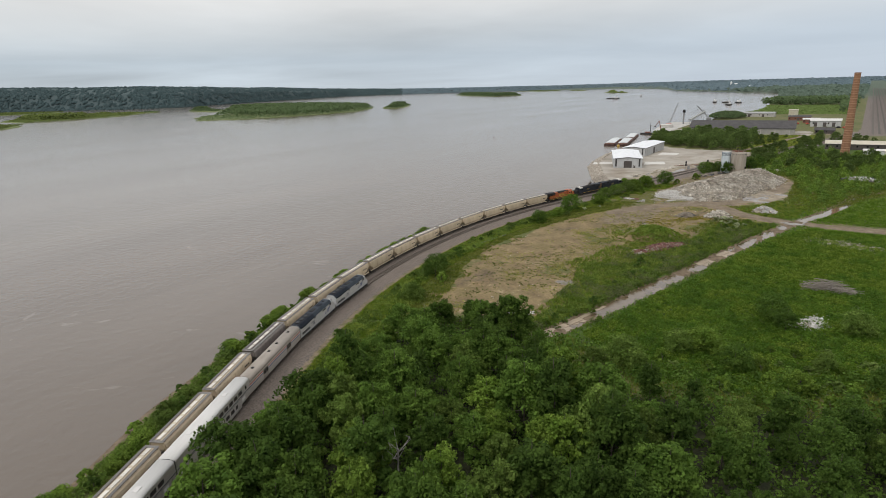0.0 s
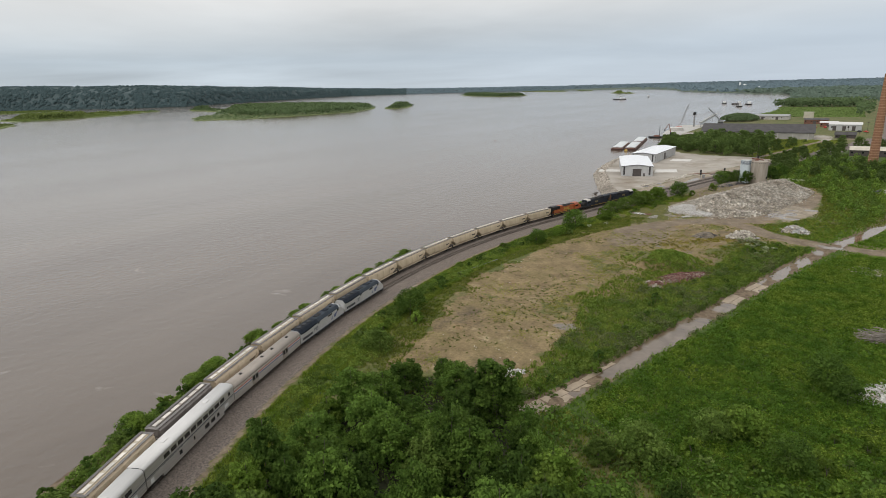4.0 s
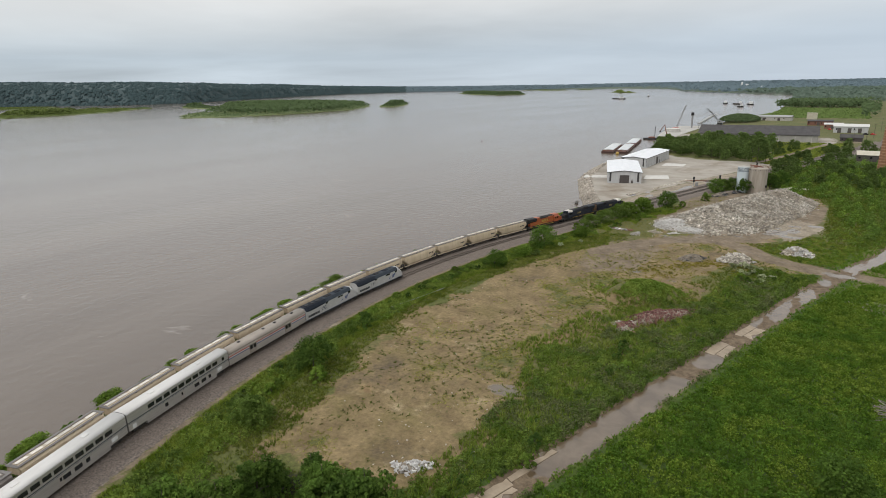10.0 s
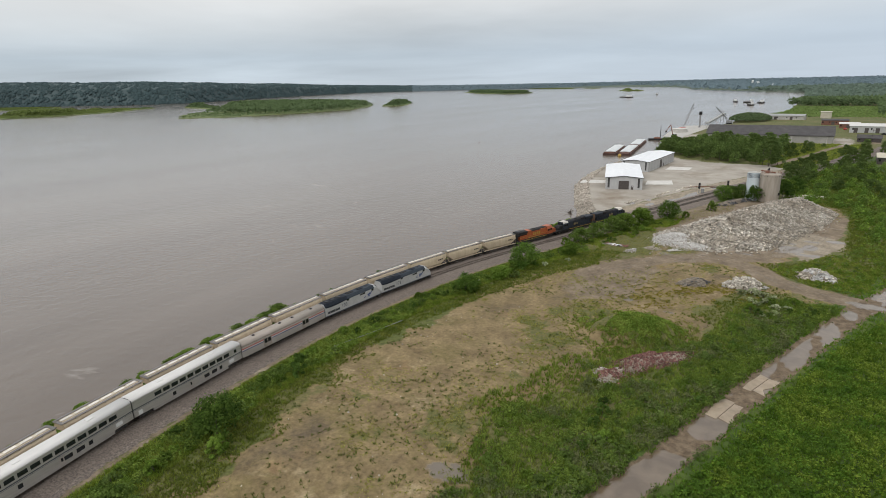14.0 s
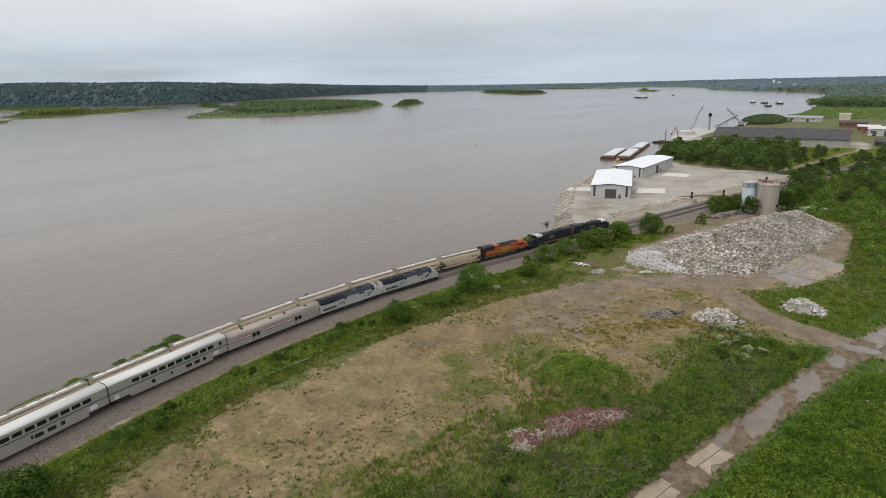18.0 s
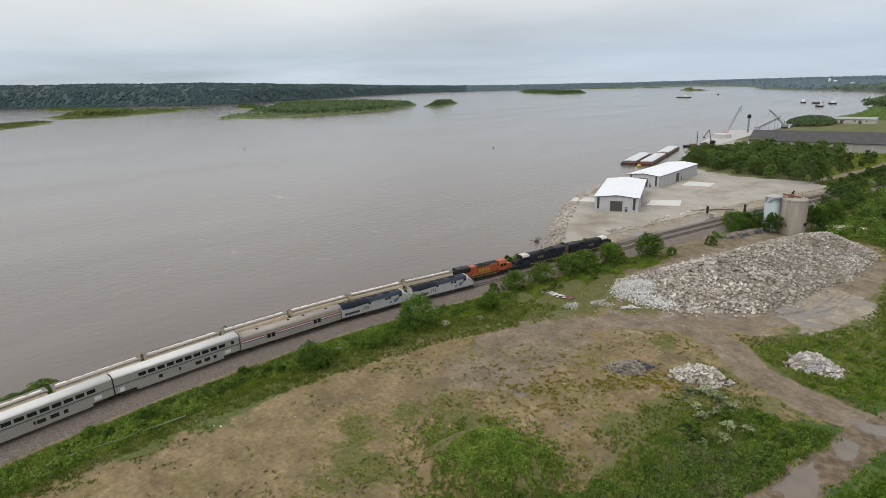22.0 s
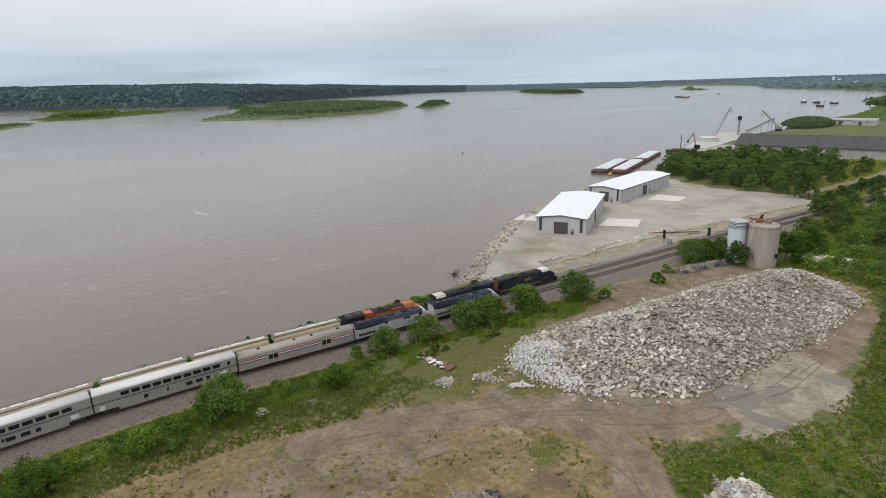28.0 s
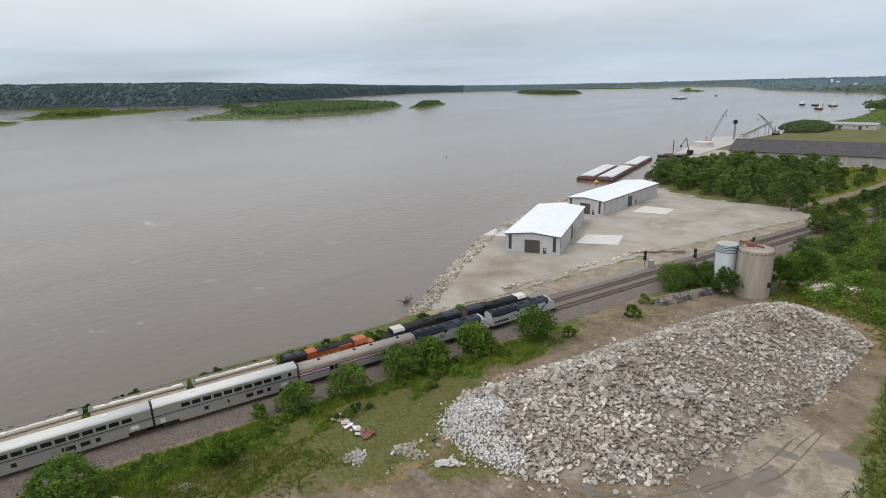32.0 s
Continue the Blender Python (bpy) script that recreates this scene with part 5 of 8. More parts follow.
def build_plants():
    r = random.Random(11)
    for k, h, rad, cl, per, leaf, lm, low in (("near_a", 13.0, 6.0, 170, 36, 0.25, "deep", 0.08), ("near_b", 11.0, 5.4, 160, 36, 0.25, "fresh", 0.06), ("near_c", 9.6, 5.6, 160, 36, 0.25, "willow", 0.05),
                                               ("near_d", 14.5, 5.0, 170, 36, 0.25, "deep", 0.10), ("near_e", 11.5, 6.2, 170, 36, 0.25, "leafy", 0.06)):
        GROVE[k] = [make_tree("tree", {"deep": "leafy dark green young tree in a dense thicket", "fresh": "leafy bright green young tree in a thicket", "willow": "leafy yellow-green willow in a thicket", "leafy": "leafy mid-green rounded tree in a thicket"}[lm],
                              h, rad, cl, per, leaf, lm, 100 + len(GROVE), low, "thicket trees"), False]
    GROVE["tall"] = [make_tree("tree", "tall open-crowned green tree with a bare trunk", 14.0, 5.2, 210, 38, 0.24, "leafy", 131, 0.14, "thicket trees", 8), False]
    for k, h, rad, lm in (("bush_a", 6.4, 4.2, "willow"), ("bush_b", 5.2, 3.6, "fresh"), ("bush_c", 8.2, 4.6, "leafy")):
        GROVE[k] = [make_tree("bush", "dense rounded green bush beside the railway" if lm != "fresh" else "bright green rounded bush beside the railway", h, rad, 70, 56, 0.235, lm, 150 + len(GROVE), 0.02, "trackside bushes", 3, "bush"), False]
    for k, h, rad, lm in (("shrub_a", 2.4, 1.5, "fresh"), ("shrub_b", 1.9, 1.7, "olive"), ("shrub_c", 2.8, 1.4, "deep")):
        GROVE[k] = [make_tree("shrub", {"fresh": "low bright green shrub in rough grass", "olive": "low olive green shrub in rough grass", "deep": "low dark green shrub in rough grass"}[lm], h, rad, 15, 30, 0.27, lm, 170 + len(GROVE), 0.0, "wild shrubs", 2, "shrub"), False]
    for k, h, rad, lm in (("wood_a", 11.0, 4.6, "wood"), ("wood_b", 9.5, 4.2, "wood"), ("wood_c", 7.0, 3.6, "wood")):
        GROVE[k] = [make_tree("tree", "broad green tree in a small wood", h, rad, 52, 44, 0.30, lm, 190 + len(GROVE), 0.10, "wood trees", 4), False]

    # thicket under the start of the flight
    thicket = THICKET
    for x, y in scatter(thicket, 7.1, 5):
        k = r.choice(("near_a", "near_b", "near_e", "near_e", "near_c", "near_d") if x < -18 else ("near_a", "near_a", "near_d", "near_e", "near_c", "near_d"))
        low = 0.74 if (y > 100 or x > 5) else 1.0
        plant(k, x, y, r.uniform(0.55, 1.12) * low, r.uniform(0.9, 1.3), r=r)
    und = np.array(scatter(thicket, 3.1, 25) + scatter([(-50, 117), (-40, 124), (-26, 122), (-12, 118), (8, 128), (34, 140), (46, 120), (30, 106), (-30, 100)], 3.1, 27))
    q = np.random.default_rng(25)
    forbs("undergrowth", "dense green undergrowth below young trees", und[:, 0], und[:, 1], q.uniform(1.2, 2.4, len(und)), q.uniform(1.2, 3.0, len(und)), 64, 0.27, LEAF["leafy"], 26, "undergrowth")
    plant("tall", -47.0, 115.0, 1.05, 1.0, 20)
    for x, y, s in ((-56, 116, 0.8), (-66, 112, 0.75)):
        plant("tall", x, y, s, 0.9, r=r)
    for x, y, k, q in EDGE_TREES:
        plant(k, x, y, q, 1.0, r=r)
    dead = thing("dead_tree", "bare grey dead tree among green crowns", "tree", m=pose(-38.0, 59.7, 0))
    g = Geo().tube((0, 0, -0.3), (0.3, 0.2, 6.5), 0.2, 0.12, 7)
    part("trunk", g, mat("dead_bark", (0.20, 0.185, 0.165), (0.32, 0.30, 0.27), rough=0.9, scale=3), dead)
    for i in range(14):
        a, z = r.uniform(0, 6.28), r.uniform(4.0, 6.4)
        ln, up = r.uniform(1.4, 3.6), r.uniform(0.8, 3.4)
        tip = (0.3 + ln * math.cos(a), 0.2 + ln * math.sin(a), z + up)
        part("limb", Geo().tube((0.25, 0.15, z), tip, 0.08, 0.02, 5).tube(tip, (tip[0] + r.uniform(-0.8, 0.8), tip[1] + r.uniform(-0.8, 0.8), tip[2] + r.uniform(0.2, 1.0)), 0.03, 0.01, 4), MATS["dead_bark"], dead)
    # edge of the wet meadow
    for x, y, k, s in ((7.5, 154, "near_a", 0.5), (4, 160, "bush_c", 0.85), (22, 160, "bush_a", 0.9), (-7, 133, "bush_b", 1.0), (-12, 130, "bush_a", 0.8), (0, 127, "bush_c", 0.7), (16, 134, "near_c", 0.5),
                       (-20, 117, "bush_a", 1.0), (-26, 113, "near_c", 0.5), (26, 130, "near_a", 0.55), (12, 122, "near_b", 0.55)):
        plant(k, x, y, s, r=r)
    for x, y in scatter([(-26, 112), (-20, 122), (-4, 126), (6, 140), (34, 150), (34, 122), (0, 112)], 5.4, 8):
        plant(r.choice(("shrub_a", "shrub_a", "shrub_b")), x, y, r.uniform(0.6, 1.2), r=r)
    # bushes between field and track
    for x, y, k, s in ((-88.5, 256.5, "bush_c", 1.0), (-92.8, 227.5, "bush_c", 0.72), (-91.5, 229.5, "shrub_a", 1.3), (-82.5, 277, "bush_b", 0.80), (-86, 293.5, "bush_a", 0.85), (-83, 303.5, "bush_a", 0.9), (-88.5, 287, "shrub_a", 1.2),
                       (-80.5, 315.5, "bush_a", 1.02), (-77.8, 321.5, "bush_b", 1.12), (-74.8, 333.5, "bush_b", 1.2), (-68.5, 346, "bush_c", 0.98), (-90, 243, "bush_b", 0.75), (-87, 247, "shrub_b", 1.2),
                       (-55.5, 399, "bush_c", 0.9), (-53, 404.5, "bush_a", 1.0), (-50, 407.5, "bush_c", 0.85), (-43.2, 403.0, "near_a", 0.68), (-33.0, 416, "near_a", 0.86), (-31.4, 424, "near_b", 0.92), (-29, 430, "near_a", 0.86),
                       (-90.6, 145.2, "bush_c", 0.92), (-86.5, 142.5, "shrub_a", 1.3), (-96, 168, "shrub_c", 1.3), (-84.5, 125.5, "bush_a", 0.8), (-62, 352, "shrub_a", 1.2), (-56, 372, "shrub_a", 1.4), (-58, 384, "shrub_b", 1.2)):
        plant(k, x, y, s, r=r)
    # weedy verge
    for s in np.arange(-20, 330, 2.3):
        x, y, a = track(float(s) + 30, 0)
        if y < 118 or y > 340:
            continue
        d = r.uniform(9.5, 15.5)
        plant(r.choice(("shrub_a", "shrub_a", "shrub_a", "shrub_b", "shrub_c")), x + d * math.cos(a), y - d * math.sin(a), r.uniform(0.45, 1.0), 0.8, r=r)
    # scrub between the field and the flooded road
    strip = [(-46, 124), (-40, 128), (-35, 150), (-31.5, 168), (-25, 190), (-21, 208), (-17, 224), (-12.5, 243), (-8, 258), (-5, 266), (-16, 266), (-23, 262), (-27, 245), (-27, 226), (-33, 206), (-40, 188), (-39, 168), (-41, 150)]
    olive = []
    for i, (x, y) in enumerate(scatter(strip, 2.9, 9)):
        if i % 4 == 0:
            plant(r.choice(("shrub_a", "shrub_b", "shrub_b", "shrub_c")), x, y, r.uniform(0.6, 1.1), 0.85, r=r)
        elif i % 4 == 1:
            olive.append(("shrub_b", x, y, r.uniform(0.45, 0.9), 0.85))
    plant_many("olive_brush", "low olive green brush beside the flooded road", "brush", olive)
    # river bank
    for s in np.arange(-97, 345, 2.6):
        x, y, a = track(float(s), 0)
        if y > 346:
            break
        d = -(GAP + (r.uniform(5.8, 12.0) if y < 190 else r.uniform(5.6, 9.5)))
        if y > 185 and r.random() < 0.15:
            continue
        k = r.choice(("bush_b", "shrub_a", "shrub_c", "bush_a"))
        px, py = x + d * math.cos(a), y - d * math.sin(a)
        if y > 285:
            e = -(GAP + r.uniform(5.4, 8.0))
            plant("bush_b", x + e * math.cos(a + 0.004), y - e * math.sin(a + 0.004), r.uniform(0.3, 0.5), 0.8, r=r)
        plant(k, px, py, (r.uniform(0.5, 0.8) if y < 190 else r.uniform(0.26, 0.46) if y < 285 else r.uniform(0.35, 0.55)) if k.startswith("bush") else r.uniform(0.8, 1.2), 0.8, r=r)
    # wood behind the storage sheds: the front row one by one, the rest as one
    wood = [(-141, 575), (-128, 566), (-110, 543), (-80, 533), (-62, 537), (-58, 560), (-50, 600), (-56, 650), (-110, 648), (-140, 640), (-146, 600)]
    back = {"wood_a": [], "wood_b": [], "wood_c": []}
    for x, y in scatter(wood, 8.2, 13):
        k = r.choice(("wood_c", "wood_c", "wood_b")) if x < -102 else r.choice(("wood_a", "wood_a", "wood_b", "wood_b", "wood_c"))
        if dist_line(np.array([x]), np.array([y]), wood[:6])[0] < 11:
            plant(k, x, y, r.uniform(0.65, 1.2), r=r)
        else:
            back[k].append((k, x, y, r.uniform(0.75, 1.3), r.uniform(0.85, 1.15)))
    for k in back:
        plant_many("wood_canopy", "canopy of a green riverside wood", "woods", back[k])
    for x, y, s in ((-52.5, 526, 1.5), (-57, 534, 1.3), (-48, 533, 1.1)):
        plant("wood_a", x, y, s, 1.1, r=r)
    # pale flowering shrubs by the dirt road
    GROVE["blossom"] = [make_tree("shrub", "green shrub covered with pale blossom", 2.2, 1.6, 26, 40, 0.16, "blossom", 260, 0.0, "wild shrubs", 2, "shrub"), False]
    for x, y, q in ((-24.5, 268.5, 1.0), (-21.5, 267, 0.9), (-27, 267, 0.8), (-19, 265.5, 0.85), (-20.5, 262, 0.9), (-18, 259, 0.8), (-22.5, 259.5, 0.7), (-17.5, 255, 0.75), (-24, 262.5, 0.65), (-20, 252, 0.6), (-15, 260, 0.7), (-84.5, 262, 0.7), (-80, 270, 0.6), (-94, 236, 0.6)):
        plant("blossom", x, y, q, 0.85, r=r)
    # scrub woods inland of the silos
    inland = scatter([(-28, 424), (-38, 470), (-36, 500), (-26, 540), (-18, 600), (0, 660), (40, 640), (46, 520), (30, 440), (14, 424), (0, 432), (-12, 440)], 12.5, 14,
                     lambda x, y: not (2 < x < 50 and 520 < y < 615) and not (x < 6 and y < 446))
    for lm, ks in (("dark", ("wood_a",)), ("fresh", ("wood_b", "wood_c"))):
        rows = [(r.choice(ks), x, y, r.uniform(0.55, 0.95), 1.0) for i, (x, y) in enumerate(inland) if (i % 7 < 6) == (lm == "fresh")]
        plant_many("scrub_wood", "scrubby " + lm + " green wood behind the silos", "woods", rows)
    lane = [(-56, 520), (-42, 568), (-30, 615), (-26, 640), (-10, 700), (30, 720)]
    side = scatter([(-36, 500), (-44, 524), (-36, 545), (-26, 590), (-18, 630), (-10, 660), (-20, 600), (-26, 540)], 6.5, 44) + scatter([(-50, 545), (-40, 580), (-32, 615), (-28, 660), (-56, 668), (-50, 600)], 8, 45)
    plant_many("lane_brush", "green brush and young trees beside a lane", "brush", [(r.choice(("wood_c", "shrub_a")), x, y, r.uniform(0.4, 0.8), 1.0) for x, y in side if dist_line(np.array([x]), np.array([y]), lane)[0] > 4])
    low = np.array(scatter([(-28, 410), (-6, 402), (0, 340), (4, 310), (14, 320), (20, 350), (40, 372), (46, 430), (0, 440), (-26, 440)], 3.3, 15))
    low = low[fbm(low[:, 0], low[:, 1], 14) > 0.42]
    q = np.random.default_rng(15)
    for sd, lm, lab in ((47, "fresh", "bright green head-high brush behind the rubble"), (48, "willow", "yellow-green head-high brush behind the rubble"), (49, "leafy", "mid-green young growth behind the rubble")):
        tall = np.array(scatter([(-30, 412), (-6, 406), (2, 345), (8, 318), (20, 345), (44, 366), (46, 530), (-8, 560), (-34, 520), (-36, 470)], 9.0, sd))
        forbs("tall_brush", lab, tall[:, 0], tall[:, 1], q.uniform(1.2, 2.9, len(tall)), q.uniform(1.8, 5.0, len(tall)), 150, 0.30, LEAF[lm], sd)
    forbs("brush", "low green brush between the rubble heaps", low[:, 0], low[:, 1], q.uniform(0.7, 1.9, len(low)), q.uniform(0.6, 2.0, len(low)), 60, 0.22, LEAF["fresh"], 16)
    for x, y in scatter([(-22, 290), (-17, 304), (-8, 320), (2, 306), (0, 286), (-10, 283)], 4.4, 16, lambda x, y: math.hypot(x + 11, y - 294) > 6.5):
        plant(r.choice(("shrub_a", "shrub_b")), x, y, r.uniform(0.35, 0.7), 0.7, r=r)


def blades(name, label, xs, ys, hgt, wid, per, material, seed, lean=0.35):
    """Tufts of grass blades standing on the ground, all one mesh."""
    r = np.random.default_rng(seed)
    n = len(xs) * per
    px = np.repeat(xs, per) + r.normal(size=n) * wid * 0.9
    py = np.repeat(ys, per) + r.normal(size=n) * wid * 0.9
    z = height(px, py) - 0.03
    h = np.repeat(hgt, per) * (0.55 + 0.7 * r.random(n))
    a = r.random(n) * 6.283
    w = wid * (0.35 + 0.4 * r.random(n))
    lx, ly = r.normal(size=n) * lean * h, r.normal(size=n) * lean * h
    v = np.stack([np.stack([px - np.cos(a) * w, py - np.sin(a) * w, z], 1), np.stack([px + np.cos(a) * w, py + np.sin(a) * w, z], 1), np.stack([px + lx, py + ly, z + h], 1)], 1).reshape(-1, 3)
    me = np_mesh(name, v, np.arange(3 * n).reshape(n, 3))
    me.materials.append(material)
    return tagged(new(name, me), label, "grass", kind="stuff")


WEED = {"meadow_dark": foliage("meadow_dark", (0.050, 0.102, 0.012), (0.078, 0.140, 0.020), trans=0.4), "meadow_mid": foliage("meadow_mid", (0.066, 0.130, 0.013), (0.104, 0.180, 0.022), trans=0.4),
        "meadow_yellow": foliage("meadow_yellow", (0.108, 0.172, 0.018), (0.165, 0.225, 0.030), trans=0.4), "weed_bright": foliage("weed_bright", (0.140, 0.218, 0.032), (0.226, 0.305, 0.056), trans=0.4),
        "weed_mid": foliage("weed_mid", (0.106, 0.172, 0.030), (0.162, 0.238, 0.048), trans=0.4), "weed_olive": foliage("weed_olive", (0.140, 0.172, 0.062), (0.212, 0.235, 0.095), trans=0.35),
        "weed_yellow": foliage("weed_yellow", (0.240, 0.215, 0.030), (0.340, 0.290, 0.050), trans=0.3)}


def build_grass():
    r = np.random.default_rng(21)
    reed = foliage("reed_blades", (0.076, 0.150, 0.014), (0.150, 0.240, 0.030), isl=0.3, trans=0.4)
    rough = foliage("rough_grass", (0.130, 0.180, 0.026), (0.225, 0.250, 0.052), isl=0.35, trans=0.35)
    dry = foliage("dry_weeds", (0.175, 0.195, 0.034), (0.290, 0.275, 0.070), isl=0.35, trans=0.3)

    def inside(poly, n, margin=0.0):
        px, py = np.array([p[0] for p in poly]), np.array([p[1] for p in poly])
        x, y = r.uniform(px.min(), px.max(), n), r.uniform(py.min(), py.max(), n)
        k = dist_poly(x, y, poly) > margin
        return x[k], y[k]

    x, y = inside(WETLAND, 40000)
    k = dist_line(x, y, STREAM) > 2.8 + 0.8 * fbm(x + 17, y, 6)
    x, y = x[k], y[k]
    blades("reeds", "dense bright green reeds in a wet meadow", x, y, 0.35 + 0.6 * fbm(x, y, 9), 0.14, 6, reed, 1, 0.5)
    x, y = inside(WETLAND, 17000)
    k = dist_line(x, y, STREAM) > 3.2
    x, y = x[k], y[k]
    f = fbm(x + 31, y, 7) + 0.14 * step(y, 185, 215) * step(x, -16, 4)
    for lo, hi, lm, nm, lab in ((0, 0.44, "meadow_dark", "meadow_weeds", "dense dark green leafy meadow weeds"), (0.44, 0.60, "meadow_mid", "meadow_weeds", "dense mid-green leafy meadow weeds"), (0.60, 1, "meadow_yellow", "meadow_weeds", "dense yellow-green leafy meadow weeds")):
        g = (f + 0.10 * r.normal(size=len(f)) >= lo) & (f < hi + 0.05)
        forbs(nm, lab, x[g], y[g], 0.45 + 0.5 * r.random(g.sum()), 0.45 + 0.75 * fbm(x[g], y[g], 5), 20, 0.17, WEED[lm], 70 + int(lo * 100), "weeds")
    x, y = inside(WETLAND, 16000, 1.0)
    k = (fbm(x + 5, y, 13) > 0.58) & (dist_line(x, y, STREAM) > 4.5)
    blades("tall_reeds", "taller yellow-green reeds in a wet meadow", x[k], y[k], 0.5 + 0.6 * fbm(x[k], y[k], 4), 0.16, 6, foliage("tall_reed_blades", (0.095, 0.170, 0.020), (0.165, 0.240, 0.036), isl=0.3, trans=0.4), 31, 0.4)
    x1, y1 = inside([(8, 284), (14, 304), (20, 322), (30, 345), (46, 360), (46, 282), (20, 281)], 12000)
    x2, y2 = inside([(4, 258), (8, 268), (46, 268), (46, 235), (30, 252), (20, 262)], 9000)
    x, y = np.concatenate([x1, x2]), np.concatenate([y1, y2])
    k = dist_line(x, y, STREAM) > 4
    blades("roadside_grass", "rough green grass beside a dirt road", x[k], y[k], 0.3 + 0.5 * fbm(x[k], y[k], 7), 0.22, 5, reed, 32, 0.5)
    x, y = inside([(-60, 536), (-48, 524), (-40, 520), (-38, 480), (-30, 470), (-24, 540), (-14, 610), (0, 690), (-120, 676), (-58, 655), (-50, 600)], 14000)
    k = dist_line(x, y, [(-56, 520), (-42, 568), (-30, 615), (-26, 640), (-10, 700), (30, 720)]) > 3
    blades("lane_grass", "rough green grass beside a lane", x[k], y[k], 0.5 + 0.7 * fbm(x[k], y[k], 7), 0.5, 5, rough, 33, 0.5)
    # verge of the railway
    s = r.uniform(-7, 373, 30000)
    d = r.uniform(7.8, 17.0, 30000)
    pts = np.array([track(float(q), 0) for q in s])
    x, y = pts[:, 0] + d * np.cos(pts[:, 2]), pts[:, 1] - d * np.sin(pts[:, 2])
    k = (y < 350) & (fbm(x, y, 8) > 0.25 + 0.3 * step(y, 275, 300) * step(d, 10, 12))
    blades("verge_grass", "rough bright green grass along the track", x[k], y[k], 0.35 + 0.5 * fbm(x[k], y[k], 6), 0.17, 5, foliage("verge_blades", (0.115, 0.180, 0.018), (0.230, 0.275, 0.048), isl=0.35, trans=0.35), 2)
    s, d = r.uniform(-62, 373, 8600), r.uniform(8.9, 16.5, 8600)
    d = np.where(s < 62, 9.2 + (d - 8.9) * 1.6, d)
    pts = np.array([track(float(q), 0) for q in s])
    x, y = pts[:, 0] + d * np.cos(pts[:, 2]), pts[:, 1] - d * np.sin(pts[:, 2])
    f = fbm(x + 60, y, 9)
    ok = (y < 345) & (f > 0.30 + 0.28 * step(y, 275, 300) + 0.25 * step(d, 12.5, 16.5)) & (y > 16)
    for lo, hi, lm, lab in ((0, 0.48, "weed_mid", "leafy mid-green weeds along the track"), (0.48, 1, "weed_bright", "leafy bright green weeds along the track")):
        g = ok & (f + 0.12 * r.normal(size=len(f)) >= lo) & (f < hi + 0.08)
        forbs("verge_weeds", lab, x[g], y[g], 0.35 + 0.65 * r.random(g.sum()), 0.35 + 0.9 * r.random(g.sum()) ** 1.6 + 0.3 * fbm(x[g], y[g], 11), 34, 0.15, WEED[lm], 80 + int(lo * 100), "weeds")
    s, d = r.uniform(-97, 352, 4600), GAP + 5.4 + 6.5 * r.random(4600) ** 1.5
    pts = np.array([track(float(q), 0) for q in s])
    x, y = pts[:, 0] - d * np.cos(pts[:, 2]), pts[:, 1] + d * np.sin(pts[:, 2])
    ok = ((x - np.interp(y, SY, SX)) * 0.93 > 0.8) & (fbm(x, y, 7) > 0.28 + 0.22 * step(y, 150, 200)) & (y < 346)
    forbs("river_bank_weeds", "low bright green growth along the river bank", x[ok], y[ok], 0.4 + 0.8 * r.random(ok.sum()), 0.4 + (0.9 - 0.4 * step(y[ok], 150, 200)) * r.random(ok.sum()), 34, 0.17, WEED["weed_mid"], 85, "weeds")
    for k, (lm, lab) in enumerate((("weed_bright", "tall bright green weeds round the rubble heaps"), ("weed_mid", "leafy mid-green weeds round the rubble heaps"), ("meadow_yellow", "yellow-green weeds round the rubble heaps"))):
        x, y = inside([(-25, 284), (-23, 300), (-17, 305), (-9, 313), (-3, 330), (-2, 358), (-5, 402), (44, 402), (44, 300), (8, 286), (3, 300), (-4, 283)], 1700)
        ok = (np.abs(fbm(x + 25, y, 11) - 0.35 - 0.14 * k) < 0.10) & (dist_line(x, y, ROADS[0][0]) > 5) & (dist_line(x, y, STREAM) > 4.5) & (np.hypot((x + 11.2) / 7, (y - 293.2) / 4.6) > 1)
        forbs("heap_weeds", lab, x[ok], y[ok], 0.5 + 0.8 * r.random(ok.sum()), 0.4 + 0.9 * r.random(ok.sum()), 36, 0.18, WEED[lm], 86 + k, "weeds")
    # strip beside the flooded road, and the right bank of it
    bank = [(-46, 122), (-35, 130), (-29, 152), (-19, 190), (-11, 224), (-2, 256), (-3, 268), (-16, 268), (-25, 262), (-28, 245), (-29, 229), (-40, 219), (-50, 210), (-54, 204), (-55, 190), (-60, 179), (-54, 175), (-50, 162), (-49.5, 146), (-51, 130)]
    x, y = inside(bank, 11000)
    f = fbm(x + 20, y, 8)
    ok = (dist_line(x, y, STREAM) > 2.9) & (dist_poly(x, y, FIELD) + 26 * (fbm(x + 90, y, 10) - 0.5) + 12 * (fbm(x, y, 3) - 0.5) < -3.0) & (np.hypot(x + 36.5, y - 211) > 7.5) & (np.hypot(x + 51, y - 160) > 4.5) & (np.hypot(x + 41, y - 203) > 4)
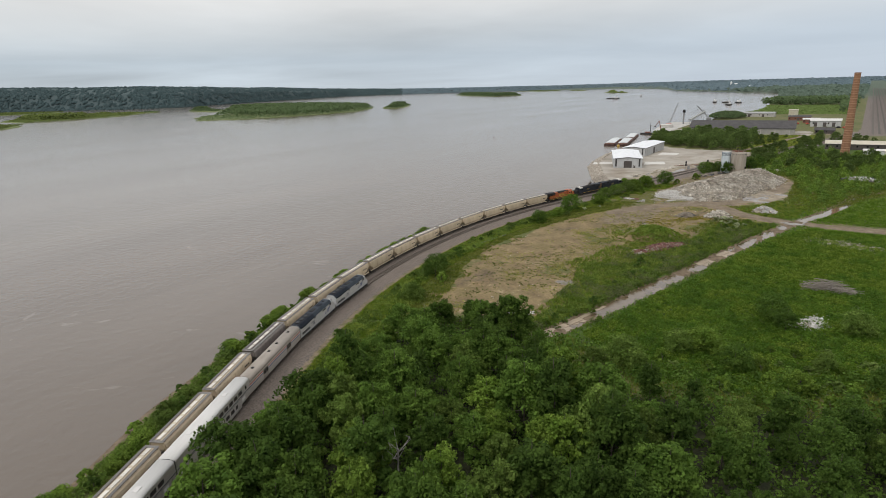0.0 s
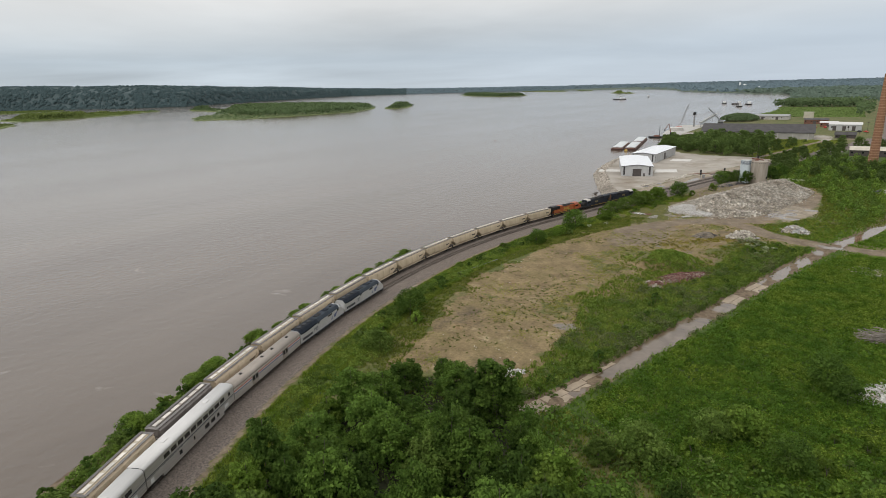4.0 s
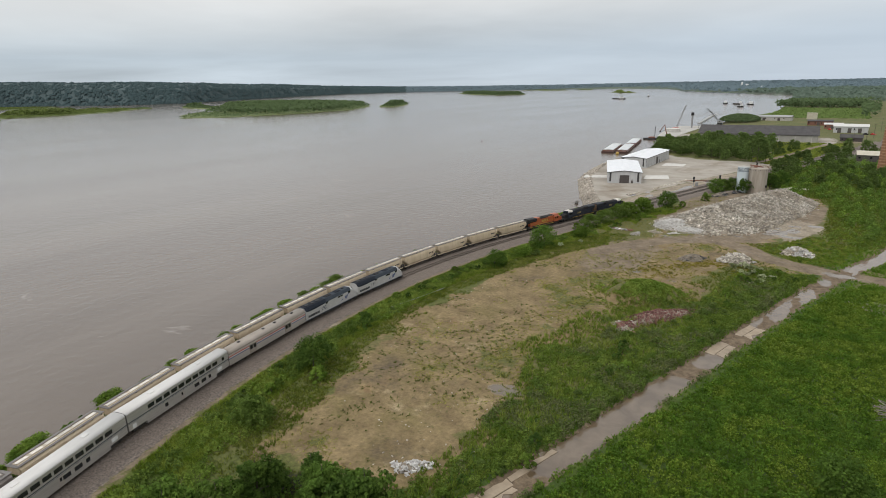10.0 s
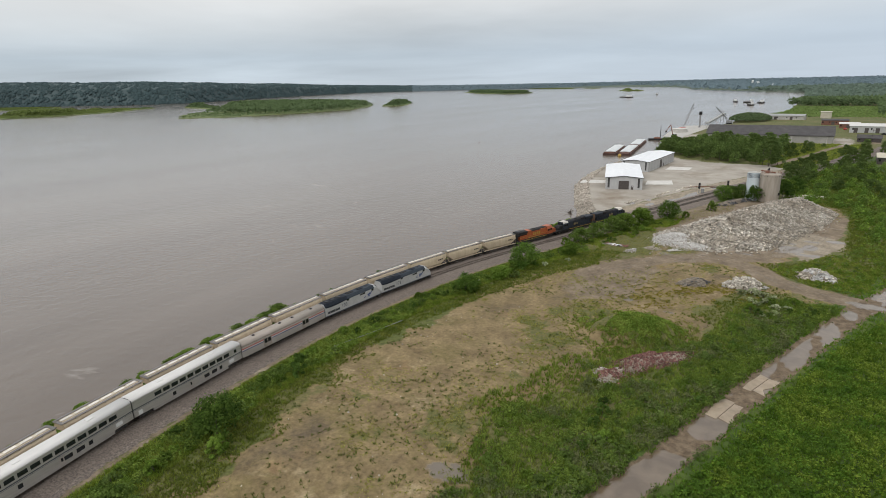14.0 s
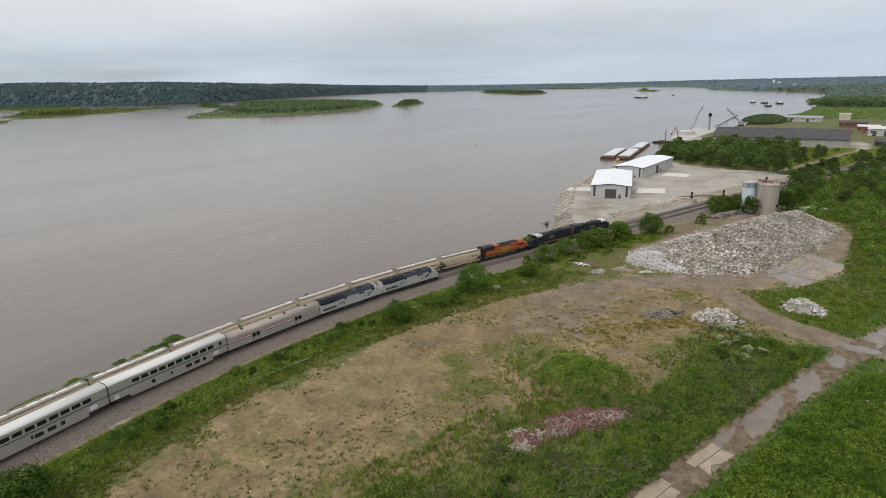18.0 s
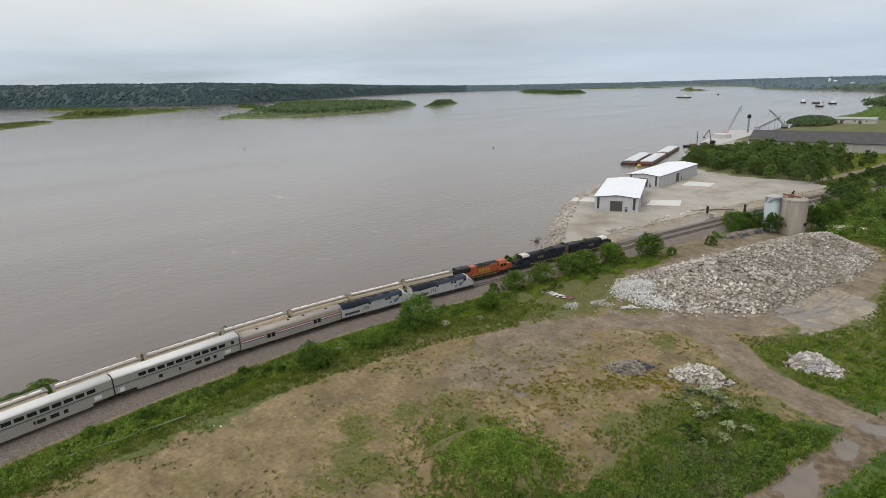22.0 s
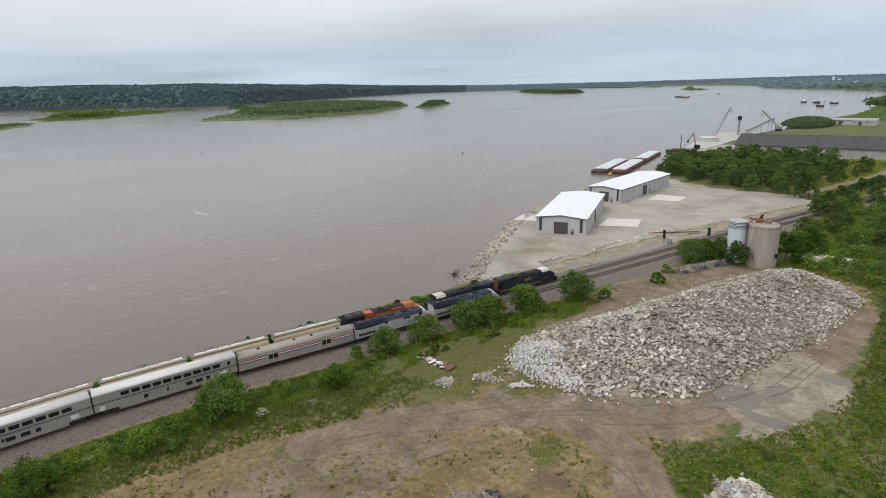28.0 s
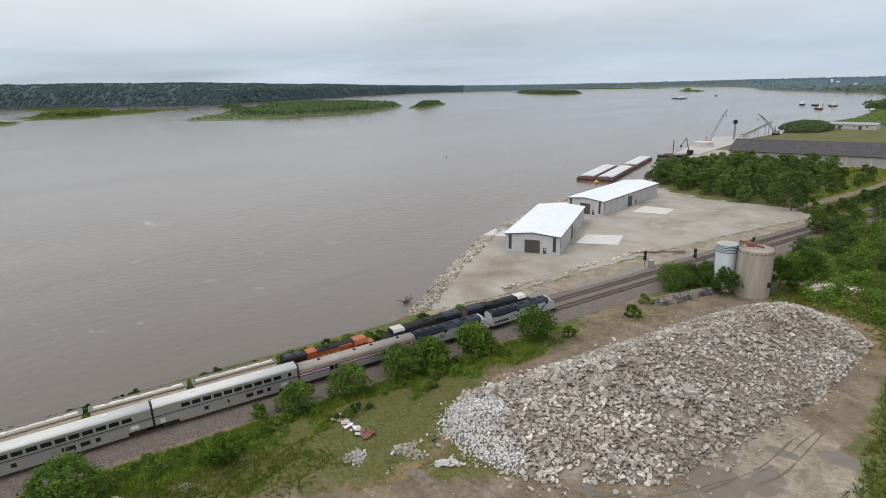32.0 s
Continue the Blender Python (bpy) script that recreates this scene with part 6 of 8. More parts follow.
    for lo, hi, lm, lab in ((0, 0.44, "weed_olive", "tall olive green weeds beside the flooded road"), (0.38, 0.56, "weed_mid", "dense leafy weeds beside the flooded road"), (0.52, 1, "weed_bright", "bright green leafy weeds beside the flooded road")):
        g = ok & (f >= lo) & (f < hi)
        near = 1 - step(dist_line(x[g], y[g], STREAM), 4, 8)
        forbs("bank_weeds", lab, x[g], y[g], 0.45 + 0.6 * r.random(g.sum()), 0.45 + 0.8 * r.random(g.sum()) ** 1.5 + 1.1 * near * r.random(g.sum()), 40, 0.16, WEED[lm], 90 + int(lo * 100), "weeds")
    x, y = inside(bank, 16000)
    k = dist_line(x, y, STREAM) > 3.4 + 0.8 * fbm(x + 17, y, 6)
    blades("bank_grass", "tall rank grass beside the flooded road", x[k], y[k], 0.5 + 0.8 * fbm(x[k], y[k], 7), 0.17, 6, foliage("rank_blades", (0.115, 0.175, 0.022), (0.210, 0.260, 0.050), isl=0.35), 3)
    # weeds on the bare field
    x, y = inside(FIELD, 24000, 1.0)
    f = fbm(x + 40, y, 22) + 0.35 * fbm(x, y, 5)
    k = (f > 0.62) & (dist_line(x, y, ROADS[0][0]) > 4) & (np.hypot((x + 36) / 30, (y - 350) / 52) > 1.0)
    blades("field_weeds", "scattered low weeds on bare soil", x[k], y[k], np.full(k.sum(), 0.2), 0.2, 6, dry, 4, 0.9)
    # ragged grass along the border of the field, thinned by patches
    px, py = r.uniform(-104, 0, 90000), r.uniform(112, 415, 90000)
    f = dist_poly(px, py, FIELD)
    rd = np.minimum(dist_line(px, py, ROADS[0][0]), dist_line(px, py, ROADS[1][0]) - 1)
    k = (np.abs(f) < 9) & ((py < 290) | (px > -45)) & (fbm(px, py, 9) + 0.04 * f < 0.52) & (rd > 4.5) & (gap_of_track(px, py) < -8.4) & (np.hypot((px + 37) / 34, (py - 352) / 56) > 0.98) & (dist_line(px, py, STREAM) > 3.5)
    px, py = px[k], py[k]
    blades("ragged_grass", "ragged yellow-green grass at the edge of bare soil", px, py, 0.2 + 0.4 * fbm(px, py, 6), 0.17, 5, rough, 12, 0.5)
    px, py = r.uniform(-92, -26, 40000), r.uniform(122, 292, 40000)
    f = dist_poly(px, py, FIELD)
    k = (f > 3) & (fbm(px + 40, py, 22) + 0.6 * (fbm(px, py, 5) - 0.5) + 0.5 * (fbm(px + 8, py, 1.6) - 0.5) > 0.66) & (dist_line(px, py, ROADS[0][0]) > 4)
    px, py = px[k], py[k]
    blades("weed_patches", "patches of yellow-green weeds on bare soil", px, py, 0.12 + 0.25 * fbm(px, py, 6), 0.14, 5, dry, 13, 0.6)
    px, py = inside(FIELD, 13000, 1.0)
    k = (fbm(px + 3, py, 16) + 0.5 * (fbm(px, py + 50, 4) - 0.5) > 0.46 + 0.12 * (py > 200)) & (dist_line(px, py, ROADS[0][0]) > 4.5) & (py < 290)
    px, py = px[k], py[k]
    blades("weed_tufts", "single green weed tufts dotted over bare soil", px, py, 0.18 + 0.26 * r.random(len(px)), 0.17, 8, foliage("tuft_blades", (0.085, 0.120, 0.028), (0.155, 0.170, 0.046), isl=0.35), 14, 0.7)
    # grassy mound and the ground round the rubble
    x, y = -43 + 5.4 * r.normal(size=1100), 226 + 4.4 * r.normal(size=1100)
    k = fbm(x, y, 5) > 0.38
    forbs("mound_weeds", "bright green weeds over an old spoil heap", x[k], y[k], 0.35 + 0.4 * r.random(k.sum()), 0.2 + 0.4 * r.random(k.sum()), 34, 0.15, WEED["weed_bright"], 51, "weeds")
    # yellow-flowered weeds beside the dirt road
    x = np.concatenate([c + a * r.normal(size=260) for c, a in ((-40, 7), (-33, 4), (-48, 5), (-28, 3))])
    y = np.concatenate([c + a * r.normal(size=260) for c, a in ((262, 3.5), (266, 3), (250, 5), (262, 4))])
    k = (fbm(x, y, 4) > 0.45) & (dist_line(x, y, ROADS[0][0]) > 4.5)
    forbs("yellow_weeds", "low yellow-flowered weeds on bare soil", x[k], y[k], 0.25 + 0.35 * r.random(k.sum()), 0.12 + 0.2 * r.random(k.sum()), 20, 0.11, WEED["weed_yellow"], 52, "weeds")
    x, y = -43 + 7.2 * r.normal(size=5000), 226 + 5.8 * r.normal(size=5000)
    k = fbm(x, y, 5) > 0.36
    x, y = x[k], y[k]
    blades("mound_grass", "green grass over an old spoil heap", x, y, 0.25 + 0.35 * fbm(x, y, 4), 0.16, 5, rough, 5)
    x, y = inside([(-88, 285), (-70, 280), (-62, 300), (-66, 325), (-58, 352), (-48, 380), (-50, 398), (-62, 370), (-74, 335), (-84, 312)], 15000)
    blades("pile_grass", "thin yellow-green grass between track and rubble", x, y, 0.10 + 0.16 * fbm(x, y, 5), 0.15, 4, dry, 6, 0.8)
    x, y = inside([(-30, 408), (-5, 400), (-5, 330), (2, 300), (24, 330), (46, 380), (46, 530), (-30, 530), (-36, 470)], 30000)
    blades("scrub_grass", "rank green grass between shrubs", x, y, 0.4 + 0.5 * fbm(x, y, 8), 0.24, 5, rough, 7)
    x, y = r.uniform(-52, 30, 30000), r.uniform(104, 345, 30000)
    d = dist_line(x, y, STREAM)
    k = (d > 2.4) & (d < 12) & (dist_poly(x, y, WETLAND) < 1) & (dist_line(x, y, ROADS[0][0]) > 4) & (dist_poly(x, y, FIELD) < -1)
    blades("ditch_grass", "rank green grass along a flooded road", x[k], y[k], 0.35 + 0.5 * fbm(x[k], y[k], 7), 0.19, 5, reed, 34)
    x, y = inside([(-98, 140), (-84, 120), (-74, 116), (-80, 138), (-88, 158), (-92, 180), (-91, 202), (-86, 230), (-78, 256), (-70, 272), (-76, 292), (-86, 262), (-95, 225), (-100, 195), (-101, 165)], 22000)
    blades("field_edge_grass", "rough yellow-green grass along the field edge", x, y, 0.3 + 0.4 * fbm(x, y, 6), 0.2, 5, rough, 10, 0.5)
    x, y = inside([(-24, 102), (10, 112), (36, 118), (38, 250), (30, 262), (26, 160), (0, 122), (-20, 118), (-36, 124), (-46, 118)], 26000)
    k = dist_poly(x, y, WETLAND) < 1
    blades("east_grass", "rough yellow-green grass", x[k], y[k], 0.4 + 0.5 * fbm(x[k], y[k], 8), 0.22, 5, rough, 8)
    x, y = inside([(-22, 292), (-17, 304), (-8, 322), (4, 308), (2, 286), (-10, 282)], 5000)
    blades("island_grass", "green grass round a rubble heap", x, y, 0.3 + 0.3 * fbm(x, y, 5), 0.18, 5, rough, 9)


def far_leaves(name, label, x, y, z, size, seed, material, kind="stuff", category="woods"):
    r = np.random.default_rng(seed)
    n = len(x)
    norm = r.normal(size=(n, 3)) * 0.35 + np.array([0.1, -0.45, 0.8])
    v, q = leaf_quads(np.stack([x, y, z], 1), norm, size, r)
    me = np_mesh(name, v, q)
    me.materials.append(material)
    return tagged(new(name, me), label, category, kind=kind)


ISLES = [([(-1215, 785), (-1130, 850), (-1080, 1005), (-1075, 1190), (-1240, 1450), (-1420, 1520), (-1680, 1600), (-1960, 1500), (-1900, 1350), (-1500, 1100), (-1380, 905)], 0.72),
         ([(-1077, 1355), (-1110, 1440), (-1200, 1590), (-1250, 1600), (-1200, 1450), (-1130, 1360)], 0.9),
         ([(-1744, 635), (-1750, 760), (-1823, 935), (-1990, 1105), (-2140, 1120), (-2150, 980), (-2050, 740), (-1900, 640)], 0.32),
         ([(-1326, 380), (-1460, 500), (-1585, 578), (-1690, 560), (-1600, 440), (-1500, 350)], 0.1),
         ([(-3250, 1000), (-2900, 1130), (-2704, 1140), (-2600, 952), (-2674, 880), (-3050, 900)], 0.15),
         ([(-1674, 1156), (-1800, 1180), (-1907, 1205), (-2090, 1350), (-1950, 1330), (-1760, 1250)], 0.5),
         ([(-1960, 1085), (-2005, 1155), (-2080, 1170), (-2040, 1090)], 0.5),
         ([(-1330, 2690), (-1440, 2560), (-1700, 2760), (-1960, 3030), (-1800, 3020), (-1500, 2850)], 0.6),
         ([(-1522, 3632), (-1700, 3700), (-1986, 3900), (-1900, 3960), (-1600, 3760)], 0.3),
         ([(-1380, 3660), (-1500, 3740), (-1480, 3790), (-1370, 3700)], 0.3),
         ([(-878, 2824), (-1000, 2960), (-980, 3010), (-860, 2880)], 0.4)]


def build_far():
    r = np.random.default_rng(31)
    marsh = mat("marsh_grass", (0.085, 0.120, 0.030), (0.135, 0.165, 0.048), rough=0.9, scale=0.02, stain=0.3, world=True)
    # bluff surface in the same blue-grey tint, air haze mixed into its colour
    canopy = mat("canopy_haze", (0.050, 0.076, 0.078), (0.062, 0.090, 0.092), rough=0.95, scale=0.03, world=True, bump=1.0, bscale=0.2)
    for outline, wooded in ISLES:
        g = Geo()
        cx, cy = np.mean(outline, 0)
        fine = []
        for (ax, ay), (bx, by) in zip(outline, outline[1:] + outline[:1]):
            for t in np.linspace(0, 1, 6)[:-1]:
                fine.append((ax + (bx - ax) * t + r.normal() * 6, ay + (by - ay) * t + r.normal() * 6))
        g.rings([[(x, y, WATER - 1) for x, y in fine], [(x, y, WATER + 0.6) for x, y in fine], [(cx + (x - cx) * 0.95, cy + (y - cy) * 0.95, WATER + 2.0) for x, y in fine]])
        isle = thing("island", "low wooded river island ringed by marsh grass" if wooded > 0.45 else "low marshy river island with green reeds", "island", "river islands")
        part("island_ground", g, marsh, isle)
        xs, ys = np.array([p[0] for p in outline]), np.array([p[1] for p in outline])
        area = (xs.max() - xs.min()) * (ys.max() - ys.min())
        n = int(min(26000, area / 9))
        x, y = r.uniform(xs.min(), xs.max(), n), r.uniform(ys.min(), ys.max(), n)
        k = dist_poly(x, y, outline) > 3
        x, y = x[k], y[k]
        w = step(fbm(x, y, 170) + 0.6 * np.exp(-((x + 1880) ** 2 + (y - 800) ** 2) / 110 ** 2) * (wooded == 0.32) + (wooded - 0.5) * 1.15 - 0.8 * (wooded == 0.72) * (1 - step(y, 880, 1000)), 0.42, 0.6) * step(dist_poly(x, y, outline), 4, 30)
        z = WATER + 2 + w * (9 + 5 * fbm(x, y, 30)) * r.random(len(x)) ** 0.4 + 1.5 * r.random(len(x))
        o = far_leaves("island_growth", "", x, y, z, 1.6 + 2.6 * w, int(1000 * wooded) + len(x), LEAF["far"] if wooded > 0.45 else foliage("marsh_leaves", (0.085, 0.120, 0.03), (0.135, 0.165, 0.045), isl=0.2))
        o.parent = isle
        del o["category"], o["kind"]
    # wooded bluff on the far bank
    line = [(-4600, 150), (-4200, 600), (-3800, 880), (-3400, 1090), (-3050, 1230), (-2560, 1365), (-2470, 1545), (-2740, 2090), (-2960, 2650), (-3170, 3350), (-3050, 3650), (-2700, 3850), (-2300, 4050), (-1800, 4200), (-1250, 4330), (-700, 4380), (-100, 4420), (600, 4420), (1400, 4300), (2300, 3900)]
    tops = [136, 132, 126, 120, 113, 103, 95, 86, 76, 58, 48, 40, 36, 33, 34, 36, 34, 34, 36, 36]
    dep = [260, 260, 260, 250, 250, 240, 230, 220, 200, 180, 160, 150, 150, 150, 150, 150, 150, 150, 150, 150]
    g = Geo()
    pts = []
    for i in range(len(line) - 1):
        for t in np.linspace(0, 1, 9)[:-1]:
            x, y = line[i][0] + (line[i + 1][0] - line[i][0]) * t, line[i][1] + (line[i + 1][1] - line[i][1]) * t
            pts.append((x, y, tops[i] + (tops[i + 1] - tops[i]) * t, dep[i] + (dep[i + 1] - dep[i]) * t))
    rows = []
    for x, y, h, d in pts:
        q = math.hypot(x, y - 120)
        ux, uy = x / q, (y - 120) / q
        h2 = h * (0.92 + 0.12 * float(fbm(np.array([x]), np.array([y]), 260)[0]))
        rows.append([(x, y, WATER - 1), (x + ux * 6, y + uy * 6, WATER + 8), (x + ux * d * 0.35, y + uy * d * 0.35, h2 * 0.62), (x + ux * d * 0.8, y + uy * d * 0.8, h2 - 9), (x + ux * (d + 120), y + uy * (d + 120), h2 - 8)])
    me = Geo()
    for a, b in zip(rows[:-1], rows[1:]):
        for k in range(4):
            me.add([a[k], b[k], b[k + 1], a[k + 1]], [(0, 1, 2, 3)])
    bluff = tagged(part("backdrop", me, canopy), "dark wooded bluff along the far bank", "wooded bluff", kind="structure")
    crowns = []
    for _ in range(13000):
        i = int(r.integers(len(rows) - 1))
        a, b = rows[i], rows[i + 1]
        k, t, u = int(r.integers(0, 4)), r.random(), r.random()
        p = [a[k][c] * (1 - t) * (1 - u) + b[k][c] * t * (1 - u) + a[k + 1][c] * (1 - t) * u + b[k + 1][c] * t * u for c in range(3)]
        crowns.append((p[0], p[1], p[2] - 3 + 3 * r.random(), r.uniform(6.0, 10.5)))
    crowns = np.array(crowns)
    # crowns past this bearing get the hazier shore colour
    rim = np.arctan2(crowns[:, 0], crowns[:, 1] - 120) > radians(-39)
    for name, label, sel, lm in (("bluff_trees", "dense dark green forest covering a bluff", ~rim, "bluff"), ("far_shore_trees", "thin line of trees on the far shore, blued by haze", rim, "shore")):
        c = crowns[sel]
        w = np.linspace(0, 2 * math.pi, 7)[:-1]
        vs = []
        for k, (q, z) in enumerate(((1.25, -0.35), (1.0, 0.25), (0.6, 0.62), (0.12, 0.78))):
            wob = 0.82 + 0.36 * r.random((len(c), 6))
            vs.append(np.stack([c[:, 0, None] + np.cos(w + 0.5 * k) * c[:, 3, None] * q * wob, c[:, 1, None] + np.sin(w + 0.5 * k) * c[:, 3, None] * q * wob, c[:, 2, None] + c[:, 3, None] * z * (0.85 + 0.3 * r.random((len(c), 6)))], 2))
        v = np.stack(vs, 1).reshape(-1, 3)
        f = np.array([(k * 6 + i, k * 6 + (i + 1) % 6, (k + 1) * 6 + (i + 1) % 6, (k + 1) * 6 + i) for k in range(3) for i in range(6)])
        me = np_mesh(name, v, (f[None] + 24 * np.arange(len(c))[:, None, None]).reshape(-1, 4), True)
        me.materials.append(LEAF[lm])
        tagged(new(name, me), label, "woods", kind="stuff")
    # woods and fields down the right bank
    x, y = r.uniform(-120, 900, 80000), 950 + 3400 * r.random(80000) ** 1.4
    x = x + (y - 950) * r.uniform(-0.35, 0.35, len(x))
    ds = (x - np.interp(y, SY, SX))
    dens = fbm(x, y, 260)
    k = (ds > 12 - 9 * step(y, 1400, 1700)) & (dens > 0.40 - 0.2 * step(y, 1500, 2200)) & ~((np.abs(x - 45 - (y - 860) * 0.037) < 24)) & ~((y < 1340) & (x < 10)) & (np.abs(x - 66 - (y - 860) * 0.03) > 36)
    x, y = x[k], y[k]
    dist = np.hypot(x, y - 100)
    # distance haze painted as leaf colour, in steps from green to pale blue
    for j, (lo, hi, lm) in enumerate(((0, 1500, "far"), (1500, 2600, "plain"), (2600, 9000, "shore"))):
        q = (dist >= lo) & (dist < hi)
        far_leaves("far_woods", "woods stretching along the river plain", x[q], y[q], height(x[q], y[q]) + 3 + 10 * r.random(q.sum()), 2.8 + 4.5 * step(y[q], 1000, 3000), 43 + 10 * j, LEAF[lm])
    # clump of trees on the point beyond the warehouse
    a, q = r.random(2600) * 6.283, np.sqrt(r.random(2600))
    x, y = -128 + 24 * q * np.cos(a), 965 + 50 * q * np.sin(a)
    far_leaves("point_thicket", "rounded green thicket on a river point", x, y, 1 + 8.5 * np.sqrt(1 - q * q * 0.95) * (0.6 + 0.4 * r.random(len(x))), 1.5, 44, LEAF["far"])
    x, y = r.uniform(-125, 20, 9000), r.uniform(1050, 1460, 9000)
    k = (x - np.interp(y, SY, SX)) > 8
    x, y = x[k], y[k]
    tall = y > 1330 + 30 * fbm(x, y, 60)
    far_leaves("bank_woods", "dark green riverside wood beyond a meadow", x[tall], y[tall], 2 + 13 * r.random(tall.sum()) ** 0.7, 2.4, 45, LEAF["far"])
    far_leaves("marsh_meadow", "light green marsh meadow by the river", x[~tall], y[~tall], 0.4 + 0.7 * r.random((~tall).sum()), 1.8, 46, foliage("meadow_leaves", (0.098, 0.148, 0.040), (0.132, 0.180, 0.055), isl=0.2), category="meadow")


build_plants()
build_grass()
build_far()

# ---------------------------------------------------------------- riverside yard and buildings
SHEET = mat("grey_sheet_wall", (0.40, 0.40, 0.395), (0.47, 0.47, 0.465), rough=0.55, scale=0.6, stain=0.10, stretch=(1, 1, 0.3))
SHEETD = mat("wall_seam", (0.30, 0.30, 0.30), (0.35, 0.35, 0.35), rough=0.6, scale=1)
DOORB = mat("brown_door", (0.060, 0.050, 0.046), (0.085, 0.072, 0.066), rough=0.6, scale=1)
TRIMD = mat("dark_trim", (0.035, 0.033, 0.034), (0.055, 0.052, 0.052), rough=0.6, scale=1)
ROOFW = mat("white_sheet_roof", (0.70, 0.715, 0.73), (0.78, 0.79, 0.80), rough=0.42, scale=0.4, stain=0.05)
CONC = mat("concrete", (0.36, 0.345, 0.315), (0.47, 0.45, 0.415), rough=0.85, scale=0.7, stain=0.22, bump=0.01, world=True)
PADC = mat("fresh_concrete", (0.50, 0.48, 0.44), (0.60, 0.58, 0.54), rough=0.8, scale=0.4, stain=0.12, world=True)
RUST = mat("rusty_steel", (0.14, 0.060, 0.040), (0.23, 0.11, 0.075), rough=0.8, scale=0.8, stain=0.25)
BRICK = mat("chimney_brick", (0.215, 0.105, 0.058), (0.32, 0.165, 0.090), rough=0.9, scale=0.9, stain=0.18, bump=0.02)
BRICKL = mat("chimney_band", (0.36, 0.215, 0.13), (0.43, 0.27, 0.17), rough=0.9, scale=1.2, stain=0.15)
SLATER = mat("dark_roof", (0.050, 0.046, 0.046), (0.080, 0.074, 0.073), rough=0.85, scale=0.25, stain=0.18, world=True)
CREAM = mat("cream_roof", (0.44, 0.40, 0.31), (0.54, 0.50, 0.40), rough=0.7, scale=0.4, stain=0.15)
SILOC = mat("silo_concrete", (0.265, 0.225, 0.180), (0.385, 0.340, 0.285), rough=0.9, scale=0.5, stain=0.30, stretch=(1, 1, 0.18))
SILOB = mat("silo_pale_blue", (0.47, 0.53, 0.555), (0.58, 0.63, 0.645), rough=0.6, scale=0.5, stain=0.18, stretch=(1, 1, 0.2))
GALV = mat("galvanised", (0.30, 0.30, 0.29), (0.40, 0.40, 0.39), rough=0.5, metal=0.5, scale=2)
CRANER = mat("crane_red", (0.36, 0.05, 0.035), (0.42, 0.07, 0.05), rough=0.5, scale=2)
CRANEG = mat("crane_grey", (0.22, 0.22, 0.22), (0.30, 0.30, 0.30), rough=0.6, scale=2)


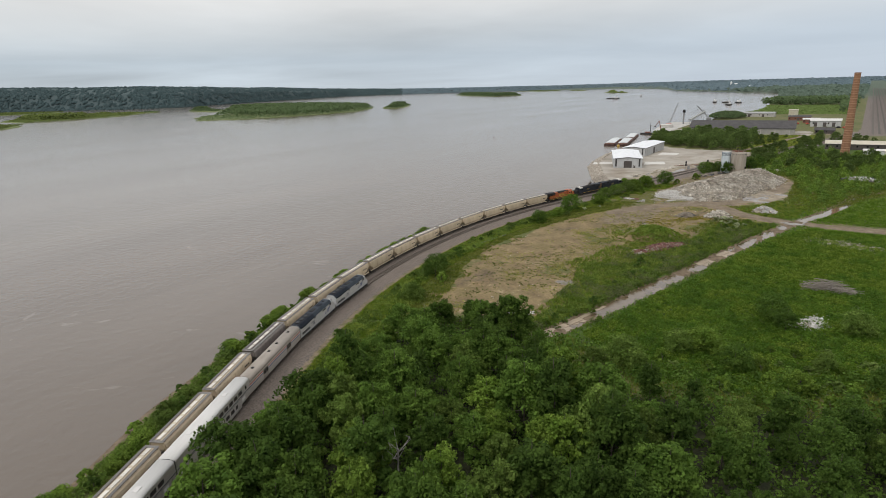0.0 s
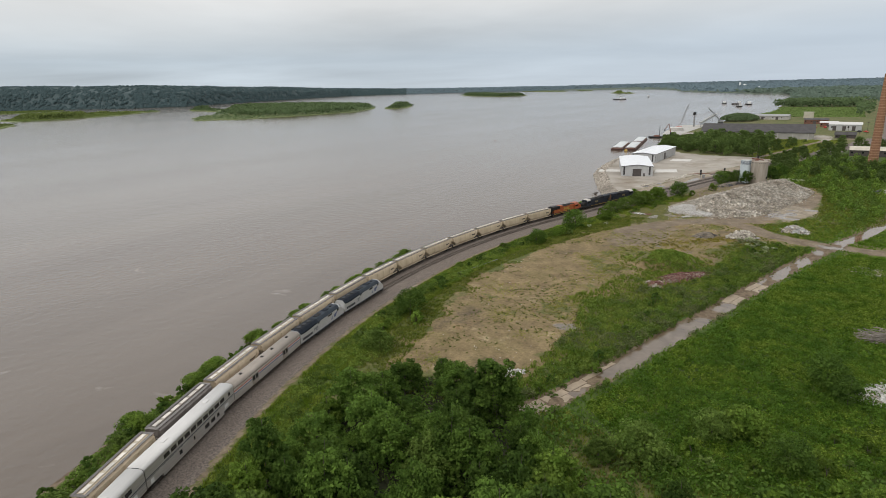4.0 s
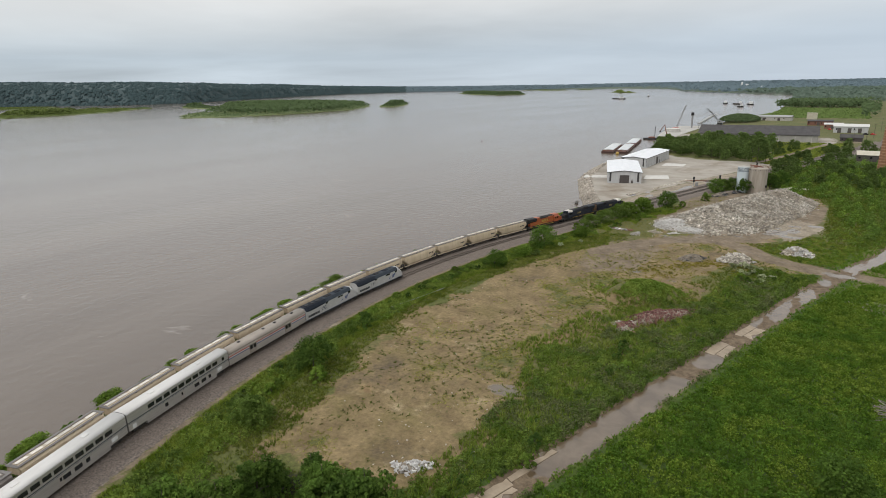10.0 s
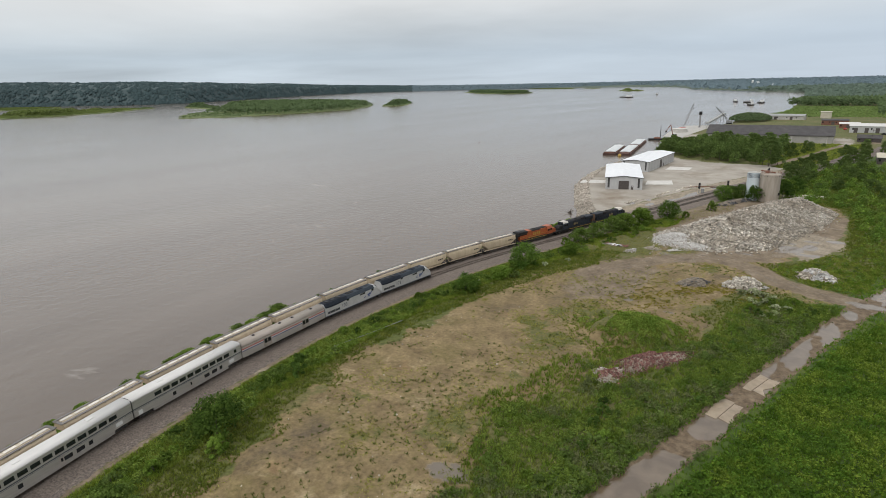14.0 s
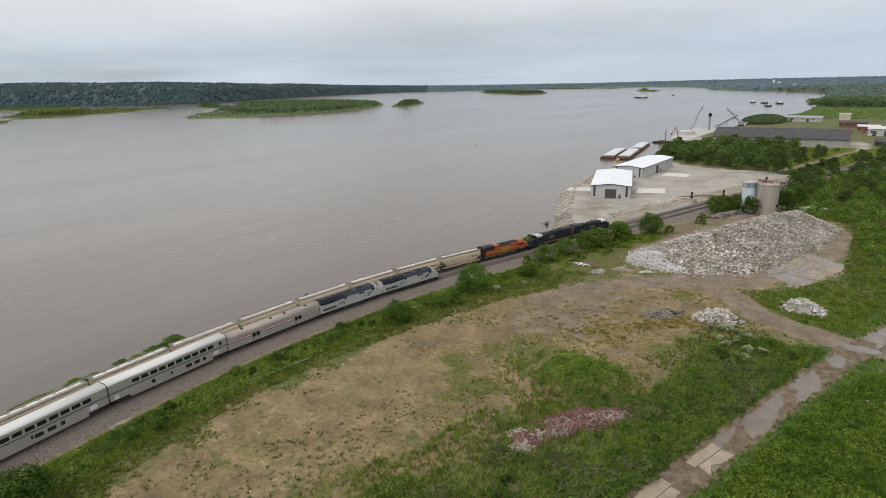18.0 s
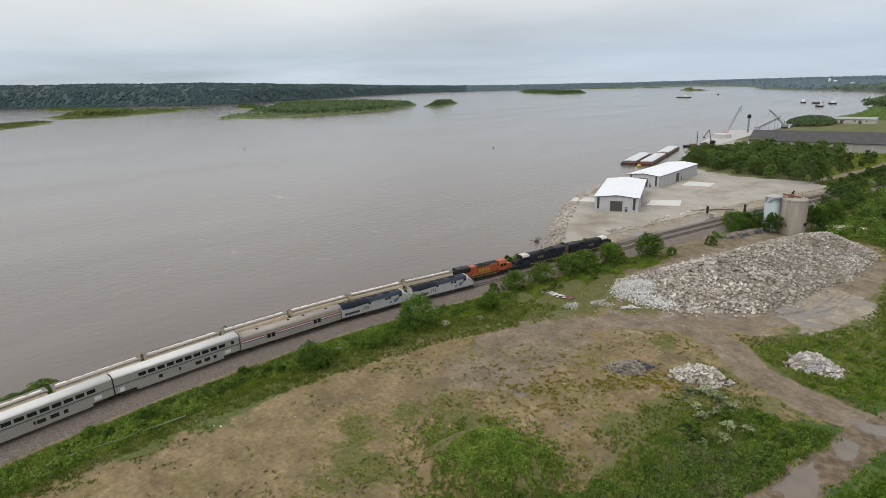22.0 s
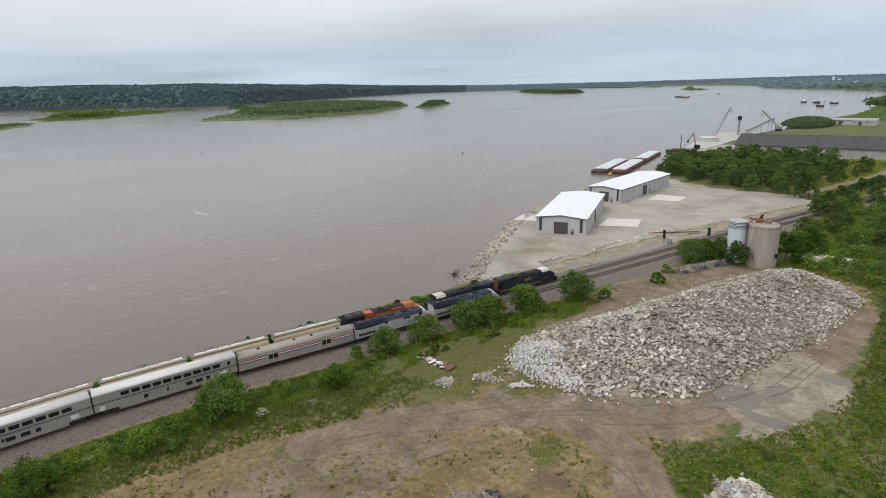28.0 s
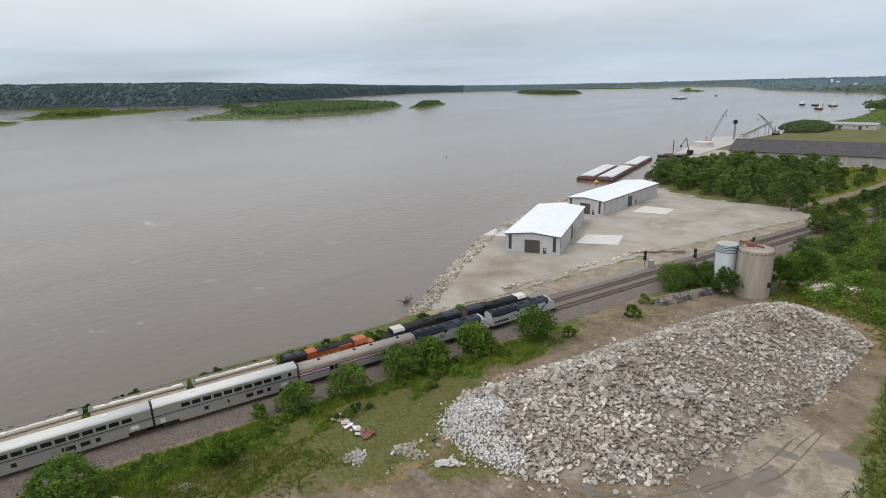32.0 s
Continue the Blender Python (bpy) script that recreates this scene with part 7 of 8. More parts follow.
def shed(x, y, turn, width, depth, eave, label):
    """A low-pitched sheet-metal storage building; its front left corner at x, y."""
    t = thing("storage_shed", label, "shed", "storage sheds", m=pose(x, y, 0.05, 0, 0, turn))
    ridge = eave + width * 0.055
    gable = [(0, 0), (width, 0), (width, eave), (width / 2, ridge), (0, eave)]
    w = 0.3
    part("front_wall", Geo().extrude(gable, 0, w, "y"), SHEET, t)
    part("back_wall", Geo().extrude(gable, depth - w, depth, "y"), SHEET, t)
    for a in (0, width - w):
        part("side_wall", Geo().box(a, a + w, w, depth - w, 0, eave), SHEET, t)
    for s in (0, 1):
        a, b = (-0.45, width / 2) if s == 0 else (width / 2, width + 0.45)
        za, zb = (eave - 0.02, ridge) if s == 0 else (ridge, eave - 0.02)
        rf = part("roof", Geo().extrude([(a, za), (b, zb), (b, zb + 0.16), (a, za + 0.16)], -0.45, depth + 0.45, "y"), ROOFW, t)
        for k in range(int(depth / 2)):
            yy = 0.8 + k * 2.0
            part("roof_seam", Geo().add([(a, yy, za + 0.16), (b, yy, zb + 0.16), (b, yy + 0.07, zb + 0.16), (a, yy + 0.07, za + 0.16), (a, yy, za + 0.21), (b, yy, zb + 0.21), (b, yy + 0.07, zb + 0.21), (a, yy + 0.07, za + 0.21)],
                                        [(4, 5, 6, 7), (0, 1, 5, 4), (2, 3, 7, 6), (3, 0, 4, 7), (1, 2, 6, 5)]), ROOFW, rf)
        part("fascia", Geo().extrude([(a, za - 0.22), (b, zb - 0.22), (b, zb + 0.02), (a, za + 0.02)], -0.48, -0.40, "y"), TRIMD, t, "dark gable trim")
    part("eave_trim", Geo().box(width + 0.36, width + 0.47, -0.4, depth + 0.4, eave - 0.26, eave + 0.02), TRIMD, t)
    for a in (width * 0.06, width * 0.875):
        part("corner_panel", Geo().box(a, a + width * 0.055, -0.05, 0.02, 0.9, eave - 0.25), TRIMD, t, "dark vertical panel")
    d = part("roller_door", Geo().box(width * 0.36, width * 0.64, -0.06, 0.02, 0.03, 4.7), DOORB, t, "dark brown roller door")
    for k in range(5):
        part("door_slat", Geo().box(width * 0.36, width * 0.64, -0.075, -0.055, 0.6 + k * 0.85, 0.65 + k * 0.85), TRIMD, d)
    wd = part("walk_door", Geo().box(width * 0.70, width * 0.76, -0.06, 0.02, 0.03, 2.15), DOORB, t)
    part("door_pane", Geo().box(width * 0.715, width * 0.745, -0.075, -0.055, 1.3, 1.9), SHEET, wd)
    part("side_door", Geo().box(width - 0.02, width + 0.06, depth * 0.42, depth * 0.50, 0.03, 4.9), DOORB, t)
    part("side_walk_door", Geo().box(width - 0.02, width + 0.06, depth * 0.56, depth * 0.58, 0.03, 2.15), DOORB, t)
    for k in range(int(depth / 6)):
        part("wall_seam", Geo().box(width - 0.02, width + 0.04, 1 + k * 6.0, 1.22 + k * 6.0, 0.2, eave - 0.2), TRIMD if k == 0 else SHEETD, t)
    for k in range(int(depth / 3.2)):
        part("base_block", Geo().box(width - 0.02, width + 0.05, 1.5 + k * 3.2, 1.9 + k * 3.2, 0.0, 0.55), ROOFW, t)
    return t


def slab(name, label, pts, z, h, material, category="slab"):
    g = Geo().rings([[(x, y, z - 0.3) for x, y in pts], [(x, y, z + h) for x, y in pts]])
    return tagged(part(name, g, material), label, category)


def house(name, label, x, y, turn, w, d, wall, ridge, wallm, roofm, doors=1, wins=3, category="building"):
    t = thing(name, label, category, "far buildings", m=pose(x, y, 0.0, 0, 0, turn))
    gab = [(0, -0.4), (d, -0.4), (d, wall), (d / 2, ridge), (0, wall)]
    part("wall", Geo().extrude(gab, 0, w, "x"), wallm, t)
    for a, b, za, zb in ((-0.6, d / 2, wall - 0.05, ridge), (d / 2, d + 0.6, ridge, wall - 0.05)):
        part("roof", Geo().extrude([(a, za), (b, zb), (b, zb + 0.25), (a, za + 0.25)], -0.6, w + 0.6, "x"), roofm, t)
    for k in range(doors):
        xx = w * (k + 0.6) / (doors + 0.4)
        part("door", Geo().box(xx - 1.6, xx + 1.6, -0.06, 0.02, 0.02, wall * 0.75), DOORB, t)
    for k in range(wins):
        xx = w * (k + 0.2) / wins
        part("window", Geo().box(xx - 0.6, xx + 0.6, -0.05, 0.02, wall * 0.45, wall * 0.75), GLASS, t)
    return t


def lattice(g, a, b, w, n, r=0.07):
    """A four-chord lattice boom from a to b."""
    a, b = Vector(a), Vector(b)
    q = (b - a).to_track_quat("Z", "Y")
    cs = [q @ Vector((sx * w, sy * w, 0)) for sx, sy in ((-1, -1), (1, -1), (1, 1), (-1, 1))]
    tip = [c * 0.45 for c in cs]
    at = lambda k, i: a + (b - a) * (i / n) + cs[k] * (1 - i / n) + tip[k] * (i / n)
    for k in range(4):
        g.tube(at(k, 0), at(k, n), r, r, 4)
        for i in range(n):
            g.tube(at(k, i), at((k + 1) % 4, i + 1), r * 0.7, r * 0.7, 3)


def build_yard():
    shed(-116.1, 401.4, 19.6, 19.2, 51.5, 6.4, "grey sheet-metal storage shed with a white roof")
    shed(-131.0, 470.3, -1.0, 17.6, 56.8, 6.4, "long grey sheet-metal shed with a white roof")
    slab("concrete_pad", "pale concrete pad beside a storage shed", [(-101.5, 424.5), (-88.0, 431.5), (-92.0, 444.5), (-104.0, 438)], 0.08, 0.05, PADC)
    slab("concrete_pad", "pale concrete pad beside a storage shed", [(-106.8, 485), (-93, 488.8), (-93.8, 501), (-107.6, 500)], 0.08, 0.05, PADC)
    slab("concrete_pad", "pale concrete pad at the river side of a shed", [(-136, 414), (-122.5, 419), (-126, 428.5), (-138, 424)], 0.08, 0.05, PADC)
    slab("concrete_pad", "pale concrete pad at the river side of a shed", [(-142.5, 476), (-131.6, 476.5), (-131.6, 487), (-143, 486)], 0.08, 0.05, PADC)
    # rock armour along the point
    r = random.Random(3)
    rock = mat("armour_rock", (0.27, 0.235, 0.195), (0.40, 0.36, 0.305), rough=0.95, scale=1.5, obj=0.3, isl=0.3, stain=0.2)
    edge = [(-99, 343), (-106, 352), (-114, 366), (-122, 385), (-135.5, 418), (-142, 447), (-147, 475), (-148, 510), (-145.5, 543), (-137, 572)]
    arm = thing("rock_armour", "tan rock armour along the river edge of the yard", "rock bank", kind="structure")
    shapes = [chunk_mesh(rock, "rock", 0.9, 50 + i) for i in range(4)]
    n = 0
    rest = []
    for (ax, ay), (bx, by) in zip(edge[:-1], edge[1:]):
        ln = math.hypot(bx - ax, by - ay)
        for k in range(int(ln * 11)):
            t = r.random()
            off = r.uniform(-4.2, 1.2)
            x, y = ax + (bx - ax) * t + off * (by - ay) / ln * 1.0, ay + (by - ay) * t - off * (bx - ax) / ln
            y = ay + (by - ay) * t
            x = float(np.interp(y, SY, SX)) + r.uniform(-0.8, 7.5)
            z = float(height(np.array([x]), np.array([y]))[0])
            row = (x, y, z + 0.12, r.uniform(0.45, 1.1))
            if n < 300 and y < 400:
                o = new("rock", shapes[n % 4])
                o.parent = arm
                o.matrix_world = pose(row[0], row[1], row[2], r.uniform(0, 360), r.uniform(0, 360), r.uniform(0, 360))
                o.scale = (row[3] * r.uniform(0.8, 1.3), row[3], row[3] * 0.7)
                n += 1
            else:
                rest.append(row)
    joined_chunks("rocks", rest, rock, arm, 61)
    # signals
    for x, y, h in ((-70.3, 413.0, 5.4), (-58.7, 424.0, 5.6)):
        t = thing("rail_signal", "black two-headed railway signal on a short mast", "signal", "railway signals", m=pose(x, y, 0.0, 0, 0, 12))
        part("mast", Geo().tube((0, 0, -0.2), (0, 0, h - 0.3), 0.09, 0.08, 8), GALV, t)
        part("footing", Geo().box(-0.4, 0.4, -0.4, 0.4, -0.2, 0.45, 0.05), CONC, t)
        for z in (h - 2.5, h - 0.9):
            hd = part("signal_head", Geo().box(-0.5, 0.5, -0.14, 0.10, z - 0.62, z + 0.85, 0.12), BLACK, t, "black signal head")
            for q in (0.5, 0.05, -0.38):
                part("lens_hood", Geo().tube((0, -0.14, z + q), (0, -0.36, z + q), 0.15, 0.15, 10), BLACK, hd)
        part("ladder", Geo().box(-0.2, 0.2, 0.18, 0.22, 0.4, h - 1.0), GALV, t)
        if h < 5.5:
            part("relay_cabinet", Geo().box(0.9, 2.5, 0.6, 2.0, -0.1, 2.2, 0.05), GALV, t, "grey relay cabinet")
    pipe = Geo()
    pipe.tube((-80.5, 424.0, 0.35), (-66.0, 436.5, 0.35), 0.22, 0.22, 8)
    tagged(part("drain_pipe", pipe, RUST), "rusty brown pipe lying on the yard edge", "pipe")
    # silos
    t = thing("silo", "weathered tan concrete silo with a railed top", "silo", "silos", m=pose(-38.0, 408.0, 0))
    part("drum", Geo().rings([[(4.3 * k * math.cos(2 * math.pi * i / 40), 4.3 * k * math.sin(2 * math.pi * i / 40), z) for i in range(40)] for k, z in ((1, -0.5), (1, 12.8), (0.985, 13.0), (0.3, 13.2))]), SILOC, t)
    for i in range(24):
        a = 2 * math.pi * i / 24
        part("rim_bolt", Geo().box(4.28 * math.cos(a) - 0.14, 4.28 * math.cos(a) + 0.14, 4.28 * math.sin(a) - 0.14, 4.28 * math.sin(a) + 0.14, 12.05, 12.35), TRIMD, t)
    g = Geo()
    for i in range(14):
        a = 2 * math.pi * i / 20
        p = (4.1 * math.cos(a), 4.1 * math.sin(a))
        g.tube((*p, 12.9), (*p, 14.0), 0.05, 0.05, 4)
        b = 2 * math.pi * (i + 1) / 20
        if i < 13:
            for z in (13.5, 14.0):
                g.tube((*p, z), (4.1 * math.cos(b), 4.1 * math.sin(b), z), 0.04, 0.04, 4)
    part("top_rail", g, RUST, t)
    mc = part("top_machinery", Geo().box(-2.6, -0.9, -0.6, 0.9, 13.0, 14.4, 0.1), RUST, t, "rusty roof machinery")
    part("conveyor_spout", Geo().tube((-4.5, 0.2, 14.3), (1.8, -0.4, 13.6), 0.28, 0.28, 8), RUST, t)
    part("motor", Geo().tube((-1.6, 0.6, 14.3), (-1.2, 1.4, 15.5), 0.45, 0.3, 8), OBLACK, mc)
    part("hatch_box", Geo().box(3.9, 4.7, -1.7, -0.8, 3.2, 4.4, 0.05), OBLACK, t)
    t = thing("silo", "pale blue banded steel silo", "silo", "silos", m=pose(-45.3, 407.6, 0))
    part("drum", Geo().tube((0, 0, -0.5), (0, 0, 13.3), 2.75, 2.75, 32), SILOB, t)
    part("cap", Geo().tube((0, 0, 13.3), (0, 0, 13.8), 2.75, 0.8, 32), CONC, t)
    for k in range(5):
        z = 11.0 + k * 0.45
        part("hoop", Geo().tube((0, 0, z), (0, 0, z + 0.17), 2.80, 2.80, 32), SLATE, t, "dark steel hoop")
    # moored barges
    deck = mat("barge_cover", (0.50, 0.52, 0.52), (0.62, 0.635, 0.63), rough=0.55, scale=0.3, stain=0.15)
    for k, (x, y, ln) in enumerate(((-178.9, 563.9, 58.0), (-167.4, 566.5, 58.0), (-178.2, 625.5, 52.0))):
        t = thing("cargo_barge", "rust-red river cargo barge with pale covers", "barge", "moored barges", m=pose(x, y, WATER, 0, 0, 10.6))
        part("hull", Geo().rings([[(0.2, 0.8, -1), (10.4, 0.8, -1), (10.4, ln, -1), (0.2, ln, -1)], [(0, 0, 1.5), (10.6, 0, 1.5), (10.6, ln, 1.5), (0, ln, 1.5)]]), mat("barge_hull", (0.085, 0.045, 0.036), (0.135, 0.075, 0.060), rough=0.8, scale=0.5, stain=0.3), t)
        part("coaming", Geo().box(0.9, 9.7, 3.5, ln - 3, 1.5, 2.3), RUST, t)
        for q in range(10):
            y0 = 3.6 + q * (ln - 7) / 10
            part("cover", Geo().extrude([(0.9, 2.3), (9.7, 2.3), (9.2, 2.75), (5.3, 3.05), (1.4, 2.75)], y0, y0 + (ln - 7) / 10 - 0.12, "y"), deck, t)
        for a in (1.0, 9.4):
            part("bollard", Geo().tube((a, 1.6, 1.5), (a, 1.6, 2.2), 0.22, 0.22, 8), OBLACK, t)
    b = thing("mooring_buoy", "bright yellow round mooring buoy", "buoy", m=pose(-163.5, 561, WATER + 0.5))
    rings = [[(1.5 * math.sin(math.pi * (i + 0.3) / 7) * math.cos(2 * math.pi * k / 14), 1.5 * math.sin(math.pi * (i + 0.3) / 7) * math.sin(2 * math.pi * k / 14), -1.5 * math.cos(math.pi * (i + 0.3) / 7)) for k in range(14)] for i in range(7)]
    part("float", Geo().rings(rings), YELLOW, b, smooth=True)
    part("lifting_eye", Geo().tube((0, 0, 1.3), (0, 0, 1.9), 0.16, 0.12, 8), OBLACK, b)
    # dock with cranes and digger
    t = thing("work_barge", "dark flat work barge with clutter on deck", "barge", m=pose(-179, 693, WATER, 0, 0, 24))
    part("hull", Geo().box(0, 19, 0, 9, -1, 1.3, 0.3), OBLACK, t)
    part("deck_load", Geo().box(5, 11, 2, 6, 1.3, 2.7, 0.2), RUST, t)
    part("spud_pole", Geo().tube((11.5, 7, -1), (11.5, 7, 13), 0.3, 0.3, 8), OBLACK, t)
    t = thing("excavator", "long-reach excavator on the dock", "excavator", m=pose(-158, 703, 0.0, 0, 0, 150))
    part("tracks", Geo().box(-2.2, 2.2, -1.6, 1.6, 0, 1.0, 0.2), OBLACK, t)
    part("house", Geo().box(-2.4, 1.6, -1.5, 1.5, 1.1, 3.0, 0.2), OBLACK, t)
    part("boom", Geo().tube((1.4, 0, 2.2), (5.0, 0, 12.0), 0.5, 0.35, 6), RUST, t)
    part("stick", Geo().tube((5.0, 0, 12.0), (10.5, 0, 5.5), 0.35, 0.25, 6), RUST, t)
    part("bucket", Geo().box(9.9, 11.3, -0.7, 0.7, 4.2, 5.6, 0.2), OBLACK, t)
    for nm, base, tip, col, lab in (("crawler_crane", (-166, 768, 0.2), (-168.5, 822, 27.5), CRANER, "red crawler crane with a grey lattice boom"), ("crawler_crane", (-141, 893, 0.2), (-154.5, 876, 21.0), CRANEG, "grey crawler crane with a raised lattice boom")):
        t = thing(nm, lab, "crane", "dock cranes", m=pose(*base))
        part("crawler", Geo().box(-3, 3, -2.6, 2.6, 0, 1.3, 0.2), OBLACK, t)
        part("cab", Geo().box(-3.2, 3.0, -2.2, 2.2, 1.4, 4.2, 0.2), col, t)
        g = Geo()
        d = Vector(tip) - Vector(base)
        lattice(g, (0, 2, 2.4), d, 0.85, 14, 0.13)
        part("boom", g, CRANEG, t)
        g = Geo()
        g.tube(d, (0, -3.5, 8.0), 0.06, 0.06, 4)
        g.tube((0, -3.5, 8.0), (0, -3.0, 3.0), 0.15, 0.15, 5)
        part("pendant", g, OBLACK, t)
        part("hook", Geo().tube(d + Vector((0, 0.6, -0.3)), d + Vector((0, 0.6, -4.5)), 0.05, 0.05, 4).box(d.x - 0.4, d.x + 0.4, d.y + 0.2, d.y + 1.0, d.z - 5.6, d.z - 4.5), OBLACK, t)
    t = thing("loading_conveyor", "long grey loading conveyor at the dock", "conveyor", m=pose(-151, 815, 0))
    g = Geo()
    lattice(g, (0, 0, 5), (1, 92, 11), 1.8, 22, 0.16)
    part("truss", g, CRANEG, t)
    part("belt_cover", Geo().rings([[(-1.7, 0, 5.6), (1.7, 0, 5.6), (1.7, 0, 6.8), (-1.7, 0, 6.8)], [(-0.7, 92, 11.4), (2.7, 92, 11.4), (2.7, 92, 12.6), (-0.7, 92, 12.6)]]), GALV, t)
    for yy in (8, 45, 84):
        part("trestle", Geo().tube((-1.4, yy, -2), (-1, yy, 5 + yy * 0.065), 0.25, 0.25, 5).tube((2.2, yy, -2), (1.6, yy, 5 + yy * 0.065), 0.25, 0.25, 5), CRANEG, t)
    t = thing("dock_tower", "slim dark hoist tower on the dock", "tower", m=pose(-160.5, 824, 0))
    part("shaft", Geo().tube((0, 0, -1), (0, 0, 15), 1.1, 1.0, 10), CRANEG, t)
    part("head", Geo().tube((0, 0, 15), (0, 0, 18.5), 2.0, 1.6, 10), OBLACK, t)
    slab("dock_edge", "pale concrete dock along the river", [(-176, 752), (-168, 702), (-150, 702), (-150, 860), (-184, 846)], 0.1, 0.3, CONC, "dock")
    t = thing("dock_hopper", "round grey hopper base on the dock", "hopper", m=pose(-166, 757, 0.3))
    part("bowl", Geo().tube((0, 0, 0), (0, 0, 3.4), 8.5, 7.5, 28), CONC, t)
    part("rim", Geo().tube((0, 0, 3.4), (0, 0, 4.0), 7.7, 7.7, 28), PADC, t)
    # long warehouse
    t = thing("long_warehouse", "very long grey warehouse with a dark roof", "warehouse", m=pose(-124, 684, 0, 0, 0, 3.5))
    ln, dp, wl, rg = 100.0, 40.0, 6.2, 13.0
    part("wall", Geo().extrude([(0, -0.5), (dp, -0.5), (dp, wl), (dp / 2, rg), (0, wl)], 0, ln, "x"), mat("pale_block_wall", (0.27, 0.265, 0.235), (0.34, 0.33, 0.30), rough=0.8, scale=0.2, stain=0.12), t)
    for a, b, za, zb in ((-0.8, dp / 2, wl - 0.05, rg), (dp / 2, dp + 0.8, rg, wl - 0.05)):
        part("roof", Geo().extrude([(a, za), (b, zb), (b, zb + 0.3), (a, za + 0.3)], -0.8, ln + 0.8, "x"), SLATER, t)
    for k in range(25):
        part("roof_rib", Geo().add([(2 + k * 4, -0.8, wl + 0.25), (2.2 + k * 4, -0.8, wl + 0.25), (2.2 + k * 4, dp / 2, rg + 0.3), (2 + k * 4, dp / 2, rg + 0.3), (2 + k * 4, -0.8, wl + 0.45), (2.2 + k * 4, -0.8, wl + 0.45), (2.2 + k * 4, dp / 2, rg + 0.5), (2 + k * 4, dp / 2, rg + 0.5)],
                                    [(4, 5, 6, 7), (0, 1, 5, 4), (1, 2, 6, 5), (3, 0, 4, 7)]), SLATER, t)
    for k in range(8):
        part("wall_pier", Geo().box(4 + k * 13, 4.6 + k * 13, -0.12, 0.0, 0, wl - 0.3), CONC, t)
    part("end_wall_door", Geo().box(ln - 0.05, ln + 0.08, 16, 23, 0, 4.5), DOORB, t)
    # buildings farther along the bank
    house("workshop", "white sheet-metal workshop with a pale roof", -16, 806, 0, 30, 22, 6.5, 8.5, SHEET, WROOF, 3, 2)
    house("cabin", "low dark timber building with a hipped roof", -8, 713, 0, 17, 10, 3.2, 5.8, DOORB, SLATER, 1, 2)
    house("office_block", "tall cream block building", -53, 1022, 0, 12, 12, 8, 8.5, CREAM, CREAM, 0, 0)
    house("brick_store", "low red brick store building", -45, 905, 4, 26, 14, 5, 6.4, RUST, SLATER, 1, 4)
    house("brick_store", "low red brick store building", -26, 860, 4, 18, 12, 4.5, 6, RUST, WROOF, 1, 3)
    house("riverside_depot", "long pale riverside depot with an open roof", -112, 985, -6, 44, 14, 5, 7, CONC, GALV, 2, 4)
    house("old_mill", "long low mill with a cream roof", 5, 566, 1, 60, 22, 4.4, 6.2, DOORB, CREAM, 2, 9)
    house("small_shed", "small white shed among bushes", 30, 530, 3, 14, 7, 3.4, 4.4, WHITE, WROOF, 1, 1)
    house("rail_depot", "white rail depot building beside the yard", 92, 905, 0, 26, 40, 7, 9, SHEET, WROOF, 1, 3)
    for k in range(18):
        t = thing("parked_rail_car", "pale parked tank car in a far rail yard", "freight car", "yard cars", m=pose(88 + k % 3 * 6 + (k // 3) * 2, 1250 + (k // 3) * 40, 0, 0, 0, 88))
        part("tank", Geo().tube((-8, 0, 2.6), (8, 0, 2.6), 1.5, 1.5, 14), WROOF, t)
        part("frame", Geo().box(-8.6, 8.6, -1.3, 1.3, 0.2, 1.1), UNDER, t)
    for k, (x, y) in enumerate(((-20, 840), (-14, 838), (-8, 835), (-30, 842), (-36, 846), (12, 790), (18, 788))):
        t = thing("parked_vehicle", "parked pickup truck by the workshops", "truck", "parked vehicles", m=pose(x, y, 0, 0, 0, 70 + 11 * k))
        part("body", Geo().box(-2.7, 2.7, -1.0, 1.0, 0.5, 1.1, 0.1), (RED, WHITE, OBLACK)[k % 3], t)
        part("cab", Geo().box(-0.6, 1.3, -0.95, 0.95, 1.1, 1.9, 0.15), (RED, WHITE, OBLACK)[k % 3], t)
        for a in (-1.7, 1.7):
            part("axle_wheel", Geo().tube((a, -1.02, 0.4), (a, 1.02, 0.4), 0.4, 0.4, 10), BLACK, t)
    # tracks of the far rail yard
    t = thing("rail_yard", "many parallel tracks of a far rail yard", "rail yard", kind="structure")
    for k in range(9):
        x = 40 + k * 5.6
        g = Geo()
        g.add([(x, 720, 0.16), (x + 2.0, 720, 0.16), (x + 2.0 + 51, 2450, 6.4), (x + 51, 2450, 6.4)], [(0, 1, 2, 3)])
        part("yard_track", g, TIE, t)
    # brick chimney
    t = thing("brick_chimney", "tall tapering orange brick chimney with pale bands", "chimney", m=pose(18.2, 521, 0))
    prev = -0.5
    rad = lambda z: 2.95 - 1.0 * z / 59.0
    n = 34
    for k in range(n):
        z0, z1 = (-0.5 if k == 0 else k * 59.0 / n), (k + 1) * 59.0 / n - 0.34
        part("brick_course", Geo().tube((0, 0, z0), (0, 0, z1), rad(z0), rad(z1), 28), BRICK, t)
        part("pale_band", Geo().tube((0, 0, z1), (0, 0, z1 + 0.34), rad(z1) + 0.04, rad(z1) + 0.04, 28), BRICKL, t)
    part("chimney_lip", Geo().tube((0, 0, 59), (0, 0, 59.6), 2.12, 2.08, 28), BRICK, t)
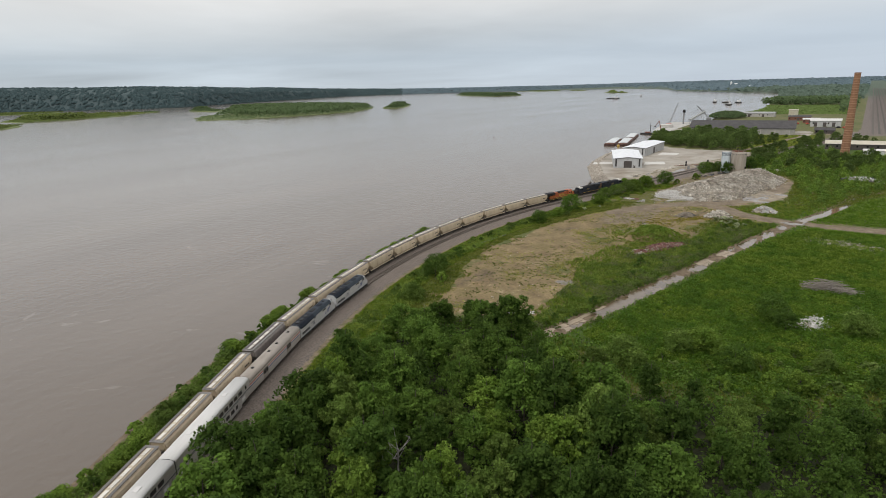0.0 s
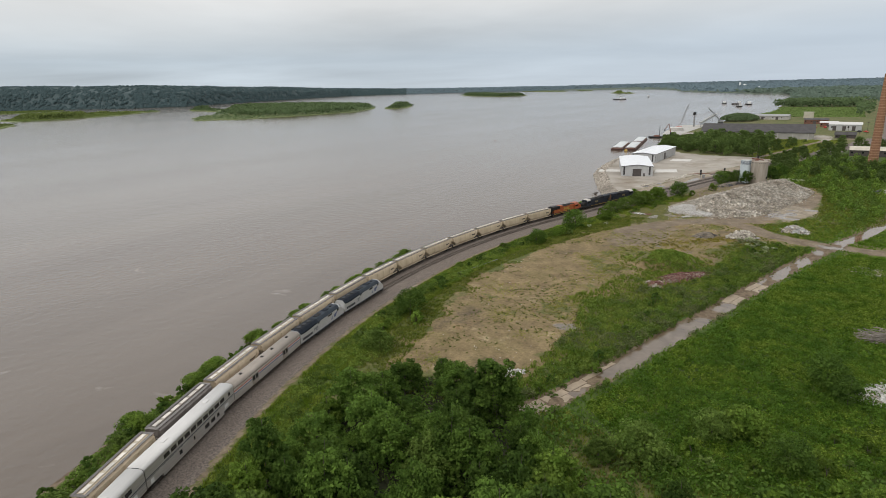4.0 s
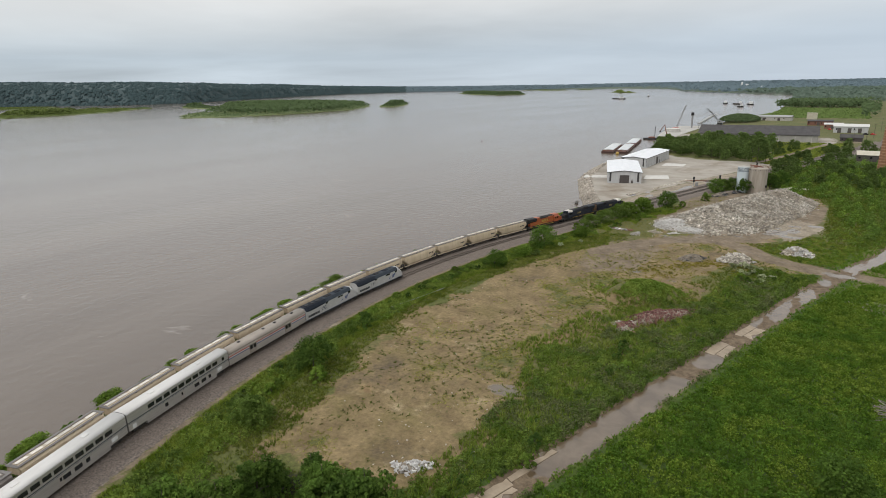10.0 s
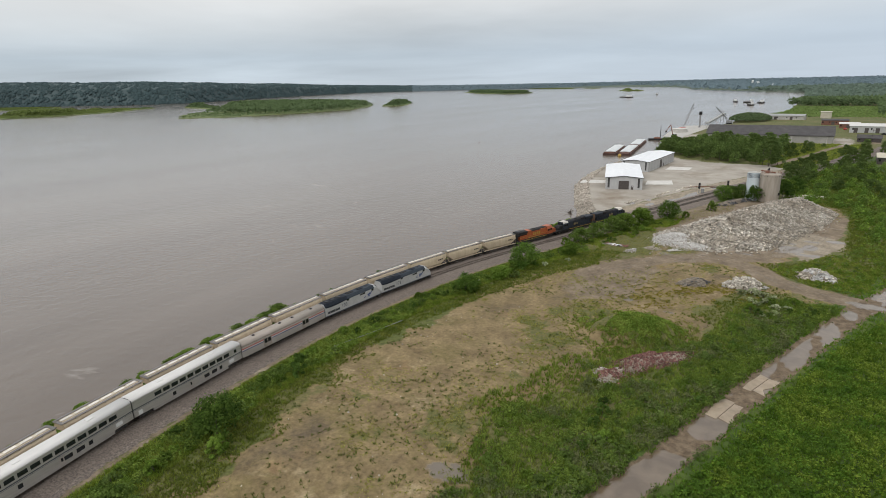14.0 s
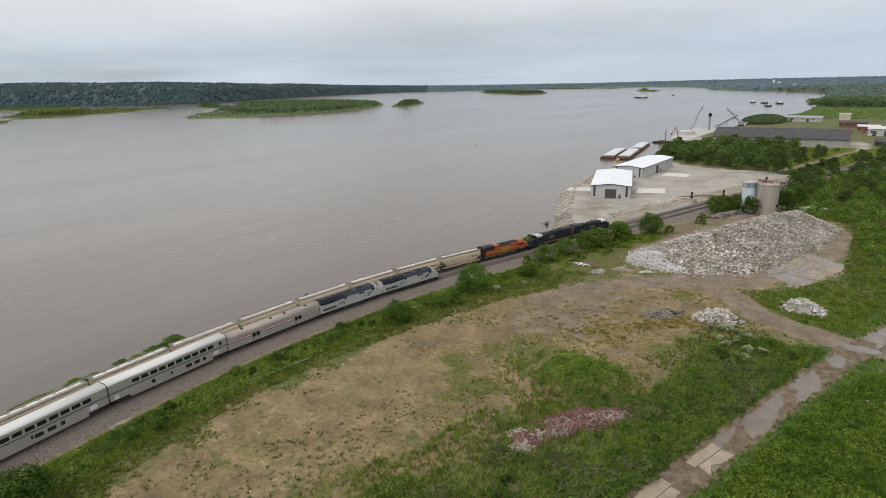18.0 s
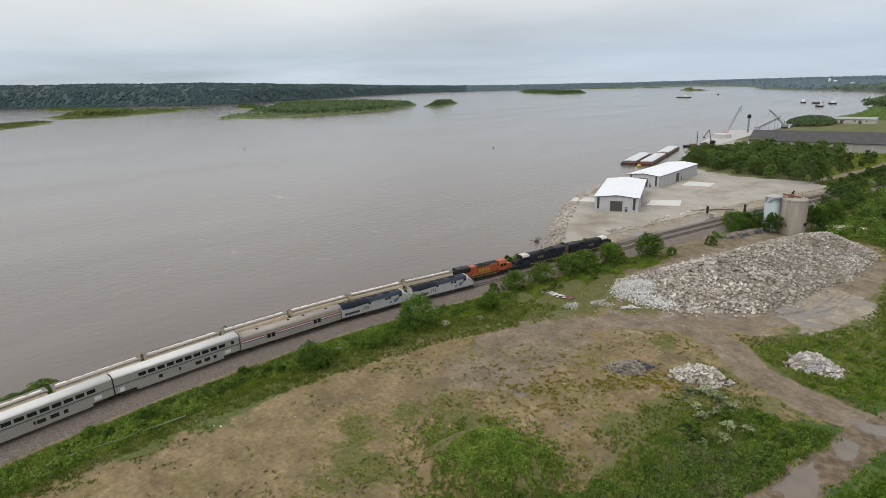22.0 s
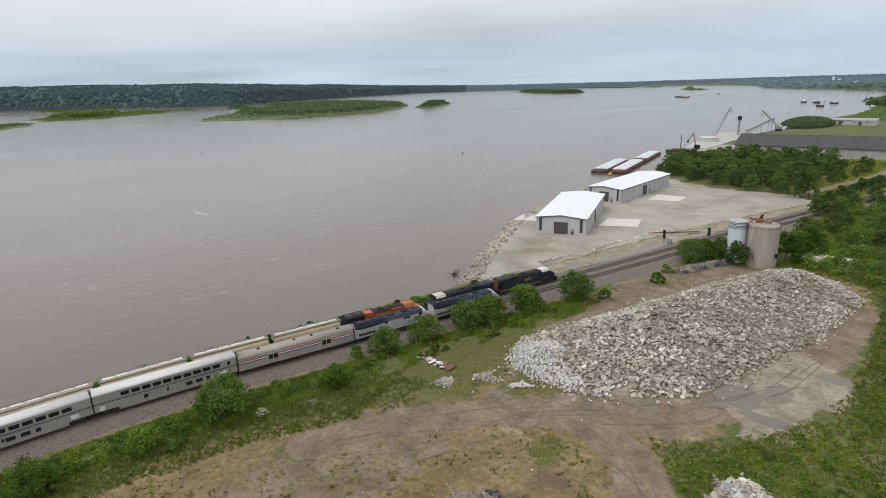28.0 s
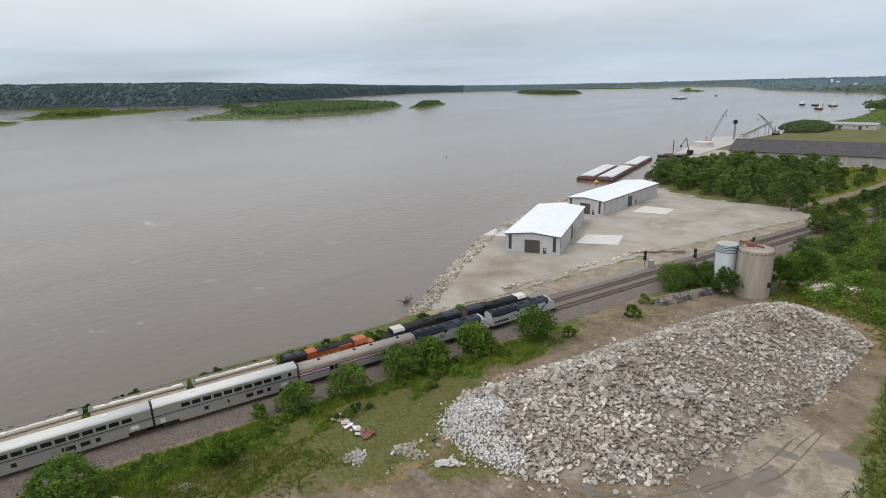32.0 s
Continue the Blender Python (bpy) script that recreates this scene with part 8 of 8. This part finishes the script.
    # poles
    for x, y, h in ((10, 640, 12), (18, 760, 13), (2, 700, 12), (24, 700, 12), (26, 850, 13), (-129.6, 442, 7.5)):
        t = thing("utility_pole", "plain upright utility pole by a road", "pole", "utility poles", m=pose(x, y, 0))
        part("shaft", Geo().tube((0, 0, -0.5), (0, 0, h), 0.17, 0.11, 8), TIE if h > 9 else WHITE, t)
        if h > 9:
            part("crossarm", Geo().box(-1.3, 1.3, -0.07, 0.07, h - 0.9, h - 0.7), TIE, t)
    # pale storage tanks far down the river plain
    for x, y, h, w in ((-470, 3330, 26, 9), (-448, 3330, 17, 16), (-330, 2900, 13, 14), (-300, 2900, 9, 22)):
        z = float(height(np.array([float(x)]), np.array([float(y)]))[0])
        t = thing("storage_tank", "white storage tank among far trees", "tank", "far tanks", m=pose(x, y, z))
        part("drum", Geo().tube((0, 0, -1), (0, 0, h), w / 2, w / 2, 20), WHITE, t)
        part("dome", Geo().tube((0, 0, h), (0, 0, h + 2), w / 2, w / 5, 20), ROOFW, t)
    # boats on the river
    for x, y, ln, turn, lab in ((-640, 1985, 60, 44, "loaded barge tow far out on the river"), (-256, 1620, 26, 10, "work boat anchored on the river"), (-225, 1585, 22, 60, "small towboat on the river"), (-200, 1455, 20, 30, "moored flat barge on the river"),
                                (-196, 1570, 30, 15, "sand barge with a heaped load"), (-611, 2230, 8, 0, "small dark boat far out on the river")):
        t = thing("river_boat", lab, "boat", "river boats", m=pose(x, y, WATER, 0, 0, turn + 90))
        w = max(3, ln * 0.2)
        part("hull", Geo().rings([[(-ln / 2, -w, -1), (ln / 2 - w, -w, -1), (ln / 2, 0, -1), (ln / 2 - w, w, -1), (-ln / 2, w, -1)], [(-ln / 2, -w, 2), (ln / 2 - w, -w, 2), (ln / 2 + 1, 0, 2.3), (ln / 2 - w, w, 2), (-ln / 2, w, 2)]]), OBLACK, t)
        part("load", Geo().box(-ln * 0.35, ln * 0.2, -w * 0.7, w * 0.7, 2, 3.6, 0.3), CRANEG, t)
        part("wheelhouse", Geo().box(-ln * 0.48, -ln * 0.36, -w * 0.6, w * 0.6, 2, 7, 0.2), WHITE, t)
    for x, y in ((-563, 480), (-330, 610)):
        t = thing("channel_marker", "small dark floating channel marker", "marker buoy", "channel markers", m=pose(x, y, WATER))
        part("can", Geo().tube((0, 0, -0.5), (0, 0, 1.1), 0.6, 0.4, 10), OBLACK, t)
        part("collar", Geo().tube((0, 0, 0.1), (0, 0, 0.3), 0.75, 0.75, 10), RUST, t)
    # guard rail beside the field
    t = thing("guard_rail", "low silver guard rail in the verge", "guard rail")
    pts = [(-98.4, 181), (-96.4, 190), (-94.6, 201)]
    for (ax, ay), (bx, by) in zip(pts[:-1], pts[1:]):
        part("beam", Geo().tube((ax, ay, 0.55), (bx, by, 0.55), 0.07, 0.07, 6), CRANEG, t)
        part("post", Geo().tube((ax, ay, -0.2), (ax, ay, 0.8), 0.08, 0.08, 6), GALV, t)

# ---------------------------------------------------------------- rubble and heaps
def chunk_shape(r, flat=0.55):
    """A broken slab: an uneven ring of corners, top and bottom."""
    n = int(r.integers(5, 7))
    a = np.sort(r.random(n) * 0.7 + np.arange(n)) * 2 * np.pi / n
    q = 0.6 + 0.45 * r.random(n)
    top = np.stack([np.cos(a) * q, np.sin(a) * q, flat * (0.35 + 0.25 * r.random(n))], 1)
    bot = np.stack([np.cos(a) * q * 0.92, np.sin(a) * q * 0.92, -flat * (0.35 + 0.25 * r.random(n))], 1)
    v = np.concatenate([bot, top])
    f = [tuple(range(n - 1, -1, -1)), tuple(range(n, 2 * n))] + [(i, (i + 1) % n, (i + 1) % n + n, i + n) for i in range(n)]
    return v, f


def chunk_mesh(material, name, size, seed, flat=0.55):
    v, f = chunk_shape(np.random.default_rng(seed), flat)
    me = bpy.data.meshes.new(name)
    me.from_pydata((v * size).tolist(), [], f)
    me.materials.append(material)
    return me


def joined_chunks(name, rows, material, parent, seed, flat=0.55, tilt=0.6):
    """Many broken pieces in one mesh. rows: x, y, z, size."""
    r = np.random.default_rng(seed)
    shapes = [chunk_shape(r, flat) for _ in range(8)]
    V, F, base = [], [], 0
    for x, y, z, s in rows:
        v, f = shapes[int(r.integers(8))]
        m = (Euler((r.normal() * tilt, r.normal() * tilt, r.random() * 6.283)).to_matrix())
        w = (v * s * np.array([1.0, 0.7 + 0.5 * r.random(), 1.0])) @ np.array(m).T + np.array([x, y, z])
        V += w.tolist()
        F += [tuple(i + base for i in q) for q in f]
        base += len(v)
    me = bpy.data.meshes.new(name)
    me.from_pydata(V, [], F)
    o = part(name, me, material, parent)
    o["kind"] = "stuff"
    return o


PILE = [(-62.5, 310), (-59, 305.5), (-50, 303.5), (-41, 305.5), (-33, 312), (-26.5, 317), (-22.0, 331), (-18, 345), (-14, 358), (-11, 376), (-9.5, 390), (-16, 401), (-26, 404), (-37, 396), (-45, 376), (-53, 352), (-58, 338), (-61, 326), (-65, 318)]


def pile_height(px, py):
    """Top of the big concrete heap."""
    d = dist_poly(px, py, PILE)
    ridge = dist_line(px, py, [(-27, 384), (-31, 372), (-36, 358), (-43, 342), (-47, 330)])
    lobe = np.hypot(px + 57.5, py - 311)
    h = 5.0 * (1 - step(ridge, 0, 21)) * step(py, 318, 372) + 3.2 * (1 - step(ridge, 0, 22)) + 2.2 * (1 - step(lobe, 0, 8.5)) + 1.2
    h = h * (0.62 + 0.7 * fbm(px, py, 7))
    e = 0.2 + 0.60 * d
    return np.where(d > 0, (h ** -2.0 + np.maximum(e, 0.05) ** -2.0) ** -0.5, -0.3)


def build_rubble():
    broken = mat("broken_concrete", (0.320, 0.272, 0.208), (0.600, 0.560, 0.490), rough=0.95, scale=0.10, obj=0.34, isl=0.42, stain=0.16, bump=0.01, world=True)
    white = mat("white_concrete", (0.42, 0.405, 0.38), (0.58, 0.565, 0.54), rough=0.95, scale=0.5, obj=0.22, isl=0.28, world=True)
    fines = mat("rubble_fines", (0.18, 0.150, 0.115), (0.31, 0.270, 0.215), rough=0.95, scale=0.8, bump=0.08, bscale=3, world=True)
    black = mat("broken_asphalt", (0.045, 0.045, 0.048), (0.12, 0.12, 0.125), rough=0.95, scale=0.6, isl=0.4, obj=0.3, world=True)
    bricks = mat("broken_brick", (0.105, 0.042, 0.036), (0.215, 0.110, 0.092), rough=0.95, scale=0.25, isl=0.5, obj=0.3, world=True)
    r = np.random.default_rng(77)
    pile = thing("rubble_pile", "huge heap of broken concrete slabs", "rubble heap")
    # core of the heap
    xs, ys = np.arange(-67, -7, 1.0), np.arange(298, 407, 1.0)
    gx, gy = np.meshgrid(xs, ys)
    z = pile_height(gx.ravel(), gy.ravel()) - 0.25
    i = np.arange(gx.size).reshape(gx.shape)
    q = np.stack([i[:-1, :-1], i[:-1, 1:], i[1:, 1:], i[1:, :-1]], -1).reshape(-1, 4)
    me = np_mesh("core", np.stack([gx.ravel(), gy.ravel(), z], 1), q, True)
    part("core", me, fines, pile)
    n = 34000
    x, y = r.uniform(-66, -8, n), r.uniform(299, 406, n)
    d = dist_poly(x, y, PILE)
    k = (d > -0.6) | ((d > -3.5) & (r.random(n) < 0.06))
    x, y, d = x[k], y[k], d[k]
    z = np.maximum(pile_height(x, y), height(x, y))
    lobe = (np.hypot((x + 58.0) / 6.2, (y - 311.0) / 7.2) < 1.0 + 0.4 * (fbm(x, y, 4) - 0.5)) | ((np.hypot((x + 50) / 6, (y - 306.5) / 3.4) < 1) & (fbm(x, y, 5) > 0.4))
    big = 0.14 + 0.38 * r.random(len(x)) ** 2.0 + 0.26 * (fbm(x, y, 16) > 0.5) * r.random(len(x)) ** 2
    big = big * (1.05 + 0.25 * (1 - step(np.abs(y - 318), 5, 40)))
    small = 0.14 + 0.22 * r.random(len(x))
    bare = (fbm(x + 9, y, 7) < 0.29) & (y < 348)
    a = np.where(~lobe & ~bare)[0]
    near = a[np.argsort(np.hypot(x[a] + 38, y[a] - 312))[:2600]]
    pick = set(r.choice(near, 300, replace=False).tolist())
    shapes = [chunk_mesh(broken, "slab", 1.0, 200 + j, 0.32) for j in range(8)]
    for c in pick:
        o = new("slab", shapes[int(r.integers(8))])
        o.parent = pile
        o.matrix_world = pose(x[c], y[c], z[c] + 0.12, r.normal() * 32, r.normal() * 32, r.random() * 360)
        s = max(big[c] * 1.2, 0.6)
        o.scale = (s, s * r.uniform(0.65, 1.0), s)
    rows = [(x[c], y[c], z[c] + 0.05 + 0.3 * big[c], big[c]) for c in a if c not in pick]
    joined_chunks("slabs", rows, broken, pile, 5, 0.24, 0.62)
    lo = np.where(lobe)[0]
    joined_chunks("white_lumps", [(x[c], y[c], z[c] + 0.05, small[c] * 0.95) for c in lo[::2]] + [(x[c] + r.normal() * 0.8, y[c] + r.normal() * 0.8, z[c] + 0.12, small[c] * 0.7) for c in lo] + [(x[c] + r.normal() * 0.6, y[c] + r.normal() * 0.6, z[c] + 0.1, small[c] * 0.85) for c in lo], white, pile, 6, 0.7, 0.9)

    def heap(name, label, cx, cy, a, b, rot, h, material, n, size, seed, flat=0.4, second=None):
        t = thing(name, label, "rubble heap", "small heaps")
        q = np.random.default_rng(seed)
        ph = q.random(4) * 6.283
        lobe_of = lambda w: 0.80 + 0.20 * math.sin(2 * w + ph[0]) + 0.15 * math.sin(3 * w + ph[1]) + 0.10 * math.sin(5 * w + ph[2]) + 0.06 * math.sin(9 * w + ph[3])
        g = Geo()
        rings = []
        for k in range(5):
            u = 1 - k / 4.6
            rings.append([(cx + math.cos(rot) * math.cos(w) * a * u * lobe_of(w) - math.sin(rot) * math.sin(w) * b * u * lobe_of(w), cy + math.sin(rot) * math.cos(w) * a * u * lobe_of(w) + math.cos(rot) * math.sin(w) * b * u * lobe_of(w),
                           (-0.3 if k == 0 else h * (1 - u * u) * 0.85)) for i, w in enumerate(np.linspace(0, 2 * math.pi, 18)[:-1])])
        part("core", g.rings(rings), fines, t)
        rows, rows2 = [], []
        made = [chunk_mesh(material, "piece", 1.0, seed + 300 + j, flat) for j in range(4)]
        for i in range(n):
            w, u = q.random() * 6.283, math.sqrt(q.random()) * 1.1 + (0.35 * q.random() if q.random() < 0.12 else 0)
            x, y = math.cos(w) * a * u * lobe_of(w), math.sin(w) * b * u * lobe_of(w)
            p = (cx + math.cos(rot) * x - math.sin(rot) * y, cy + math.sin(rot) * x + math.cos(rot) * y, h * max(0, 1 - u * u) * 0.85 + 0.1 * q.random() + 0.05, size * (0.5 + 0.9 * q.random() ** 1.6))
            if i < 40:
                o = new("piece", made[i % 4])
                o.parent = t
                o.matrix_world = pose(p[0], p[1], p[2], q.normal() * 25, q.normal() * 25, q.random() * 360)
                o.scale = (p[3] * 1.3, p[3], p[3])
            elif second is not None and float(fbm(np.array([p[0]]), np.array([p[1]]), 3.5)[0]) > 0.52:
                rows2.append(p)
            else:
                rows.append(p)
        joined_chunks("pieces", rows, material, t, seed, flat, 0.7)
        if rows2:
            joined_chunks("pale_pieces", rows2, second, t, seed + 1, flat, 0.7)
        return t

    heap("concrete_heap", "heap of pale broken concrete slabs in grass", -11.2, 293.2, 6.4, 3.8, 0.1, 2.6, broken, 460, 0.58, 401, 0.32, white)
    heap("concrete_heap", "heap of pale broken concrete beside a dirt road", -26.8, 273.6, 4.8, 3.8, 0.35, 3.2, broken, 420, 0.64, 402, 0.32, white)
    heap("asphalt_heap", "heap of dark broken asphalt pieces", -39.8, 268.8, 4.4, 3.2, 0.7, 1.9, black, 560, 0.38, 403, 0.4, fines)
    heap("brick_heap", "heap of dusky red broken bricks", -35.8, 213.5, 10.5, 5.2, 0.98, 1.6, bricks, 2600, 0.20, 404, 0.55, None)
    heap("brick_heap", "heap of broken bricks and pale concrete lumps", -41.0, 203.0, 4.6, 3.6, 0.8, 0.9, bricks, 700, 0.22, 405, 0.55, broken)
    heap("debris_heap", "white broken boards and rubble on bare soil", -52.5, 131.0, 3.4, 1.9, 0.5, 0.7, white, 130, 0.42, 406)
    heap("spoil_heap", "low grey spoil heap beside the track", -50.6, 395.5, 12.5, 3.2, 1.08, 1.6, black, 1300, 0.30, 407, 0.6, fines)
    heap("rubble_bank", "overgrown bank of grey rubble", -23.5, 425.0, 9.5, 5.0, 0.5, 1.0, broken, 700, 0.36, 408)
    heap("rubble_bank", "rough bank of pale rubble in grass", 19.0, 246.0, 16.0, 8.0, -0.12, 0.35, broken, 480, 0.42, 409)
    heap("scrap_heap", "grey heap of scrap and debris", 27.0, 402.0, 10.0, 8.0, 0.2, 2.6, black, 700, 0.6, 410, 0.5, white)
    heap("debris_heap", "scatter of white debris in rough grass", 12.5, 161.0, 6.2, 4.2, 0.9, 0.7, white, 380, 0.42, 411)
    heap("debris_heap", "scatter of white debris in rough grass", 30.0, 158.0, 3.5, 2.0, 0.2, 0.4, white, 90, 0.4, 412)
    heap("slab_scatter", "few flat broken slabs lying on mud", -53.8, 300.0, 2.1, 1.1, 0.5, 0.25, white, 48, 0.5, 413, 0.25)
    # pale crumbled spoil, half overgrown
    sand = mat("pale_spoil", (0.29, 0.255, 0.20), (0.42, 0.38, 0.32), rough=0.95, scale=0.8, stain=0.2, isl=0.25, world=True)
    for cx, cy, a, b, rot, h, n, seed in ((-64.0, 292.2, 4.2, 2.4, 0.2, 1.1, 260, 421), (-60.6, 298.6, 4.0, 2.0, 0.9, 0.8, 240, 422)):
        heap("spoil_heap", "low crumbled heap of pale spoil in grass", cx, cy, a, b, rot, h, sand, n, 0.3, seed, 0.5, white)
    # brushwood
    t = thing("brushwood_pile", "heap of grey dead branches in the meadow", "branch pile")
    q = random.Random(8)
    for k in range(210):
        cx, cy = 15.5 + q.uniform(-5, 5), 190.0 + q.uniform(-2.4, 2.4)
        ln, a = q.uniform(1.5, 3.8), q.gauss(0.0, 0.5)
        z = q.uniform(0.2, 3.0) * max(0.3, 1 - abs(cx - 15.5) / 6)
        part("branch", Geo().tube((cx - math.cos(a) * ln, cy - math.sin(a) * ln, z), (cx + math.cos(a) * ln, cy + math.sin(a) * ln, z + q.uniform(-0.4, 0.5)), 0.09, 0.04, 5), mat("dead_wood", (0.17, 0.145, 0.12), (0.27, 0.24, 0.205), rough=0.9, scale=2, obj=0.25), t)
    # dumped junk by the track
    t = thing("dumped_junk", "dumped boards, rags and a rusty sheet on grass", "junk pile")
    q = random.Random(9)
    for k in range(34):
        u = k / 33
        x, y = -77.6 + 9.0 * u + q.uniform(-0.7, 0.7), 296.2 + 0.6 * u + q.uniform(-0.8, 0.8)
        mm = (white, SHEET, black, RUST, WHITE)[q.randrange(5)] if u < 0.8 else RUST
        o = part("board", Geo().box(-q.uniform(0.4, 1.1), q.uniform(0.4, 1.1), -0.35, 0.35, 0, 0.12, 0.02), mm, t)
        o.matrix_world = pose(x, y, 0.08 + q.uniform(0, 0.35), q.uniform(-14, 14), q.uniform(-14, 14), q.uniform(0, 180))
    # old concrete road slabs showing through the flood
    q = np.random.default_rng(12)
    t = thing("old_road", "old concrete road slabs awash with mud", "road", kind="structure")
    pale = mat("wet_slab", (0.225, 0.175, 0.120), (0.345, 0.275, 0.195), rough=0.5, scale=0.5, stain=0.3, world=True)
    line_y, line_x = [p[1] for p in STREAM], [p[0] for p in STREAM]
    for y0, y1, o0, o1 in ((119, 125, -2.5, 0.0), (119.3, 124.4, 0.1, 2.2), (125.2, 131, -2.6, -0.1), (125.5, 130.4, 0.05, 1.7), (131.2, 137, -2.5, -0.2), (132, 136.2, 0.0, 0.8), (137.2, 142.6, -2.4, -0.9), (143, 147.5, -2.3, -1.3),
                           (199.0, 206.6, -2.4, -0.1), (199.6, 206.0, 0.05, 2.3), (212.6, 220.4, -2.0, -0.1), (213.2, 219.8, 0.05, 1.9)):
        ring = []
        n = 5
        for k in range(n):
            ring.append((y0 + (y1 - y0) * k / (n - 1), o0 + 0.28 * q.normal() * (o0 < -0.5)))
        for k in range(n):
            ring.append((y1 - (y1 - y0) * k / (n - 1) + 0.35 * q.normal() * (k in (0, n - 1)), o1 + 0.32 * q.normal() * (o1 > 0.5)))
        pts = [(float(np.interp(y, line_y, line_x)) + o * 0.96, y - o * 0.27) for y, o in ring]
        part("slab", Geo().rings([[(x, y, -0.8) for x, y in pts], [(x, y, -0.345) for x, y in pts]]), pale, t)
    # stones along the yard edge, and a stranded log at its tip
    q = np.random.default_rng(23)
    rows = []
    for (ax, ay), (bx, by) in zip([(-94, 370), (-88.2, 387.2), (-85.6, 401.8), (-81.1, 420.2)], [(-88.2, 387.2), (-85.6, 401.8), (-81.1, 420.2), (-76, 431)]):
        for _ in range(70):
            u = q.random()
            x, y = ax + (bx - ax) * u + q.normal() * 0.7, ay + (by - ay) * u + q.normal() * 0.8
            if fbm(np.array([x]), np.array([y]), 9)[0] > 0.4:
                rows.append((x, y, 0.12 + 0.2 * q.random(), 0.25 + 0.4 * q.random() ** 2))
    tagged(joined_chunks("edge_stones", rows, broken, None, 24), "row of tan stones along the yard edge", "stones", kind="stuff")
    log = thing("stranded_log", "dark tangled driftwood caught at the river edge", "driftwood", m=pose(-113.9, 349.7, -2.7, 0, 0, 30))
    for k in range(9):
        part("branch", Geo().tube((q.normal() * 0.5, q.normal() * 0.5, -0.3), (q.normal() * 1.6, q.normal() * 1.6, 0.5 + 1.2 * q.random()), 0.2, 0.06, 6), BARK, log)
    # stones strewn about the field
    q = np.random.default_rng(14)
    rows = []
    for cx, cy, n, sp in ((-65, 215, 30, 14), (-60, 180, 30, 16), (-75, 170, 20, 10), (-50, 250, 20, 12), (-74, 300, 60, 7), (-68, 308, 40, 6), (-20, 335, 40, 6), (-55, 140, 50, 8), (-85, 200, 30, 5), (-46, 286, 50, 9)):
        for _ in range(n):
            x, y = cx + q.normal() * sp, cy + q.normal() * sp
            if dist_poly(np.array([x]), np.array([y]), FIELD)[0] > -3:
                rows.append((x, y, float(height(np.array([x]), np.array([y]))[0]) + 0.04, 0.09 + 0.2 * q.random() ** 2))
    o = joined_chunks("field_stones", rows, broken, None, 15)
    tagged(o, "small pale stones strewn over bare soil", "stones", kind="stuff")


build_rubble()
build_yard()

motions()
